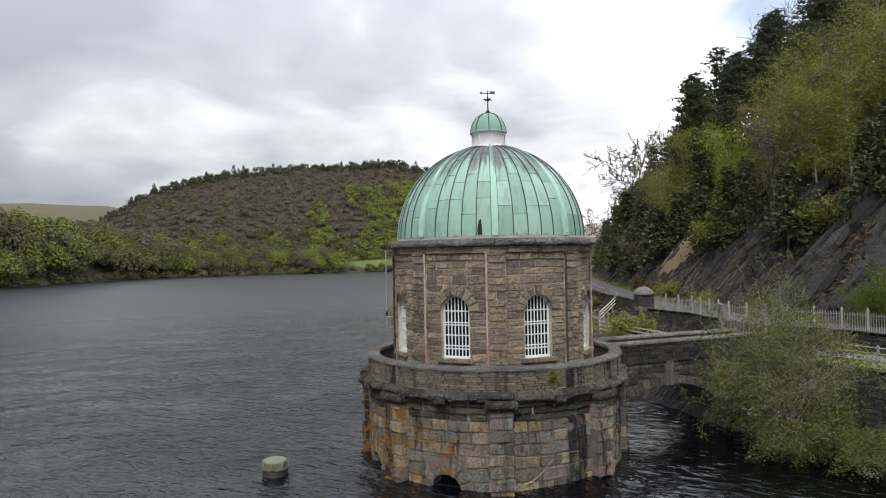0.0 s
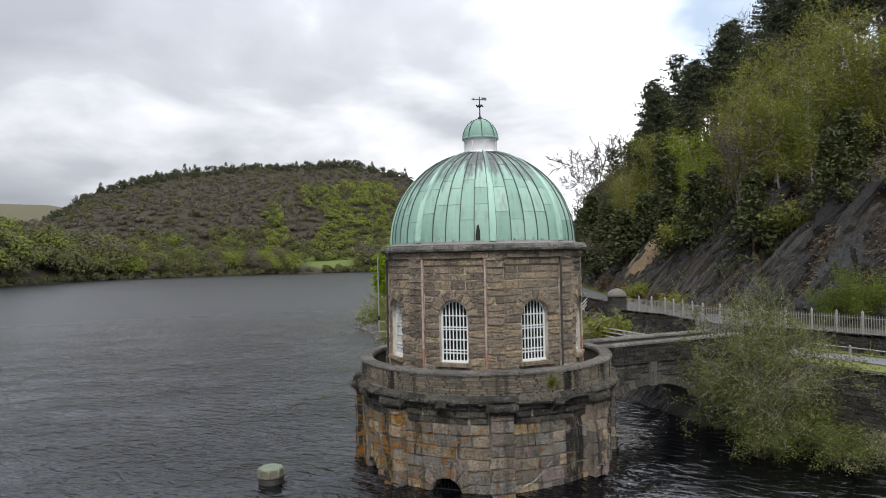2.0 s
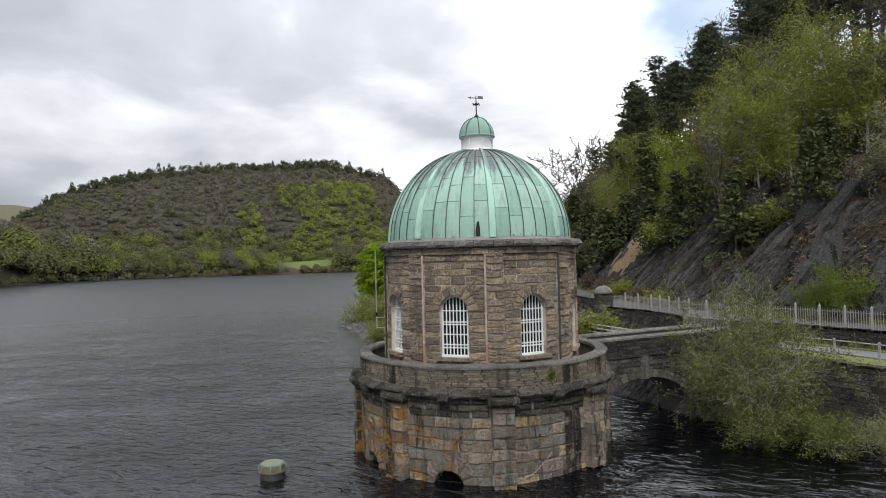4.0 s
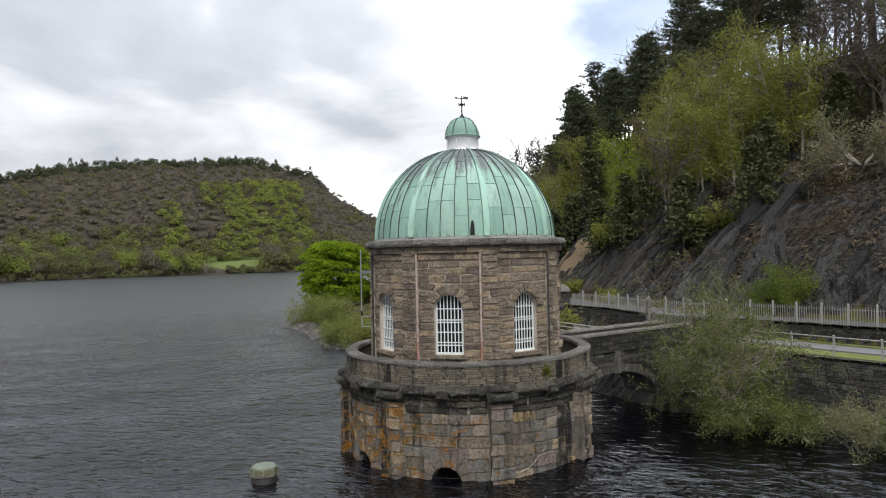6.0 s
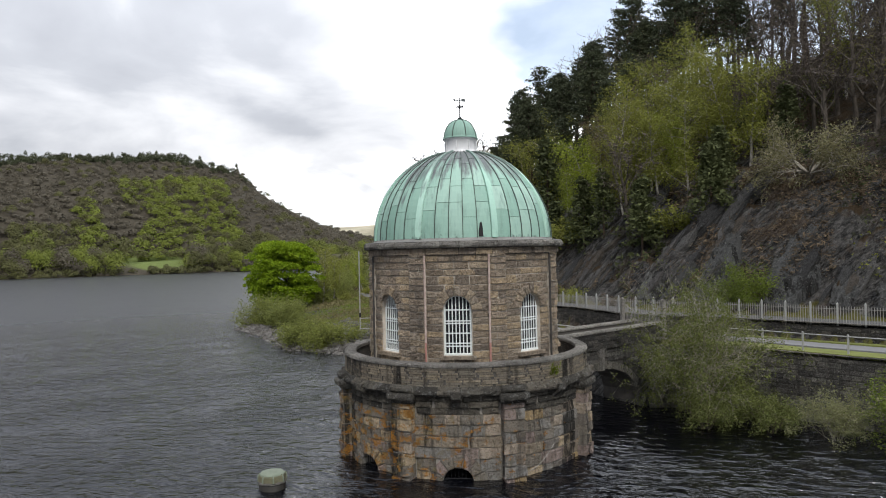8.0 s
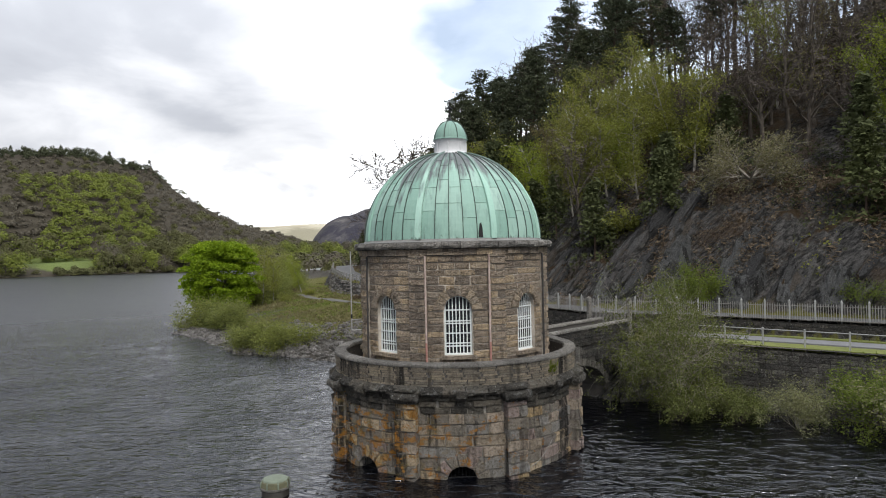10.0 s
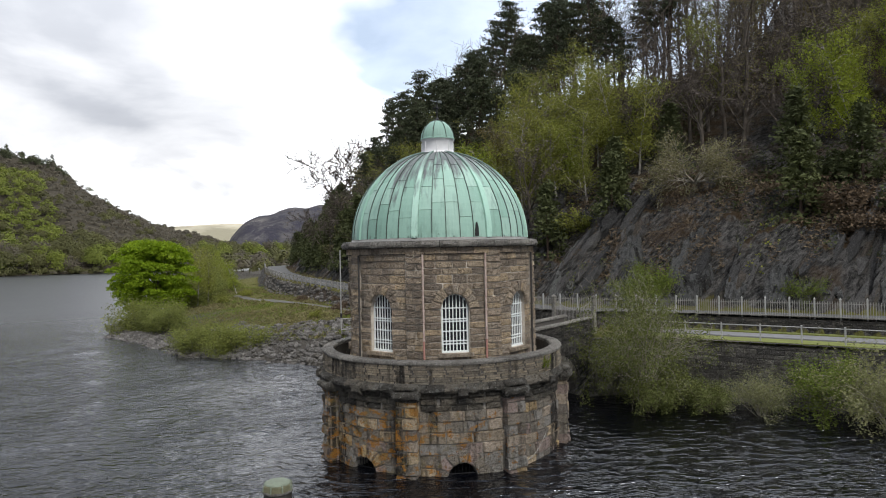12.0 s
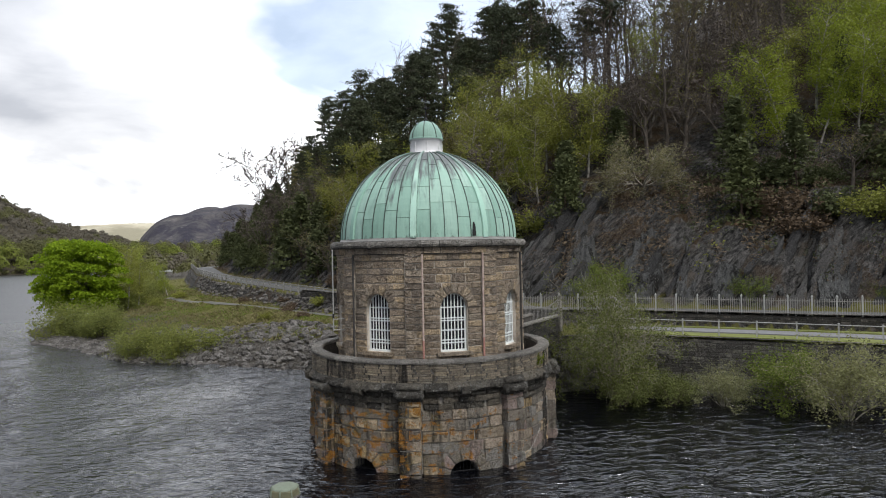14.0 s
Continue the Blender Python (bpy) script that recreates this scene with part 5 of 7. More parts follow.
for k in range(8):
    a = k * math.pi / 4
    place("corner_rib", Soup().tube([(0.535 * math.cos(a), 0.535 * math.sin(a), 0.33), (0.515 * math.cos(a), 0.515 * math.sin(a), 0.52), (0.46 * math.cos(a), 0.46 * math.sin(a), 0.60)], 0.03, 5).mesh("corner_rib", M_POSTCAP), post)

# ---- bridge, walls, roads, fences ----
BAZ = 20.9 * D2R
BDIR, BNRM = Vector((math.cos(BAZ), math.sin(BAZ), 0)), Vector((-math.sin(BAZ), math.cos(BAZ), 0))
BRIDGE_M = Matrix.Translation((AXIS.x, AXIS.y, 0)) @ Matrix.Rotation(BAZ, 4, "Z")


def arch_z(s, s0, s1, spring, crown):
    u = (s - (s0 + s1) / 2) / ((s1 - s0) / 2)
    return spring + (crown - spring) * math.sqrt(max(0.0, 1 - u * u))


ARCH_S, ARCH_C = 0.70, 2.32


def build_bridge():
    """Stone footbridge on one low arch from the tower to the bank. Local x runs out from the tower."""
    br = empty("footbridge", (0, 0, 0), "narrow dark stone footbridge on a low arch joining tower and bank", "bridge")
    s0, s1, end, half = 5.6, 11.9, 13.8, 1.12
    core, rest, pale = Soup(), Soup(), Soup()
    n = 24
    xs = [5.3] + list(np.linspace(s0, s1, n + 1)) + [end]
    bot = [-1.5] + [arch_z(x, s0, s1, ARCH_S, ARCH_C) for x in np.linspace(s0, s1, n + 1)] + [-1.5]
    bot[1], bot[-2] = ARCH_S, ARCH_S
    for side in (-1, 1):
        y = side * (half - 0.04)
        for i in range(len(xs) - 1):
            b0 = bot[i] if i < len(xs) - 2 else -1.5
            b1 = bot[i + 1] if i > 0 else -1.5
            if i == 0:
                b0 = b1 = -1.5
            core.add([(xs[i], y, b0), (xs[i + 1], y, b1), (xs[i + 1], y, 3.55), (xs[i], y, 3.55)], [(0, 1, 2, 3)])
        # parapet walls
        core.box(5.3, end + 1.2, *sorted((side * half - side * 0.03, side * (half - 0.30))), 3.5, 4.30)
    for i in range(1, len(xs) - 2):
        core.add([(xs[i], -half, bot[i]), (xs[i + 1], -half, bot[i + 1]), (xs[i + 1], half, bot[i + 1]), (xs[i], half, bot[i])], [(0, 1, 2, 3)])
    core.add([(s1, -half, -1.5), (s1, half, -1.5), (s1, half, ARCH_S), (s1, -half, ARCH_S)], [(0, 1, 2, 3)])
    core.add([(5.3, -half, 3.56), (end + 1.2, -half, 3.56), (end + 1.2, half, 3.56), (5.3, half, 3.56)], [(0, 1, 2, 3)])
    body = place("bridge_body", core.mesh("bridge_body", M_MORTAR_D), br, m=BRIDGE_M)
    # face stones in courses
    for side in (-1, 1):
        flip = Matrix.Identity(4) if side < 0 else Matrix.Rotation(math.pi, 4, "Z")
        z = -0.2
        k = 0
        while z < 4.28:
            h = 0.24 if z < 3.4 else 0.2
            if 3.35 < z < 3.5:
                z = 3.56
            x = 5.7 - 0.3 * rng.random()
            while x < end + 1.1:
                l = 0.45 + 0.4 * rng.random()
                xm = x + l / 2
                free = z > 3.5 or xm < s0 + 0.2 or xm > s1 + 0.1 or z > arch_z(xm, s0, s1, ARCH_S, ARCH_C) + 0.42
                if free and xm < end + 1.15:
                    v, f = box_geo(l - 0.015, 0.1, min(h, 4.30 - z) - 0.014, 0.03, int(rng.integers(0, 999)))
                    m = BRIDGE_M @ Matrix.Translation((xm, side * (half - 0.0), z)) @ flip
                    (pale if 2.3 < z < 3.3 and xm < s1 + 0.5 else rest).add([m @ Vector(q) for q in v], f)
                x += l
            z, k = z + h, k + 1
        # ring stones
        us = np.linspace(0.04, 0.96, 19)
        for u0, u1 in zip(us[:-1], us[1:]):
            pts = []
            for u, o in ((u0 + 0.004, 0), (u1 - 0.004, 0), (u1 - 0.004, 0.40), (u0 + 0.004, 0.40)):
                t = math.pi * (1 - u)
                cx, rx = (s0 + s1) / 2, (s1 - s0) / 2
                px, pz = cx + (rx + o) * math.cos(t), ARCH_S + (ARCH_C - ARCH_S + o) * math.sin(t)
                pts.append((px, pz))
            ya, yb = side * (half + 0.03), side * (half - 0.2)
            me = Soup().add([(px, ya, pz) for px, pz in pts] + [(px, yb, pz) for px, pz in pts],
                            [(0, 1, 2, 3), (4, 5, 1, 0), (5, 6, 2, 1), (6, 7, 3, 2), (7, 4, 0, 3)]).mesh("ring_stone", M_RING)
            place("ring_stone", me, body)
        ks = Soup().box((s0 + s1) / 2 - 0.20, (s0 + s1) / 2 + 0.20, *sorted((side * (half + 0.12), side * (half - 0.1))), ARCH_C - 0.05, 3.44)
        place("keystone", ks.mesh("keystone", M_COPE), body, "pale projecting keystone")
        # string course and coping
        place("string_course", Soup().box(5.4, end + 0.6, *sorted((side * (half + 0.10), side * (half - 0.1))), 3.42, 3.56).mesh("string_course", M_SOOT), br, m=BRIDGE_M)
        x, cop = 5.55, None
        while x < end + 1.2:
            l = 0.86
            if cop is None:
                cop = Soup().add([(0.005, -0.21, 4.30), (l - 0.005, -0.21, 4.30), (l - 0.005, 0.21, 4.30), (0.005, 0.21, 4.30), (0.005, -0.21, 4.38), (l - 0.005, -0.21, 4.38), (l - 0.005, 0.21, 4.38), (0.005, 0.21, 4.38),
                                  (0.005, -0.1, 4.45), (l - 0.005, -0.1, 4.45), (l - 0.005, 0.1, 4.45), (0.005, 0.1, 4.45)],
                                 [(0, 3, 2, 1), (0, 1, 5, 4), (2, 3, 7, 6), (4, 5, 9, 8), (6, 7, 11, 10), (8, 9, 10, 11), (0, 4, 8, 11, 7, 3), (1, 2, 6, 10, 9, 5)]).mesh("coping", M_COPE)
            place("coping", cop, br, m=BRIDGE_M @ Matrix.Translation((x, side * (half - 0.15), rng.normal() * 0.004)))
            x += l
    st = place("face_stone", rest.mesh("face_stone", M_WALL_J), body)
    st.matrix_basis = BRIDGE_M.inverted()
    st["kind"] = "stuff"
    sp = place("spandrel_stone", pale.mesh("spandrel_stone", M_QUAY_J), body)
    sp.matrix_basis = BRIDGE_M.inverted()
    sp["kind"] = "stuff"
    return br


build_bridge()


def along_line(line, s):
    """Place and heading at a length along a polyline."""
    for (ax, ay), (bx, by) in zip(line[:-1], line[1:]):
        l = math.hypot(bx - ax, by - ay)
        if s <= l:
            t = s / l
            return ax + (bx - ax) * t, ay + (by - ay) * t, math.atan2(by - ay, bx - ax)
        s -= l
    return *line[-1], math.atan2(line[-1][1] - line[-2][1], line[-1][0] - line[-2][0])


def line_len(line):
    return sum(math.dist(a, b) for a, b in zip(line[:-1], line[1:]))


def offset(line, d):
    """A polyline moved to its right by d."""
    out = []
    for i, (x, y) in enumerate(line):
        ax, ay = line[max(i - 1, 0)]
        bx, by = line[min(i + 1, len(line) - 1)]
        l = math.hypot(bx - ax, by - ay)
        out.append((x + (by - ay) / l * d, y - (bx - ax) / l * d))
    return out


def ribbon(line, d0, d1, z, material, name, thick=None):
    a, b = offset(line, d0), offset(line, d1)
    s = Soup()
    zf = z if callable(z) else (lambda x, y: z)
    for i in range(len(line) - 1):
        q = [a[i], a[i + 1], b[i + 1], b[i]]
        v = [(x, y, zf(x, y)) for x, y in q]
        if thick:
            s.add(v + [(x, y, zz - thick) for x, y, zz in v], [(0, 1, 2, 3), (7, 6, 5, 4), (0, 4, 5, 1), (2, 6, 7, 3), (1, 5, 6, 2), (3, 7, 4, 0)])
        else:
            s.add(v, [(0, 1, 2, 3)])
    return s.mesh(name, material)


def dense(line, step=2.0):
    n = max(2, int(line_len(line) / step))
    return [along_line(line, line_len(line) * i / n)[:2] for i in range(n + 1)]


def stone_wall(name, line, z0, z1, face, label, course=0.24, length=0.55, cope=M_COPE, mat=M_WALL_J):
    """A coursed wall along a polyline; face -1 looks to the left of the way, 1 to its right."""
    w = empty(name, (0, 0, 0), label, "wall", kind="structure")
    core = place("wall_core", ribbon(line, -0.2 + face * 0.0, 0.2, z1 - 0.02, M_MORTAR_D, "wall_core", z1 - z0), w)
    rest = Soup()
    total = line_len(line)
    z = z0
    while z < z1 - 0.05:
        h = min(course * (0.85 + 0.3 * rng.random()), z1 - z)
        s = 0.0
        while s < total:
            l = length * (0.6 + 0.8 * rng.random())
            x, y, a = along_line(line, min(s + l / 2, total))
            m = pose(x, y, z, 0, 0, math.degrees(a)) @ Matrix.Translation((0, -0.2, 0)) if face > 0 else pose(x, y, z, 0, 0, math.degrees(a) + 180) @ Matrix.Translation((0, -0.2, 0))
            v, f = box_geo(l - 0.02, 0.08, h - 0.018, 0.045, int(rng.integers(0, 9999)))
            rest.add([m @ Vector(q) for q in v], f)
            s += l
        z += h
    place("wall_stone", rest.mesh("wall_stone", mat), w)["kind"] = "stuff"
    if cope:
        s, k = 0.0, 0
        geo = [mesh_of("coping", *box_geo(0.62, 0.46, 0.15, 0.02, i), cope) for i in range(3)]
        while s < total - 0.3 and k < 140:
            x, y, a = along_line(line, s + 0.32)
            place("coping", geo[k % 3], w, m=pose(x, y, z1 - 0.005, 0, 0, math.degrees(a)) @ Matrix.Translation((0, -0.23, rng.normal() * 0.012)))
            s, k = s + 0.65, k + 1
    return w


QUAY = [(31, -4), (25.2, 9), (22.6, 17.4), (20.6, 22.6), (18.9, 26.3), (17.9, 29.0), (16.2, 30.6), (14.0, 31.5)]
stone_wall("wall_quay", offset(QUAY, 0.2), -0.8, 3.26, -1, "dark grey weathered retaining wall rising from the water", 0.26, 0.6, cope=M_SOOT, mat=M_QUAY_J)
UPWALL = [(36, -4), (30.5, 11), (27.4, 18.5), (26.0, 21.2), (24.0, 26.2), (22.4, 29.2), (20.5, 33.6), (18.3, 36.2), (17.0, 39.3), (16.8, 44.6), (15.3, 48.6)]
stone_wall("wall_road", offset(UPWALL, -0.05), 2.9, 4.36, -1, "low black drystone wall under the fence", 0.2, 0.42, cope=M_SOOT)
stone_wall("wall_bend", offset([(15.25, 50.2), (15.15, 61), (15.6, 68)], -0.3), 3.3, 4.85, -1, "low dark roadside wall beyond the pier", 0.2, 0.42, cope=M_SOOT)

# upper road and lower path
road_line = dense(FENCE[2:19], 2.5)
tagged(new("road", ribbon(road_line, 0.6, 4.2, lambda x, y: 4.30 + 1.8 * float(np.clip((y - 60) / 82, 0, 1)), M_ROAD, "road", 0.3)), "narrow grey asphalt road under the slate cutting", "road", kind="structure")
PATH = offset(QUAY[:6], 2.75) + [(18.6, 33.0)]
tagged(new("path", ribbon(dense(PATH, 1.2), -0.85, 0.85, 3.50, M_PATH, "path", 0.15)), "pale worn tarmac path behind the quay wall", "path", kind="structure")
M_VERGE = mat_plain("short_verge_grass", (0.165, 0.185, 0.048), 0.95, var=0.6, scale=2.5, dark=(0.085, 0.095, 0.03))
for a, c, z in ((-2.35, -0.87, 3.43), (0.87, 1.75, 3.57)):
    tagged(new("verge", ribbon(dense(PATH, 1.2), a, c, z, M_VERGE, "verge", 0.2)), "yellow-green grass strip along the path", "grass", kind="structure")
TRACK = [(13.6, 52), (13.2, 62), (12.8, 75), (11.5, 92), (12.5, 105)]
M_TRACK = mat_plain("stony_track", (0.10, 0.096, 0.082), 0.95, var=0.5, scale=1.5, dark=(0.10, 0.10, 0.06))
tagged(new("track", ribbon(dense(TRACK, 1.5), -0.45, 0.45, lambda x, y: float(bank_height(np.array([x]), np.array([y]))[0]) + 0.06, M_TRACK, "track")), "stony track across the grass bank", "track", kind="structure")


PATH_N = [(16.3, 35.6), (15.6, 40.5), (14.7, 45.0), (13.6, 52)]
tagged(new("path", ribbon(dense(PATH_N, 1.2), -0.8, 0.7, lambda x, y: float(bank_height(np.array([x]), np.array([y]))[0]) + 0.09, M_PATH, "path")), "pale worn tarmac path from the bridge to the grass bank", "path", kind="structure")


def railing(line, z, name="railing"):
    """Single-rail galvanised post railing."""
    r = empty(name, (0, 0, 0), "low weathered steel post-and-rail barrier beside the path", "railing")
    total = line_len(line)
    s = 0.0
    pm = Soup().box(-0.04, 0.04, -0.04, 0.04, 0, 0.92).lathe([(0.05, 0.92), (0.055, 0.95), (0.0, 0.98)], 8).mesh("post", M_GALV)
    pts = []
    while s < total:
        x, y, a = along_line(line, s)
        place("post", pm, r, m=pose(x, y, z, 0, 0, math.degrees(a)))
        pts.append((x, y))
        s += 2.05
    for zz in (0.86,):
        place("rail", Soup().tube([(x, y, z + zz) for x, y in pts], 0.028, 6).mesh("rail", M_GALV), r)


railing(offset(QUAY[:6], 0.75) + [(17.6, 31.2)], 3.42)


def picket_fence():
    """Iron fence of upright bars between stouter posts, a bay at a time."""
    line = UPWALL[:-1] + [(15.4, 48.3)]
    pm = Soup().box(-0.045, 0.045, -0.045, 0.045, -0.05, 1.12).lathe([(0.06, 1.12), (0.065, 1.16), (0.03, 1.20), (0.035, 1.23), (0.0, 1.26)], 8).mesh("post", M_GALV)
    bay_l = 1.30
    n = 10
    proto = None
    total = line_len(line)
    k = int(total / bay_l)
    for i in range(k):
        x, y, a = along_line(line, total * i / k)
        x2, y2, _ = along_line(line, total * (i + 1) / k)
        m = pose(x, y, 4.42, 0, 0, math.degrees(math.atan2(y2 - y, x2 - x)))
        if proto is None:
            proto = empty("fence_bay", (0, 0, 0), "weathered iron picket fence bay on the wall", "fence", "road fence bays")
            place("post", pm, proto)
            for zz in (0.10, 0.87):
                place("rail", Soup().box(0, bay_l, -0.006, 0.006, zz, zz + 0.026).mesh("rail", M_FENCE), proto)
            bar = Soup().tube([(0, 0, 0.03), (0, 0, 0.98), (0, 0, 1.04)], [0.017, 0.017, 0.002], 5).mesh("picket", M_FENCE)
            for j in range(1, n):
                place("picket", bar, proto, m=Matrix.Translation((bay_l * j / n, 0, 0)))
            proto.matrix_basis = m
        else:
            copy_thing(proto, m)


picket_fence()


def gateway():
    """Gate across the landward end of the bridge, with its stout posts, and the domed stone pier further along."""
    g0, g1 = Vector((15.2, 36.2, 3.6)), Vector((16.4, 33.75, 3.6))
    for i, p in enumerate((g0, g1)):
        gp = empty("gate_post", p, "stout grey gatepost with rounded cap", "gatepost", "gateposts")
        place("shaft", Soup().box(-0.11, 0.11, -0.11, 0.11, -0.3, 2.02).mesh("shaft", M_COPE), gp)
        place("cap", Soup().lathe([(0.14, 2.02), (0.16, 2.06), (0.13, 2.13), (0.0, 2.20)], 12).mesh("cap", M_COPE), gp)
    gate = empty("iron_gate", g0 + Vector((0, 0, 0.06)), "weathered iron gate with dipped top rail", "gate")
    d = g1 - g0
    gate.rotation_euler = (0, 0, math.atan2(d.y, d.x))
    L = math.hypot(d.x, d.y) - 0.4
    top = lambda x: 1.72 - 0.55 * math.sin(math.pi * x / L) ** 0.8
    place("top_rail", Soup().tube([(0.2 + L * t, 0, top(L * t)) for t in np.linspace(0, 1, 13)], 0.03, 6).mesh("top_rail", M_FENCE), gate)
    place("bottom_rail", Soup().tube([(0.2, 0, 0.12), (0.2 + L, 0, 0.12)], 0.03, 6).mesh("bottom_rail", M_FENCE), gate)
    for j in range(25):
        x = L * (j + 0.5) / 25
        place("bar", Soup().tube([(0.2 + x, 0, 0.1), (0.2 + x, 0, top(x) + 0.05)], 0.016, 5).mesh("bar", M_FENCE), gate)
    pier = empty("stone_pier", (15.0, 49.4, 3.4), "squat stone gate pier with domed cap beside the road", "pier")
    for k in range(7):
        e = 0.55 * (1 + 0.03 * (k % 2))
        place("stone", Soup().box(-e, e, -e, e, k * 0.3, k * 0.3 + 0.292).mesh("stone", M_QUAY), pier)
    place("cap", Soup().lathe([(0.68, 2.08), (0.74, 2.14), (0.72, 2.24), (0.63, 2.42), (0.44, 2.58), (0.2, 2.68), (0.0, 2.71)], 16).mesh("cap", M_COPE, True), pier)
    # white timber rails by the verge
    for a, b, zz in (((11.3, 48.0), (14.9, 37.0), 3.0), ((12.6, 53.5), (14.8, 56.5), 3.2)):
        r = empty("timber_rail", (0, 0, 0), "weathered white timber rail fence on the grass verge", "fence", "timber rails")
        n = 5
        for i in range(n):
            x, y = a[0] + (b[0] - a[0]) * i / (n - 1), a[1] + (b[1] - a[1]) * i / (n - 1)
            z = float(bank_height(np.array([x]), np.array([y]))[0])
            place("post", Soup().box(-0.05, 0.05, -0.05, 0.05, -0.3, 0.95).mesh("post", M_FENCE), r, m=Matrix.Translation((x, y, z)))
        for h in (0.35, 0.62, 0.88):
            za, zb = (float(bank_height(np.array([q[0]]), np.array([q[1]]))[0]) for q in (a, b))
            place("rail", Soup().tube([(*a, za + h), (*b, zb + h)], 0.045, 4).mesh("rail", M_RAILW), r)
    # roadside barrier on the bend
    bar = empty("road_barrier", (0, 0, 0), "dark post-and-rail barrier along the bend of the road", "railing")
    ln = [(15.3, 58), (16.5, 78.5), (18, 100), (22, 120), (31, 150)]
    pts = []
    for i in range(46):
        x, y, a = along_line(ln, line_len(ln) * i / 45)
        z = 4.25 + 1.8 * float(np.clip((y - 60) / 82, 0, 1))
        place("post", Soup().box(-0.06, 0.06, -0.06, 0.06, -0.3, 0.95).mesh("post", M_FENCE), bar, m=Matrix.Translation((x, y, z)))
        pts.append((x, y, z))
    for h in (0.5, 0.88):
        place("rail", Soup().tube([(x, y, z + h) for x, y, z in pts], 0.05, 4).mesh("rail", M_FENCE), bar)


gateway()


def rock_geo(seed):
    """An angular boulder of about unit size."""
    rs = np.random.default_rng(seed)
    bm = bmesh.new()
    bmesh.ops.create_icosphere(bm, subdivisions=1, radius=0.5)
    sx = np.array([1.0 + 0.5 * rs.random(), 0.7 + 0.4 * rs.random(), 0.45 + 0.3 * rs.random()])
    for v in bm.verts:
        k = 0.75 + 0.5 * rs.random()
        v.co = Vector(v.co[i] * sx[i] * k for i in range(3))
    me = bpy.data.meshes.new("boulder")
    bm.to_mesh(me)
    bm.free()
    return me


def rock_shore():
    beach = empty("rock_beach", (0, 0, 0), "grey slate boulders tumbled along the lake shore", "rocks", kind="structure")
    protos = [rock_geo(i) for i in range(8)]
    for me in protos:
        me.materials.append(M_ROCK)
    geo = [([tuple(v.co) for v in me.vertices], [tuple(p.vertices) for p in me.polygons]) for me in protos]
    rest = Soup()
    n = 0
    sh = SHORE[11:18]
    total = line_len(sh)
    for i in range(5200):
        s = total * rng.random()
        x, y, a = along_line(sh, s)
        wide = 9.0 if y < 72 else 3.0
        d = -0.8 + wide * rng.random() ** 1.2
        x, y = x + math.sin(a) * d, y - math.cos(a) * d
        z = float(bank_height(np.array([x]), np.array([y]))[0])
        if z < -0.5 or z > 2.7 or y < 45:
            continue
        size = 0.20 + 0.66 * rng.random() ** 2.8
        m = pose(x, y, z + size * 0.08, rng.normal() * 15, rng.normal() * 15, 360 * rng.random()) @ Matrix.Scale(size, 4)
        k = int(rng.integers(0, 8))
        if 44 < y < 72 and size > 0.4 and n < 290:
            n += 1
            place("boulder", protos[k], beach, m=m)
        else:
            rest.add([m @ Vector(v) for v in geo[k][0]], geo[k][1])
    # rubble wall under the road
    for i in range(330):
        y = 52 + 60 * rng.random()
        fx = np.interp(y, [48.6, 61, 78.5, 100, 120], [15.4, 15.2, 16.5, 18, 22])
        x = fx - 0.3 - 1.3 * rng.random()
        z = float(bank_height(np.array([x]), np.array([y]))[0])
        size = 0.25 + 0.4 * rng.random()
        m = pose(x, y, z + 0.1, rng.normal() * 15, rng.normal() * 15, 360 * rng.random()) @ Matrix.Scale(size, 4)
        k = int(rng.integers(0, 8))
        rest.add([m @ Vector(v) for v in geo[k][0]], geo[k][1])
    place("shingle", rest.mesh("shingle", M_ROCK_J), beach)["kind"] = "stuff"


rock_shore()


def slab_geo(seed):
    """A tilted slate slab with broken edges, about 1 x 0.45 x 0.2."""
    rs = np.random.default_rng(seed)
    n = 6
    ring = [(0.5 * math.cos(t) * (0.75 + 0.5 * rs.random()), 0.24 * math.sin(t) * (0.75 + 0.5 * rs.random())) for t in np.linspace(0, 2 * math.pi, n, endpoint=False)]
    vs = [(x, y, -0.12) for x, y in ring] + [(x * 0.97, y * 0.97, 0.06 + 0.05 * rs.random()) for x, y in ring] + [(x * 0.55, y * 0.6, 0.09 + 0.05 * rs.random()) for x, y in ring]
    fs = [(i, (i + 1) % n, n + (i + 1) % n, n + i) for i in range(n)] + [(n + i, n + (i + 1) % n, 2 * n + (i + 1) % n, 2 * n + i) for i in range(n)] + [tuple(2 * n + i for i in range(n))]
    return vs, fs


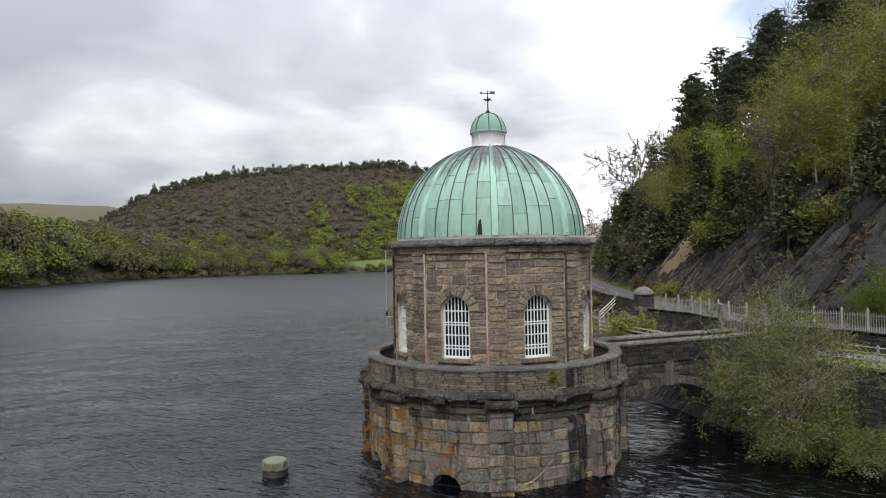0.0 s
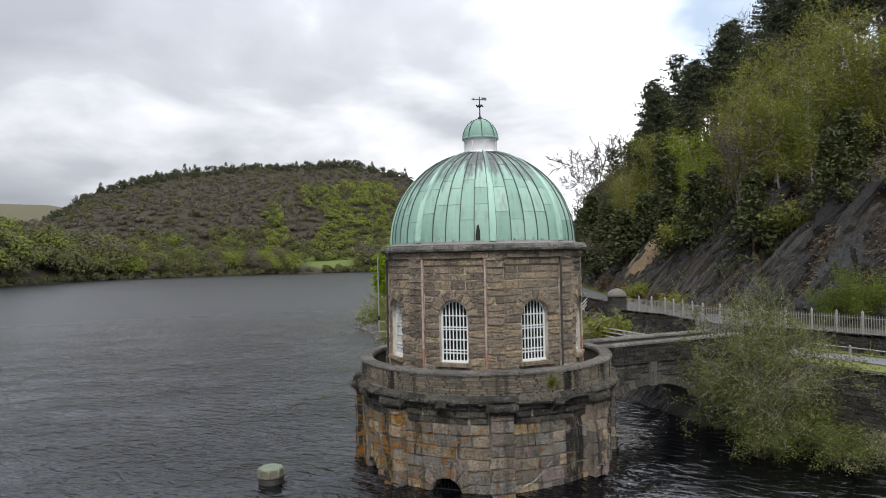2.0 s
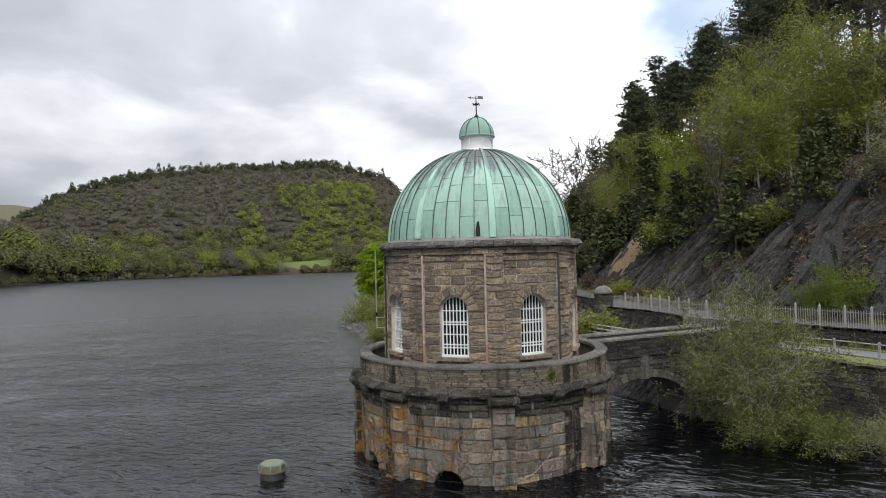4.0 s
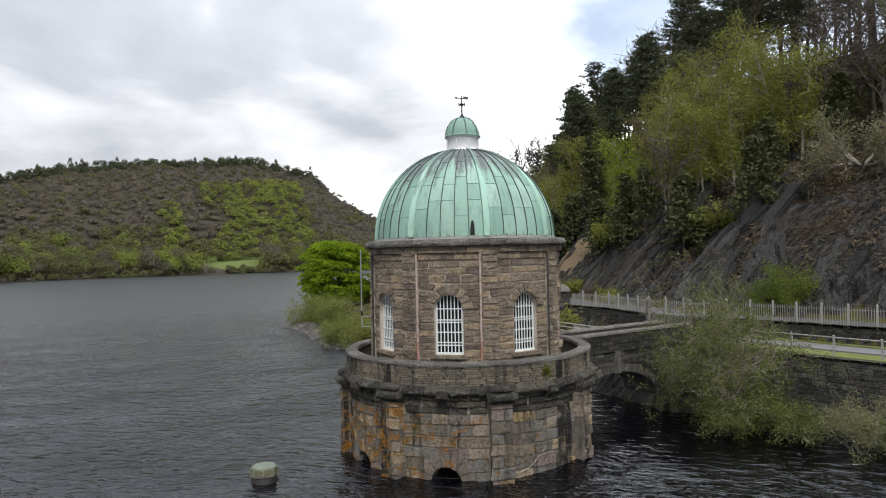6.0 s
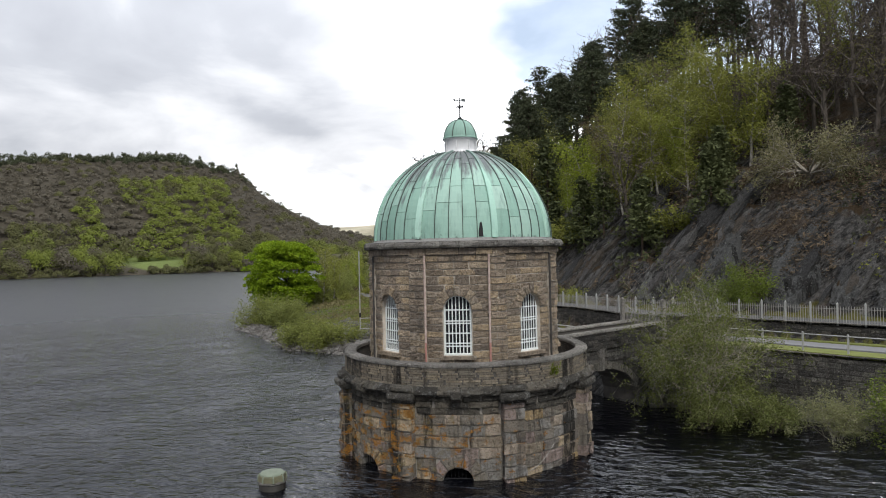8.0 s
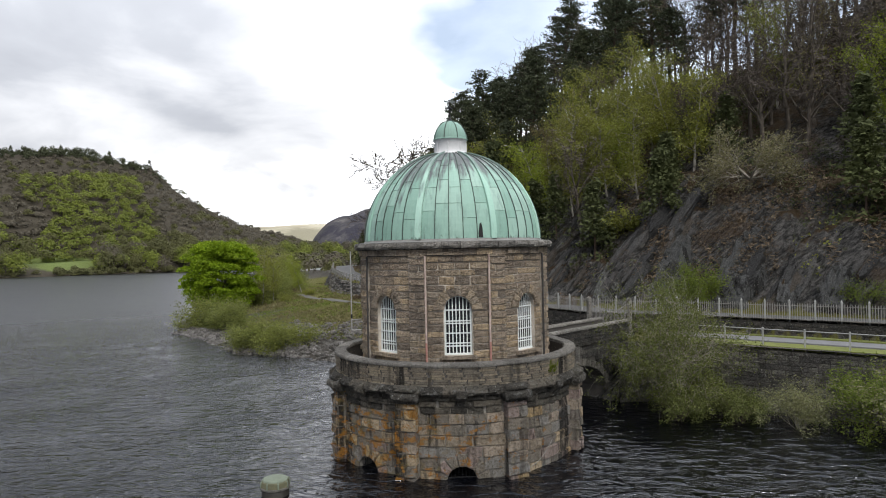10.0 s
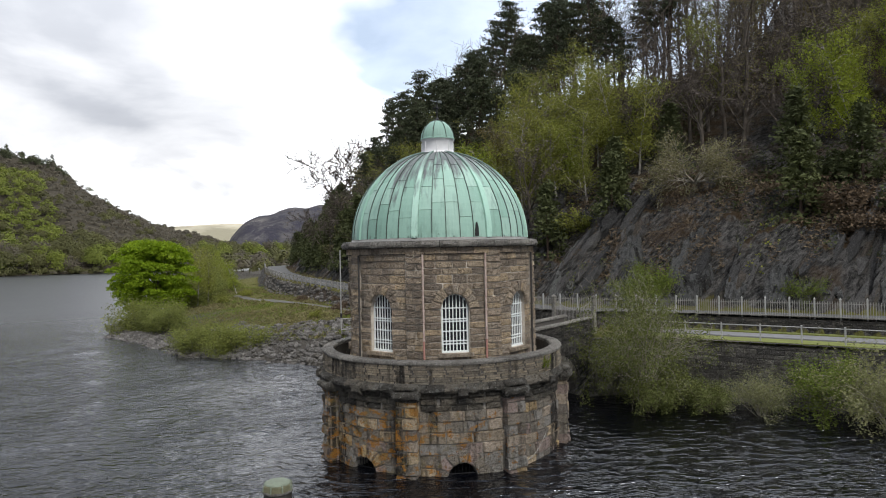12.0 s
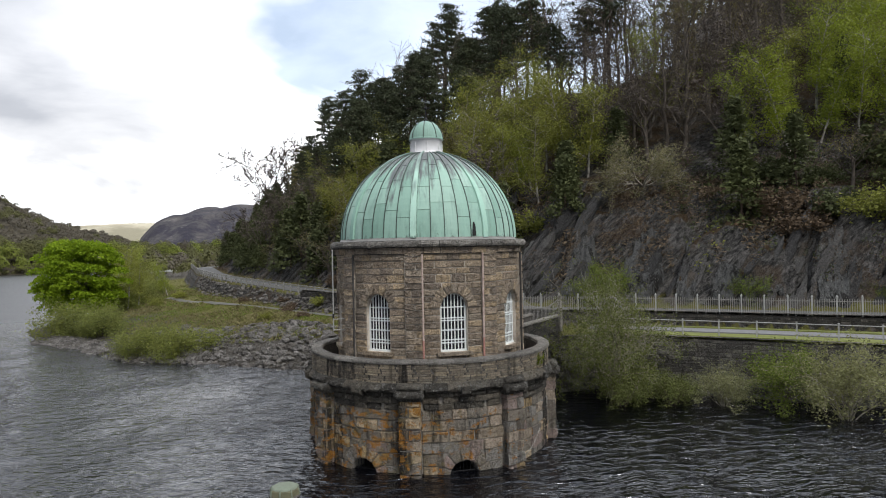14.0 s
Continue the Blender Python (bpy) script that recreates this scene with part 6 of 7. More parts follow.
def slate_cutting():
    cut = empty("slate_cutting", (0, 0, 0), "dark dipping slate slabs of the road cutting", "cliff", kind="structure")
    meshes = [mesh_of("slab", *slab_geo(i), M_SLATE) for i in range(8)]
    n = 0
    while n < 280:
        s = 20 + 110 * rng.random()
        x, y, a = along_line(FENCE, s + 60)
        d = 5.4 + 7.8 * rng.random()
        x, y = x + math.sin(a) * d, y - math.cos(a) * d
        z = ground_z(x, y)
        # dip: the long side runs up and to the south
        out = Vector((-math.sin(a), math.cos(a), 0.75)).normalized()
        run = Vector((-math.cos(a) * 0.50 + math.sin(a) * 0.45, -math.sin(a) * 0.50 - math.cos(a) * 0.45, 1.35))
        run = (run - out * run.dot(out) + Vector(rng.normal(size=3) * 0.08)).normalized()
        side = out.cross(run).normalized()
        m = Matrix((run, side, run.cross(side))).transposed().to_4x4()
        size = 0.8 + 1.9 * rng.random() ** 1.6
        m = Matrix.Translation((x, y, z - 0.05)) @ m @ Matrix.Diagonal((size * (1.3 + 1.5 * rng.random()), size * (0.5 + 0.5 * rng.random()), size * 1.1, 1))
        place("slab", meshes[n % 8], cut, m=m)
        n += 1
    # the smaller beds between them
    rest = Soup()
    geo = [slab_geo(i + 40) for i in range(12)]
    for i in range(2600):
        s = 8 + 122 * rng.random()
        x, y, a = along_line(FENCE, s + 60)
        d = 5.2 + 9.0 * rng.random()
        x, y = x + math.sin(a) * d, y - math.cos(a) * d
        if float(vnoise(np.array([x]), np.array([y]), 5, 41)[0]) < -0.25:
            continue
        out = Vector((-math.sin(a), math.cos(a), 0.75)).normalized()
        run = Vector((-math.cos(a) * 0.50 + math.sin(a) * 0.45, -math.sin(a) * 0.50 - math.cos(a) * 0.45, 1.35))
        run = (run - out * run.dot(out) + Vector(rng.normal(size=3) * 0.10)).normalized()
        side = out.cross(run).normalized()
        size = 0.3 + 1.9 * rng.random() ** 2.4
        sink = 0.12 * rng.random()
        m = Matrix.Translation((x, y, ground_z(x, y) - sink)) @ Matrix((run, side, run.cross(side))).transposed().to_4x4() @ Matrix.Diagonal((size * (1 + 1.2 * rng.random()), size * (0.35 + 0.6 * rng.random()), size * 0.8, 1))
        v, f = geo[i % 12]
        rest.add([m @ Vector(q) for q in v], f)
    place("slate_rubble", rest.mesh("slate_rubble", M_SLATE_J), cut)["kind"] = "stuff"
    # broad bare beds that stand out between darker gullies
    for i, (y0, y1, wide, d0, d1) in enumerate(((34.4, 36.2, 2.3, 0.0, 6.6), (31.2, 33.0, 1.3, 0.3, 6.2), (28.6, 29.6, 1.7, 0.0, 3.2), (26.0, 27.9, 1.5, 0.6, 6.4), (22.4, 24.4, 2.0, 0.0, 6.0), (38.6, 40.2, 1.6, 0.4, 5.6), (43.4, 45.2, 2.2, 0.2, 5.4), (18.5, 20.2, 1.6, 0.2, 6.2))):
        place("bed", bed_mesh(60 + i, y0, y1, wide, d0, d1), cut)
    # rusty plates leaning over the cutting
    for i in range(5):
        me = mesh_of("plate", *slab_geo(80 + i), M_RUSTROCK)
        y = 32.6 - 0.75 * i
        x = foot_x(y) + 6.3 + 0.22 * i
        run = Vector((0.55, -0.62, 0.56)).normalized()
        side = Vector((-0.6, 0.1, 0.8)).cross(run).normalized()
        m = Matrix((run, side, run.cross(side))).transposed().to_4x4()
        place("plate", me, cut, m=Matrix.Translation((x, y, ground_z(x, y) + 0.12)) @ m @ Matrix.Diagonal((2.7 - 0.2 * i, 0.85, 1.2, 1)))


def foot_x(y):
    """Where the slope begins to rise beside the road, at a given y."""
    for k in range(400):
        x = 18 + k * 0.1
        df, al = to_line(np.array([x]), np.array([y]), FENCE)
        if df[0] > 5.0:
            return x
    return 58.0


def bed_mesh(seed, y0, y1, wide, d0, d1):
    """A bare dipping bed of slate: flat stepped face, broken edges, sides running back into the slope."""
    rs = np.random.default_rng(seed)
    a = np.array([foot_x(y0) + d0, y0])
    b = np.array([foot_x(y1) + d1, y1])
    def mean_z(p):
        return float(np.mean(bank_height(p[0] + np.array([0, 0.5, -0.5, 0, 0]), p[1] + np.array([0, 0, 0, 0.7, -0.7]))))
    za, zb = mean_z(a) + 0.10, mean_z(b) + 0.25
    run = Vector((b[0] - a[0], b[1] - a[1], zb - za))
    out = Vector((-0.72, -0.10, 0.68))
    out = (out - run.normalized() * out.dot(run.normalized())).normalized()
    side = out.cross(run).normalized()
    nu, nv = 70, 25
    U, V = np.meshgrid(np.linspace(0, 1, nu), np.linspace(-1, 1, nv), indexing="ij")
    p, q = U * run.length, V * wide / 2
    edge = 1 + 0.22 * vnoise(p, np.full_like(p, seed * 9.1), 1.3, seed) + 0.10 * vnoise(p, np.sign(V) * 30.0, 0.4, seed + 1)
    taper = 0.75 + 0.35 * np.sin(np.pi * np.clip(U + 0.12, 0, 1))
    q = q * edge * taper
    step = np.floor((q + 0.16 * vnoise(p, q, 1.1, seed + 2)) / (wide * 0.27)) * 0.19
    lift = step + 0.10 * vnoise(p, q * 3, 0.5, seed + 3) + 0.07 * vnoise(p * 0.4, q, 0.13, seed + 5) + 0.14 * vnoise(p, q, 2.2, seed + 4) + 0.30
    back = smooth((np.abs(V) - 0.86) / 0.14) + smooth((U - 0.95) / 0.05) + smooth((0.04 - U) / 0.04)
    lift = lift - 1.7 * np.clip(back, 0, 1)
    P = np.array((a[0], a[1], za))[None, None] + U[..., None] * np.array(run) + q[..., None] * np.array(side) + lift[..., None] * np.array(out)
    idx = np.arange(nu * nv).reshape(nu, nv)
    fs = np.stack([idx[:-1, :-1].ravel(), idx[1:, :-1].ravel(), idx[1:, 1:].ravel(), idx[:-1, 1:].ravel()], 1)
    return mesh_of("bed", [tuple(v) for v in P.reshape(-1, 3)], [tuple(int(k) for k in f) for f in fs], M_BED)


def ground_z(x, y):
    return float(bank_height(np.array([x]), np.array([y]))[0])


slate_cutting()

# ---- trees ----
class Tree:
    """Grows limbs as tubes and remembers the tips and the way of every twig."""

    def __init__(self, seed):
        self.rs = np.random.default_rng(seed)
        self.s = Soup()
        self.tips = []

    def limb(self, p, d, length, r, depth, spread, lift, kids=3, bend=0.18, minr=0.006, sides=6):
        rs = self.rs
        pts, rad = [p.copy()], [r]
        n = 4 if depth > 1 else 3
        dd = d.copy()
        for i in range(n):
            dd = (dd + Vector(rs.normal(size=3) * bend) + Vector((0, 0, lift * 0.25))).normalized()
            p = p + dd * (length / n)
            pts.append(p.copy())
            rad.append(max(minr, r * (1 - 0.75 * (i + 1) / n)))
        self.s.tube(pts, rad, max(3, sides), cap=False)
        if depth <= 1:
            self.tips += pts[1:]
        if depth <= 0:
            return
        for k in range(kids):
            t = 0.3 + 0.7 * (k + rs.random() * 0.8) / kids
            j = min(n - 1, int(t * n))
            q = pts[j].lerp(pts[j + 1], t * n - j) if t < 1 else pts[-1]
            side = Vector(rs.normal(size=3))
            side = (side - dd * side.dot(dd)).normalized()
            nd = (dd * (1 - spread) + side * spread + Vector((0, 0, lift * 0.3))).normalized()
            self.limb(q, nd, length * (0.50 + 0.25 * rs.random()), max(minr, rad[j] * 0.6), depth - 1, spread, lift, kids, bend, minr, sides - 1)


def leaves(rs, centres, per, spread, size, flat=0.0, droop=0.0, aspect=1.6):
    """Small leaf-clump quads round the given points."""
    c = np.repeat(np.asarray(centres, float), per, 0)
    n = len(c)
    off = rs.normal(size=(n, 3)) * spread
    off[:, 2] *= 1 - flat
    off[:, 2] -= droop * np.abs(rs.normal(size=n)) * spread
    c = c + off
    u = rs.normal(size=(n, 3))
    u[:, 2] = u[:, 2] * 0.5 - droop
    u /= np.linalg.norm(u, axis=1)[:, None]
    w = np.cross(u, rs.normal(size=(n, 3)))
    w /= np.linalg.norm(w, axis=1)[:, None] + 1e-9
    s = size * (0.6 + 0.8 * rs.random(n))[:, None]
    u, w = u * s * aspect * 0.62, w * s * 0.62
    return np.stack([c - u * 0.6 - w * 0.75, c - u * 0.45 + w * 0.75, c + u], 1).reshape(-1, 3)


def tree_thing(name, trunk, bark, crown, leaf, label, category="tree", group=""):
    t = new(name)
    t.location = (0, 0, -400)
    tagged(t, label, category, group)
    place("trunk", trunk.mesh("trunk", bark, True), t)
    if crown is not None and len(crown):
        place("crown", quads_mesh("crown", crown, 3, leaf), t)
    return t


def tip_array(t, limit, rs):
    a = np.array([tuple(p) for p in t.tips])
    if len(a) > limit:
        a = a[rs.choice(len(a), limit, replace=False)]
    return a


def birch(seed, leaf=LF_BIRCH, bark=M_BIRCH, label="slender birch in yellow-green spring leaf on the slope", h=11.0):
    t = Tree(seed)
    rs = t.rs
    p, d = Vector((0, 0, -0.5)), Vector((rs.normal() * 0.06, rs.normal() * 0.06, 1))
    pts, rad = [p.copy()], [0.15]
    for i in range(9):
        d = (d + Vector((rs.normal() * 0.06, rs.normal() * 0.06, 0.05))).normalized()
        p = p + d * h / 9
        pts.append(p.copy())
        rad.append(0.15 * (1 - 0.9 * (i + 1) / 9))
    t.s.tube(pts, rad, 7, False)
    for i in range(22):
        k = 0.22 + 0.76 * i / 22
        j = min(8, int(k * 9))
        q = pts[j].lerp(pts[j + 1], k * 9 - j)
        a = i * 2.4 + rs.random()
        ln = h * 0.33 * math.sin(math.pi * (0.15 + 0.8 * (1 - abs(k - 0.45) * 1.1))) * (0.7 + 0.5 * rs.random()) * (1.15 - k * 0.55)
        t.limb(q, Vector((math.cos(a), math.sin(a), 0.75)).normalized(), ln, 0.045, 1, 0.5, -0.05, 2, 0.2, 0.008, 3)
    tips = tip_array(t, 330, rs)
    return tree_thing("birch_tree", t.s, bark, leaves(rs, tips, 28, 0.42, 0.115, 0.0, 0.5), leaf, label, group="hillside birches")


def pine(seed, h=15.0):
    t = Tree(seed)
    rs = t.rs
    lean = Vector((rs.normal() * 0.04, rs.normal() * 0.04, 1)).normalized()
    pts = [lean * (h * k / 8 - 0.5) + Vector((rs.normal() * 0.1, rs.normal() * 0.1, 0)) for k in range(9)]
    t.s.tube(pts, [0.22 * (1 - 0.8 * k / 8) for k in range(9)], 7, False)
    clumps = []
    for i in range(32):
        k = 0.44 + 0.56 * i / 32
        j = min(7, int(k * 8))
        q = pts[j].lerp(pts[j + 1], k * 8 - j)
        a = i * 2.4 + rs.random() * 1.2
        ln = (1.0 - (k - 0.44) / 0.60) ** 0.8 * 3.1 * (0.5 + 0.7 * rs.random()) + 0.25
        d = Vector((math.cos(a), math.sin(a), 0.12 + 0.4 * (k - 0.4))).normalized()
        t.s.tube([q, q + d * ln * 0.6, q + d * ln + Vector((0, 0, 0.15))], [0.05, 0.035, 0.015], 4, False)
        for m in range(4):
            clumps.append(tuple(q + d * ln * (0.4 + 0.2 * m) + Vector((rs.normal() * 0.3, rs.normal() * 0.3, 0.08))))
    cr = leaves(rs, clumps, 28, 0.34, 0.19, 0.68, -0.2)
    return tree_thing("pine_tree", t.s, M_PINEBARK, cr, LF_PINE, "tall dark Scots pine on the ridge", group="ridge pines")


def ridge_tree(seed, h):
    """A tall forest-grown tree: a long clean stem that forks high, all in bare twigs."""
    t = Tree(seed)
    rs = t.rs
    pts = [Vector((0.0, 0.0, -0.5))]
    for i in range(6):
        pts.append(pts[-1] + Vector((rs.normal() * 0.22, rs.normal() * 0.22, h * 0.62 / 6)))
    t.s.tube(pts, [0.24, 0.21, 0.19, 0.17, 0.15, 0.13, 0.10], 7, False)
    for i in range(11):
        q = pts[2].lerp(pts[6], i / 10) if i < 5 else pts[4].lerp(pts[6], (i - 5) / 5)
        a = i * 2.4 + rs.random()
        t.limb(q, Vector((math.cos(a) * 0.55, math.sin(a) * 0.55, 0.8)).normalized(), h * 0.26 * (0.7 + 0.5 * rs.random()), 0.085, 2, 0.5, 0.15, 3, 0.2, 0.022, 3)
    return tree_thing("bare_tree", t.s, M_TWIG, leaves(rs, tip_array(t, 260, rs), 2, 0.2, 0.10), LF_BUFF, "tall bare tree with a long stem on the ridge", group="bare ridge trees")


def bare(seed, h=11.0, leaf=None, label="bare grey-twigged tree not yet in leaf", n_leaf=1, spread=0.55, depth=3, minr=0.012):
    t = Tree(seed)
    rs = t.rs
    base = Vector((0, 0, -0.5))
    top = base + Vector((rs.normal() * 0.4, rs.normal() * 0.4, h * 0.42))
    t.s.tube([base, base.lerp(top, 0.5) + Vector((rs.normal() * 0.1, 0, 0)), top], [0.20, 0.16, 0.12], 7, False)
    for i in range(7):
        a = i * 2.4 + rs.random()
        q = base.lerp(top, 0.5 + 0.5 * i / 7)
        t.limb(q, Vector((math.cos(a) * 0.7, math.sin(a) * 0.7, 0.85)).normalized(), h * 0.34 * (0.8 + 0.4 * rs.random()), 0.09, depth - 1, spread, 0.25, 3, 0.16, minr, 3)
    cr = leaves(rs, tip_array(t, 500, rs), n_leaf, 0.13, 0.085, 0.0, -0.3, 4.5) if leaf is LF_HAZE else (leaves(rs, tip_array(t, 500, rs), n_leaf, 0.15, 0.10) if leaf else None)
    return tree_thing("bare_tree", t.s, M_TWIG, cr, leaf, label, group="bare hillside trees")


def spreading_oak(seed):
    t = Tree(seed)
    rs = t.rs
    base = Vector((0, 0, -0.5))
    top = Vector((0.2, -0.1, 1.2))
    t.s.tube([base, top], [0.26, 0.2], 7, False)
    for i in range(11):
        a = i * 2.4
        t.limb(top, Vector((math.cos(a), math.sin(a), 0.55)).normalized(), 2.9 * (0.8 + 0.4 * rs.random()), 0.10, 2, 0.5, 0.12, 5, 0.2, 0.010, 4)
    cr = leaves(rs, tip_array(t, 900, rs), 9, 0.17, 0.10)
    return tree_thing("oak_tree", t.s, M_PALESTEM, cr, LF_OAK, "low spreading oak in pale buff bud above the rocks")


def spruce(seed, h=6.0):
    t = Tree(seed)
    rs = t.rs
    t.s.tube([(0, 0, -0.4), (0, 0, h * 0.6), (0, 0, h)], [0.12, 0.07, 0.02], 6, False)
    pts = []
    for i in range(130):
        k = rs.random() ** 0.8
        z = h * (0.04 + 0.96 * k)
        r = (1 - k) * h * 0.34 * (0.55 + 0.55 * rs.random()) + 0.1
        a = rs.random() * 6.283
        for u in (0.5, 0.8, 1.0):
            pts.append((r * u * math.cos(a), r * u * math.sin(a), z - 0.25 * u * u))
    cr = leaves(rs, pts, 5, 0.24, 0.215, 0.5, 0.15)
    return tree_thing("spruce_tree", t.s, M_PINEBARK, cr, LF_SPRUCE, "small dark spruce among the hillside scrub", group="hillside spruces")


def shrub(seed, leaf, label, name="shrub", h=3.0, w=2.2, stems=9, per=7, size=0.12, spread=0.26, limit=900, depth=2, bark=M_TWIG):
    t = Tree(seed)
    rs = t.rs
    for i in range(stems):
        a = i * 2.4 + rs.random()
        k = 0.25 + 0.75 * math.sqrt(rs.random())
        d = Vector((math.cos(a) * w / h * k, math.sin(a) * w / h * k, 1)).normalized()
        t.limb(Vector((math.cos(a) * 0.15, math.sin(a) * 0.15, -0.3)), d, h * 0.75 * (0.7 + 0.45 * rs.random()), 0.045, depth, 0.55, 0.05, 4, 0.18, 0.006, 4)
    tips = np.array([tuple(p) for p in t.tips])
    if len(tips) > limit:
        tips = tips[rs.choice(len(tips), limit, replace=False)]
    return tree_thing(name, t.s, bark, leaves(rs, tips, per, spread, size, 0, 0.1), leaf, label, "shrub")


def sycamore(seed):
    t = Tree(seed)
    rs = t.rs
    t.s.tube([(0, 0, -0.8), (0.1, 0, 1.2), (0, 0.1, 2.8)], [0.42, 0.34, 0.26], 8, False)
    for i in range(14):
        a = i * 2.4
        t.limb(Vector((0, 0, 1.2 + 1.8 * i / 14)), Vector((math.cos(a), math.sin(a), 0.35 + 0.09 * i)).normalized(), 3.6, 0.13, 1, 0.5, 0.1, 4, 0.18, 0.02, 5)
    lumps = []
    for i in range(165):
        v = rs.normal(size=3)
        v /= np.linalg.norm(v)
        if v[2] < -0.75:
            continue
        k = (0.86 + 0.18 * rs.random()) if i % 4 else 0.55
        lumps.append((v[0] * 4.5 * k, v[1] * 4.5 * k, 5.6 + v[2] * 5.0 * k))
    q = []
    for lx, ly, lz in lumps:
        rad = 0.75 + 0.5 * rs.random()
        v = rs.normal(size=(240, 3))
        v /= np.linalg.norm(v, axis=1)[:, None]
        v[:, 2] = np.abs(v[:, 2]) * 0.9 - 0.25
        q.append(v * rad * np.array([1.2, 1.2, 0.75]) + np.array([lx, ly, lz]))
    cr = leaves(rs, np.concatenate(q), 1, 0.12, 0.23, 0.2, 0.25, 1.2)
    return tree_thing("sycamore_tree", t.s, M_BARK, cr, LF_SYC, "broad sycamore in vivid green leaf on the shore")


def ground_at(x, y):
    return float(bank_height(np.array([x]), np.array([y]))[0])


def plant(proto, x, y, scale=1.0, sink=0.0, z=None, rot=None, tall=1.0):
    """Put a copy of a tree on the ground; the first use moves the tree itself."""
    z = ground_at(x, y) if z is None else z
    m = pose(x, y, z - sink, 0, 0, 360 * rng.random() if rot is None else rot) @ Matrix.Diagonal((scale, scale, scale * tall, 1))
    if proto.location.z < -300:
        proto.matrix_basis = m
        return proto
    sc = proto.scale.copy()
    return copy_thing(proto, m @ Matrix.Diagonal((1 / sc.x, 1 / sc.y, 1 / sc.z, 1)))


BIRCHES = [birch(11), birch(12, h=12), birch(13, LF_LIME, label="young birch in bright fresh green leaf", h=10), birch(14, h=9.5)]
FRESH = [BIRCHES[2], birch(15, LF_LIME, label="tall birch in bright fresh green leaf", h=12)]
BUDDING = [birch(16, LF_BUD, label="birch in brown-green bud", h=11), BIRCHES[0]]
RIDGE = [ridge_tree(35, 15.0), ridge_tree(36, 17.0), ridge_tree(37, 13.5)]
PINES = [pine(21), pine(22, 16.5), pine(23, 13.5)]
BARES = [bare(31, 11.0, LF_HAZE, n_leaf=4), bare(32, 12.5, LF_HAZE, n_leaf=4), bare(33, 9.5, LF_BUFF, "thin bare tree with first pale buds", 2)]
SPRUCES = [spruce(41), spruce(42, 5.0), spruce(43, 7.0)]
SCRUB = [shrub(51, LF_BROWN, "brown winter scrub on the slope", h=2.2, w=2.4, limit=220, per=10, size=0.15, stems=14, depth=1), shrub(52, LF_BIRCH, "yellow-green scrub on the slope", h=2.8, w=2.2, limit=220, per=11, size=0.15, stems=14, depth=1)]
SCRUB.append(shrub(53, LF_SPRUCE, "dark green bramble and ivy on the slope", h=2.2, w=2.4, limit=220, per=11, size=0.16, stems=14, depth=1))


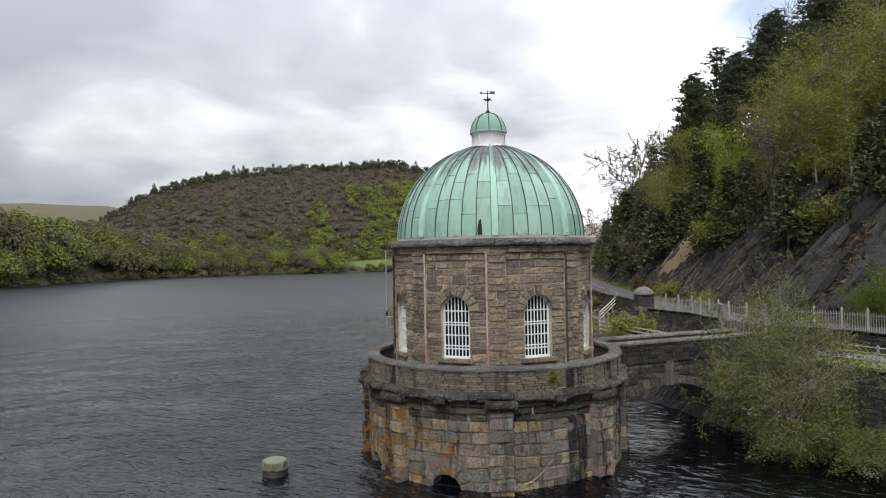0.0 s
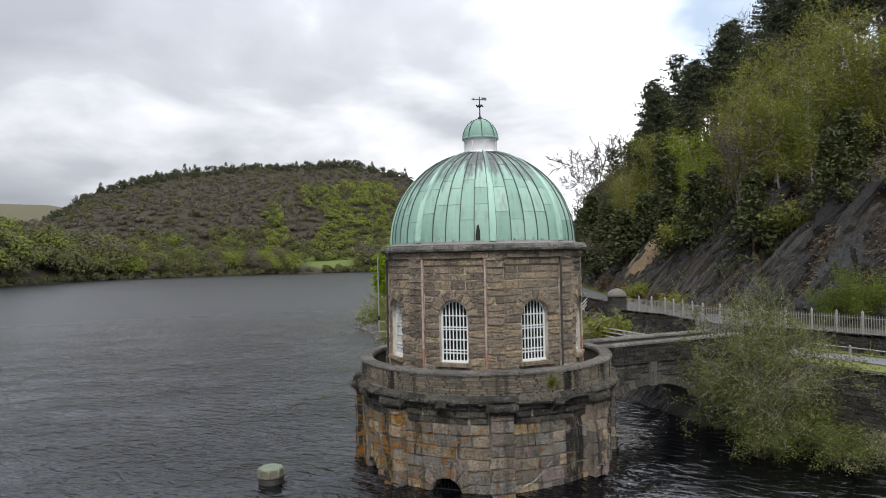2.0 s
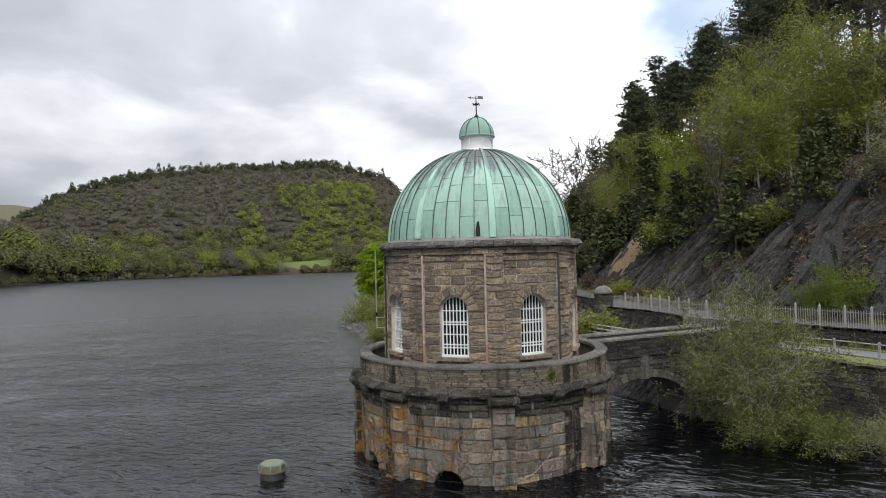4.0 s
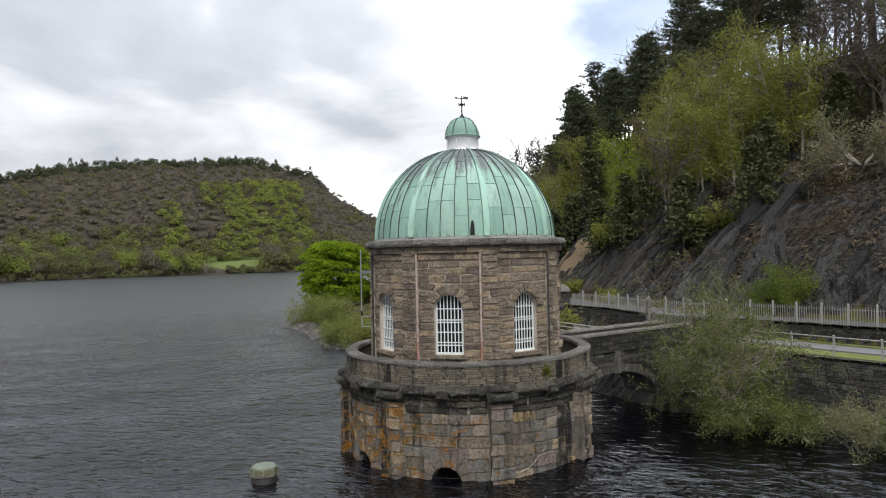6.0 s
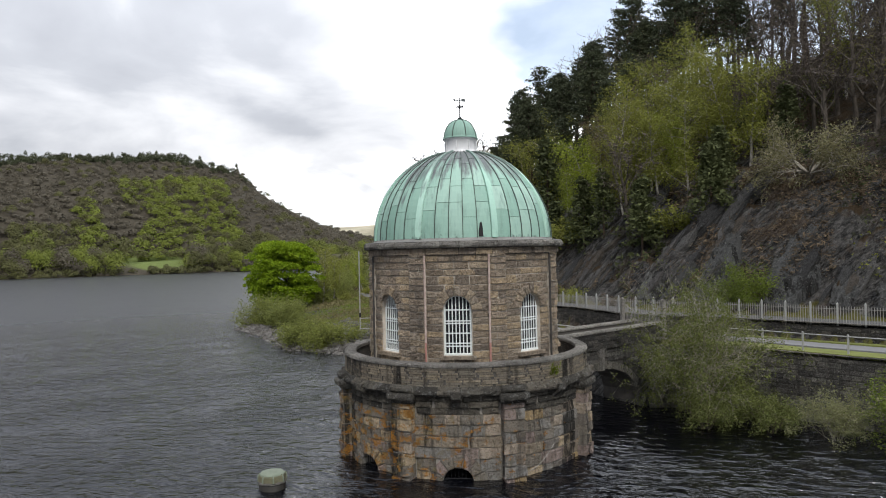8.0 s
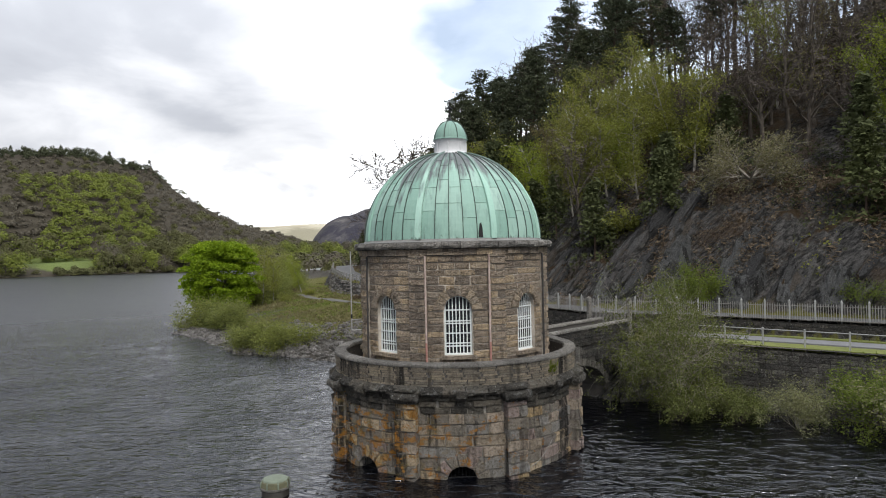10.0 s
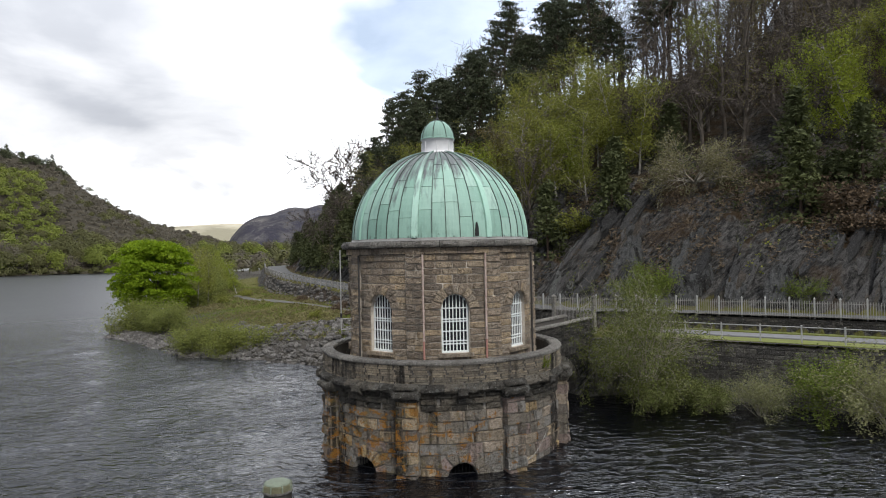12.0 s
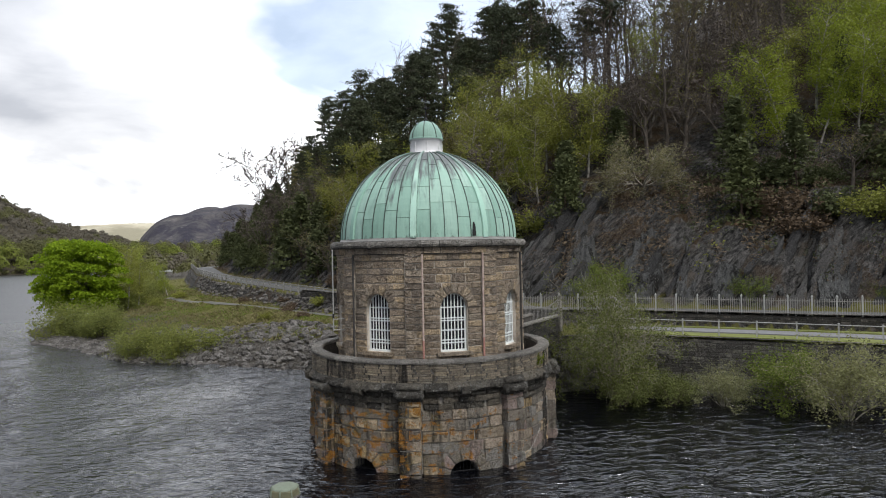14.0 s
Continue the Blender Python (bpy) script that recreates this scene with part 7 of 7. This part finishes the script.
def clothe_hill():
    spots = []
    cx, cy = rng.uniform(14, 84, 30000), rng.uniform(8, 165, 30000)
    cd, _ = to_line(cx, cy, FENCE)
    low = np.where(cy < 48, 11.0, np.where(cy < 72, 8.5, 6.0))
    shoulder = cy - 0.675 * (cx + 14) < 2
    top = np.where(shoulder, 54, np.where(cy > 112, 24, np.where(cy < 84, 41, 37)))
    ok = (cd > low) & (cd < top) & (cy > 0.3 * (cx + 17)) & ((cx - 33.0) ** 2 + (cy - 37.4) ** 2 > 36) & ((cx - 29.5) ** 2 + (cy - 33.5) ** 2 > 14) & ((cx - 24.4) ** 2 + (cy - 67.0) ** 2 > 14)
    for x, y, d in zip(cx[ok], cy[ok], cd[ok]):
        if len(spots) >= 720:
            break
        back = y > 66 and d > 20
        gap = 2.3 if d < 26 and not back else (3.3 if back else 2.5)
        if all((x - a) ** 2 + (y - b) ** 2 > gap * gap for a, b, _ in spots):
            spots.append((x, y, d))

    def pick(*odds):
        u = rng.random() * sum(o for _, o in odds)
        for kind, o in odds:
            u -= o
            if u <= 0:
                return kind
        return odds[-1][0]

    for x, y, d in spots:
        v = float(vnoise(np.array([x]), np.array([y]), 11, 4)[0])
        sc = rng.uniform(0.8, 1.2)
        open_end = y > 90 and x < 28 + (y - 94) * 0.52
        if open_end:
            kind, sc = pick((SPRUCES, 0.75), (SCRUB, 0.15), (BARES, 0.1)), sc * 0.9
        elif y > 66 + 3 * rng.normal():
            if d < 14:
                kind = pick((SPRUCES, 0.42), (BIRCHES, 0.30), (BARES, 0.20), (BUDDING, 0.08)) if y < 84 else pick((SPRUCES, 0.74), (BARES, 0.16), (BIRCHES, 0.1))
            elif d < 21:
                kind, sc = pick((BIRCHES, 0.35), (BUDDING, 0.15), (BARES, 0.15), (PINES, 0.35)), sc * 0.85
            else:
                kind = pick((PINES, 0.86), (RIDGE, 0.14))
        elif y > 47:
            if d < 13:
                kind = pick((BIRCHES, 0.50), (SCRUB, 0.18), (SPRUCES, 0.22), (BARES, 0.10))
            elif d < 24:
                kind = pick((BIRCHES, 0.52 + 0.3 * v), (BUDDING, 0.20), (BARES, 0.18), (SPRUCES, 0.10))
            elif d < 31:
                kind, sc = pick((BUDDING, 0.20), (BARES, 0.50), (SCRUB, 0.30)), sc * 0.72
            else:
                kind = pick((RIDGE, 0.85), (PINES, 0.15))
        elif y < 34 and d > 18:
            kind = pick((FRESH, 0.50 + 0.3 * v), (BIRCHES, 0.14), (BARES, 0.20), (SPRUCES, 0.16))
        elif d > 20:
            kind = pick((BARES, 0.40), (RIDGE, 0.14), (BUDDING, 0.16), (BIRCHES, 0.06), (SPRUCES, 0.08), (SCRUB, 0.16))
        elif d > 14 and y > 36:
            kind = pick((BIRCHES, 0.50), (BARES, 0.20), (SPRUCES, 0.30))
        else:
            kind = pick((SPRUCES, 0.42), (SCRUB, 0.30), (BARES, 0.14), (BIRCHES, 0.14))
        if kind in (BIRCHES, BUDDING, FRESH):
            sc *= 0.75 if d < 16 else 0.85
        if kind is PINES:
            sc *= 1.08 if y < 95 else 0.85
        if kind is SPRUCES and y > 66 and not open_end:
            sc *= 1.3
        plant(kind[int(rng.integers(0, len(kind)))], x, y, sc, 0.2, tall=rng.uniform(0.9, 1.1))


def undergrowth():
    """Heather, bracken, bramble and young leaf between the trees, too fine to count."""
    for mat, n, seed, words, size in ((LF_BROWN, 26000, 1, "rusty dead bracken and heather between the trees", 0.11), (LF_SPRUCE, 26000, 2, "dark green ivy and bramble under the trees", 0.15), (LF_BIRCH, 14000, 3, "yellow-green undergrowth on the slope", 0.13)):
        rs = np.random.default_rng(seed)
        n = int(n * 2.6)
        x, y = rs.uniform(14, 72, n * 3), rs.uniform(-20, 150, n * 3)
        d, al = to_line(x, y, FENCE)
        g = vnoise(x, y, 5, seed + 20) + 0.6 * vnoise(x, y, 1.7, seed + 30)
        ok = (d > 6.5) & (d < 44) & (g > (0.02 if seed == 1 else 0.15)) & ((d > 11) | (g > np.where((y > 33) & (y < 50), 0.05, 0.4) if seed == 1 else g > 0.7))
        x, y = x[ok][:n], y[ok][:n]
        z = bank_height(x, y) + 0.1 + 0.55 * rs.random(len(x)) * np.clip(vnoise(x, y, 3, seed) + 0.6, 0, 1.5)
        q = leaves(rs, np.stack([x, y, z], 1), 1, 0.08, size, 0.0, -0.3, 1.5)
        tagged(new("undergrowth", quads_mesh("undergrowth", q, 3, mat)), words, "undergrowth", kind="stuff")


def dead_bracken():
    """Tangles of pale dead bracken and bramble hanging over the rock, too fine to count."""
    rs = np.random.default_rng(91)
    x, y = rs.uniform(18, 48, 120000), rs.uniform(14, 62, 120000)
    d, al = to_line(x, y, FENCE)
    g = vnoise(x, y, 4.5, 51) + 0.5 * vnoise(x, y, 1.6, 52)
    ok = (d > 6.0) & (d < 17) & (g > np.where((y > 35) & (y < 50), -0.15, np.where(d > 11.5, 0.12, 0.6)))
    x, y = x[ok][:26000], y[ok][:26000]
    z = bank_height(x, y) + 0.05 + 0.45 * rs.random(len(x)) * np.clip(vnoise(x, y, 2.2, 53) + 0.7, 0, 1.5)
    q = leaves(rs, np.stack([x, y, z], 1), 1, 0.10, 0.085, 0.0, 0.1, 4.0)
    tagged(new("dead_bracken", quads_mesh("dead_bracken", q, 3, LF_RUST)), "tangled pale dead bracken over the slate cutting", "undergrowth", kind="stuff")


undergrowth()
dead_bracken()
clothe_hill()

# single trees that stand out
plant(spreading_oak(61), 33.2, 38.2, 1.0)
plant(sycamore(62), -0.2, 97.0, 0.98, z=0.5)
LONE = bare(63, 11.5, LF_HAZE, "bare many-branched tree against the sky", 3, minr=0.036, depth=4)
plant(LONE, 33.6, 117.5, 1.68)
plant(LONE, 24.5, 100.0, 1.05)
NEARW = shrub(71, LF_WILLOW, "grey-green willow growing from the water by the quay", "willow_bush", h=5.8, w=3.5, stems=17, per=17, size=0.074, spread=0.17, limit=1350, depth=3, bark=M_PALESTEM)
plant(NEARW, 14.7, 28.3, 0.82, z=0.1, rot=20, tall=1.26)
GREYB = shrub(74, LF_GREY, "grey-budded willow leaning over the water", "willow_bush", h=4.4, w=3.4, stems=15, per=13, size=0.085, spread=0.22, limit=1300, depth=2, bark=M_PALESTEM)
MIDW = shrub(72, LF_WILLOW, "small willow bush against the quay wall", "willow_bush", h=3.4, w=2.4, stems=12, per=13, size=0.085, spread=0.22, limit=1100, depth=2, bark=M_BARK)
plant(MIDW, 15.9, 25.2, 0.55, z=0.0)
plant(GREYB, 17.3, 23.0, 0.52, z=0.0)
plant(MIDW, 13.6, 26.9, 0.55, z=0.0)
plant(MIDW, 15.8, 27.6, 0.70, z=0.0)
GREENB = shrub(73, LF_SAP, "fresh green sapling beside the wall", "sapling", h=4.0, w=1.2, stems=7, per=16, size=0.085, spread=0.22, limit=800)
plant(GREENB, 18.9, 20.7, 0.85, z=0.0)
plant(GREYB, 19.3, 17.6, 0.90, z=0.0)
plant(GREYB, 21.2, 13.0, 0.85, z=0.0)
for x, y, s in ((25.2, 36.2, 0.85), (30.0, 27.9, 0.62), (34.2, 20.6, 0.45), (24.0, 36.6, 0.6)):
    plant(GREENB, x, y, s, z=4.2)
plant(SCRUB[1], 12.9, 45.0, 0.8)
SHOREB = shrub(75, LF_SHORE, "soft grey-green willow bush at the water's edge", "willow_bush", h=4.6, w=3.8, stems=14, per=10, size=0.13, spread=0.30, limit=900, depth=2)
for x, y, s in ((-2.6, 87.0, 1.0), (-1.6, 82.5, 0.85), (-0.6, 64.8, 0.7), (1.4, 62.4, 0.72), (-1.6, 66.5, 0.6)):
    plant(SHOREB, x, y, s, z=-0.1)
plant(SHOREB, -1.6, 79.5, 0.7)
plant(BIRCHES[1], 5.5, 98.5, 0.7)
plant(BIRCHES[2], 13.5, 108.0, 0.55)
plant(BIRCHES[0], 7.5, 101.0, 0.6)
for x, y, s in ((8.2, 96, 0.5), (12.6, 100, 0.45), (15, 72, 0.4), (14.6, 82, 0.45), (9.5, 64.5, 0.35), (11.2, 60.2, 0.35), (12.4, 66.0, 0.4), (13.0, 114, 0.7), (11, 118, 0.8), (14, 126, 0.9)):
    plant(SCRUB[int(rng.integers(0, 2))], x, y, s)


for x, y, s in ((9, 122, 0.8), (12, 132, 0.9), (14, 140, 1.0), (16, 146, 0.9), (10, 112, 0.6), (19, 158, 1.0), (25, 172, 1.1), (17, 128, 0.6)):
    plant(BIRCHES[int(rng.integers(0, 4))], x, y, s * 0.75)

for x, y, s in ((3.5, 103, 0.9), (6.5, 108, 0.8), (8.5, 104, 0.7), (9.5, 116, 0.9), (12, 122, 0.9), (13.5, 132, 1.0), (16.5, 142, 1.0), (5, 100, 0.7), (14.5, 118, 0.6), (18.5, 152, 1.1), (24, 166, 1.2), (11.5, 127, 0.9)):
    plant(SHOREB, x, y, s)
for x, y, s in ((15.0, 54, 0.4), (14.4, 57, 0.45), (14.5, 63, 0.4), (14.2, 68, 0.5), (20.8, 55, 0.6), (20.6, 60, 0.7), (20.2, 51, 0.6), (21.4, 66, 0.7), (21.8, 72, 0.8), (21.2, 46.5, 0.5)):
    plant(SCRUB[int(rng.integers(0, 2))], x, y, s)


def grass():
    """Rough grass and dead stems on the bank, too fine to count."""
    rs = np.random.default_rng(77)
    for mat, n, seed, words in ((LF_BUFF, 16000, 5, "tussocks of pale dead grass on the bank"), (LF_SAP, 16000, 6, "short green grass along bank and verges")):
        x, y = rs.uniform(-8, 27, n * 5), rs.uniform(0, 125, n * 5)
        d, al = to_line(x, y, FENCE)
        s, als = to_line(x, y, SHORE)
        dp, _ = to_line(x, y, PATH)
        dt, _ = to_line(x, y, TRACK)
        ok = (d < -1.2) & (np.abs(dp) > 0.9) & (np.abs(dt) > 0.7) & (y > 36) & (s > 3.5) & (vnoise(x, y, 4, seed) > -0.2)
        x, y = x[ok][:n], y[ok][:n]
        q = leaves(rs, np.stack([x, y, bank_height(x, y) + 0.06], 1), 1, 0.04, 0.16 if seed == 5 else 0.10, 0.0, -0.8, 2.2)
        tagged(new("grass", quads_mesh("grass", q, 3, mat)), words, "grass", kind="stuff")


grass()


# ---- far woods ----
def crown_cloud(seed, lobes, w, h, tufts, size, conic=False):
    """A far crown: a thick skin of small leaf tufts on rounded lobes."""
    rs = np.random.default_rng(seed)
    skin = []
    for i in range(lobes):
        a = i * 2.4 + rs.random()
        if conic:
            k = i / max(1, lobes - 1)
            c, rx, rz = np.array([0, 0, h * (0.28 + 0.5 * k)]), w * (0.34 - 0.2 * k), h * 0.26
        else:
            d = w * 0.30 * math.sqrt(rs.random() if i else 0.0)
            c = np.array([d * math.cos(a), d * math.sin(a), h * (0.50 + 0.18 * rs.random() - 0.7 * d / w)])
            rx = w * (0.26 + 0.08 * rs.random()) * (1.25 if lobes < 3 else 1.0)
            rz = h * (0.30 + 0.08 * rs.random())
        for k in range(tufts // lobes):
            v = rs.normal(size=3)
            v /= np.linalg.norm(v)
            v[2] = abs(v[2]) - 0.12
            o = c + v * np.array([rx, rx, rz]) * (0.80 + 0.26 * rs.random())
            nrm = v + np.array([0, 0, 0.3]) + rs.normal(size=3) * 0.20
            u = np.cross(nrm, rs.normal(size=3))
            u /= np.linalg.norm(u) + 1e-9
            t = np.cross(nrm, u)
            t /= np.linalg.norm(t) + 1e-9
            e = size * (0.5 + 0.7 * rs.random())
            skin.append((o - u * e * 0.6 - t * e * 0.4, o + u * e * 0.6 - t * e * 0.35, o + t * e * 0.7))
    return np.array(skin)


def far_woods():
    sets = {"bare": (LF_FARBARE, []), "green": (LF_FARGREEN, []), "mix": (LF_FARMIX, []), "pine": (LF_FARPINE, [])}
    shapes = {"belt": [crown_cloud(40 + i, 8, 14, 16, 800, 0.78) for i in range(6)], "bare": [crown_cloud(i, 2, 10, 7, 100, 1.15) for i in range(4)], "green": [crown_cloud(10 + i, 3, 12, 10, 170, 1.1) for i in range(4)],
              "mix": [crown_cloud(20 + i, 3, 11, 11, 160, 1.1) for i in range(4)], "pine": [crown_cloud(30 + i, 3, 10, 12, 130, 1.1, i == 3) for i in range(4)]}

    def put(kind, th, r, s, shape=None):
        z = float(far_height(np.array([th]), np.array([r]))[0])
        x, y = r * math.sin(math.radians(th)), r * math.cos(math.radians(th))
        a = rng.random() * 6.283
        c, sn = math.cos(a), math.sin(a)
        q = shapes[shape or kind][int(rng.integers(0, 6 if shape else 4))] * s
        q = np.stack([q[..., 0] * c - q[..., 1] * sn + x, q[..., 0] * sn + q[..., 1] * c + y, q[..., 2] + z - (3.6 if kind == "pine" else 2.0)], -1)
        sets[kind][1].append(q)

    for i in range(3900):
        th = -37 + 58 * (i % 75 + rng.random()) / 75
        r0 = np.interp(th, HEAD, SHORE_R)
        t = (i // 75 + rng.random()) / 52 * 1.08
        r = r0 + 3 + t * 285
        g = float(vnoise(np.array([th * 8.0]), np.array([t * 60.0]), 16, 2)[0])
        if t < (0.20 if th < -13 else 0.12):
            if th > -8.6 and th < -4.0 and t < 0.13 and rng.random() < 0.9:
                continue
            kind = ("green", "mix", "green", "mix", "mix", "bare")[int(rng.integers(0, 6))]
            if rng.random() < 0.35:
                continue
            put(kind, th, r, rng.uniform(0.8, 1.25) * (1.2 if th < -22 else 0.9), "belt")
            continue
        elif t > 0.93 and -27 < th < 0:
            kind, s = "pine", rng.uniform(0.6, 1.05)
        elif -11.5 < th < 0.5 and 0.14 < t < 0.72 and g > 0.12 - 0.25 * (t < 0.45):
            kind, s = ("green" if rng.random() < 0.7 else "mix"), rng.uniform(0.7, 1.1)
        elif t < 0.3:
            kind, s = ("mix" if g > 0 else "bare"), rng.uniform(0.7, 1.1)
        else:
            kind, s = ("bare" if rng.random() < 0.9 else "mix"), rng.uniform(0.6, 0.95)
        put(kind, th, r, s)
    for i in range(520):
        th = rng.uniform(-37, 22)
        if -8.5 < th < -6.5 and rng.random() < 0.8:
            continue
        put("mix" if rng.random() < 0.7 else "bare", th, np.interp(th, HEAD, SHORE_R) + rng.uniform(0, 9), rng.uniform(0.35, 0.7))
    for i in range(170):
        th = rng.uniform(-27.5, 1.5)
        put("pine", th, np.interp(th, HEAD, SHORE_R) + 280 + rng.uniform(-12, 10), rng.uniform(0.65, 1.1))
    for i in range(260):
        y = rng.uniform(170, 335)
        x = np.interp(y, [152, 200, 270, 340], [14, 18, 25, 36]) + rng.uniform(1, 70)
        q = shapes["mix"][i % 4] * rng.uniform(0.5, 0.9) + np.array([x, y, 1.5])
        sets["mix" if i % 3 else "bare"][1].append(q)
    words = {"bare": "brown leafless woodland on the far hillside", "green": "patches of fresh green woodland on the far hill", "mix": "mixed green and brown trees along the far shore",
             "pine": "dark pines along the far hill crest"}
    for k, (mat, qs) in sets.items():
        ob = new("far_woods", quads_mesh("far_woods", np.concatenate(qs).reshape(-1, 3), 3, mat))
        tagged(ob, words[k], "woodland", kind="stuff")


far_woods()
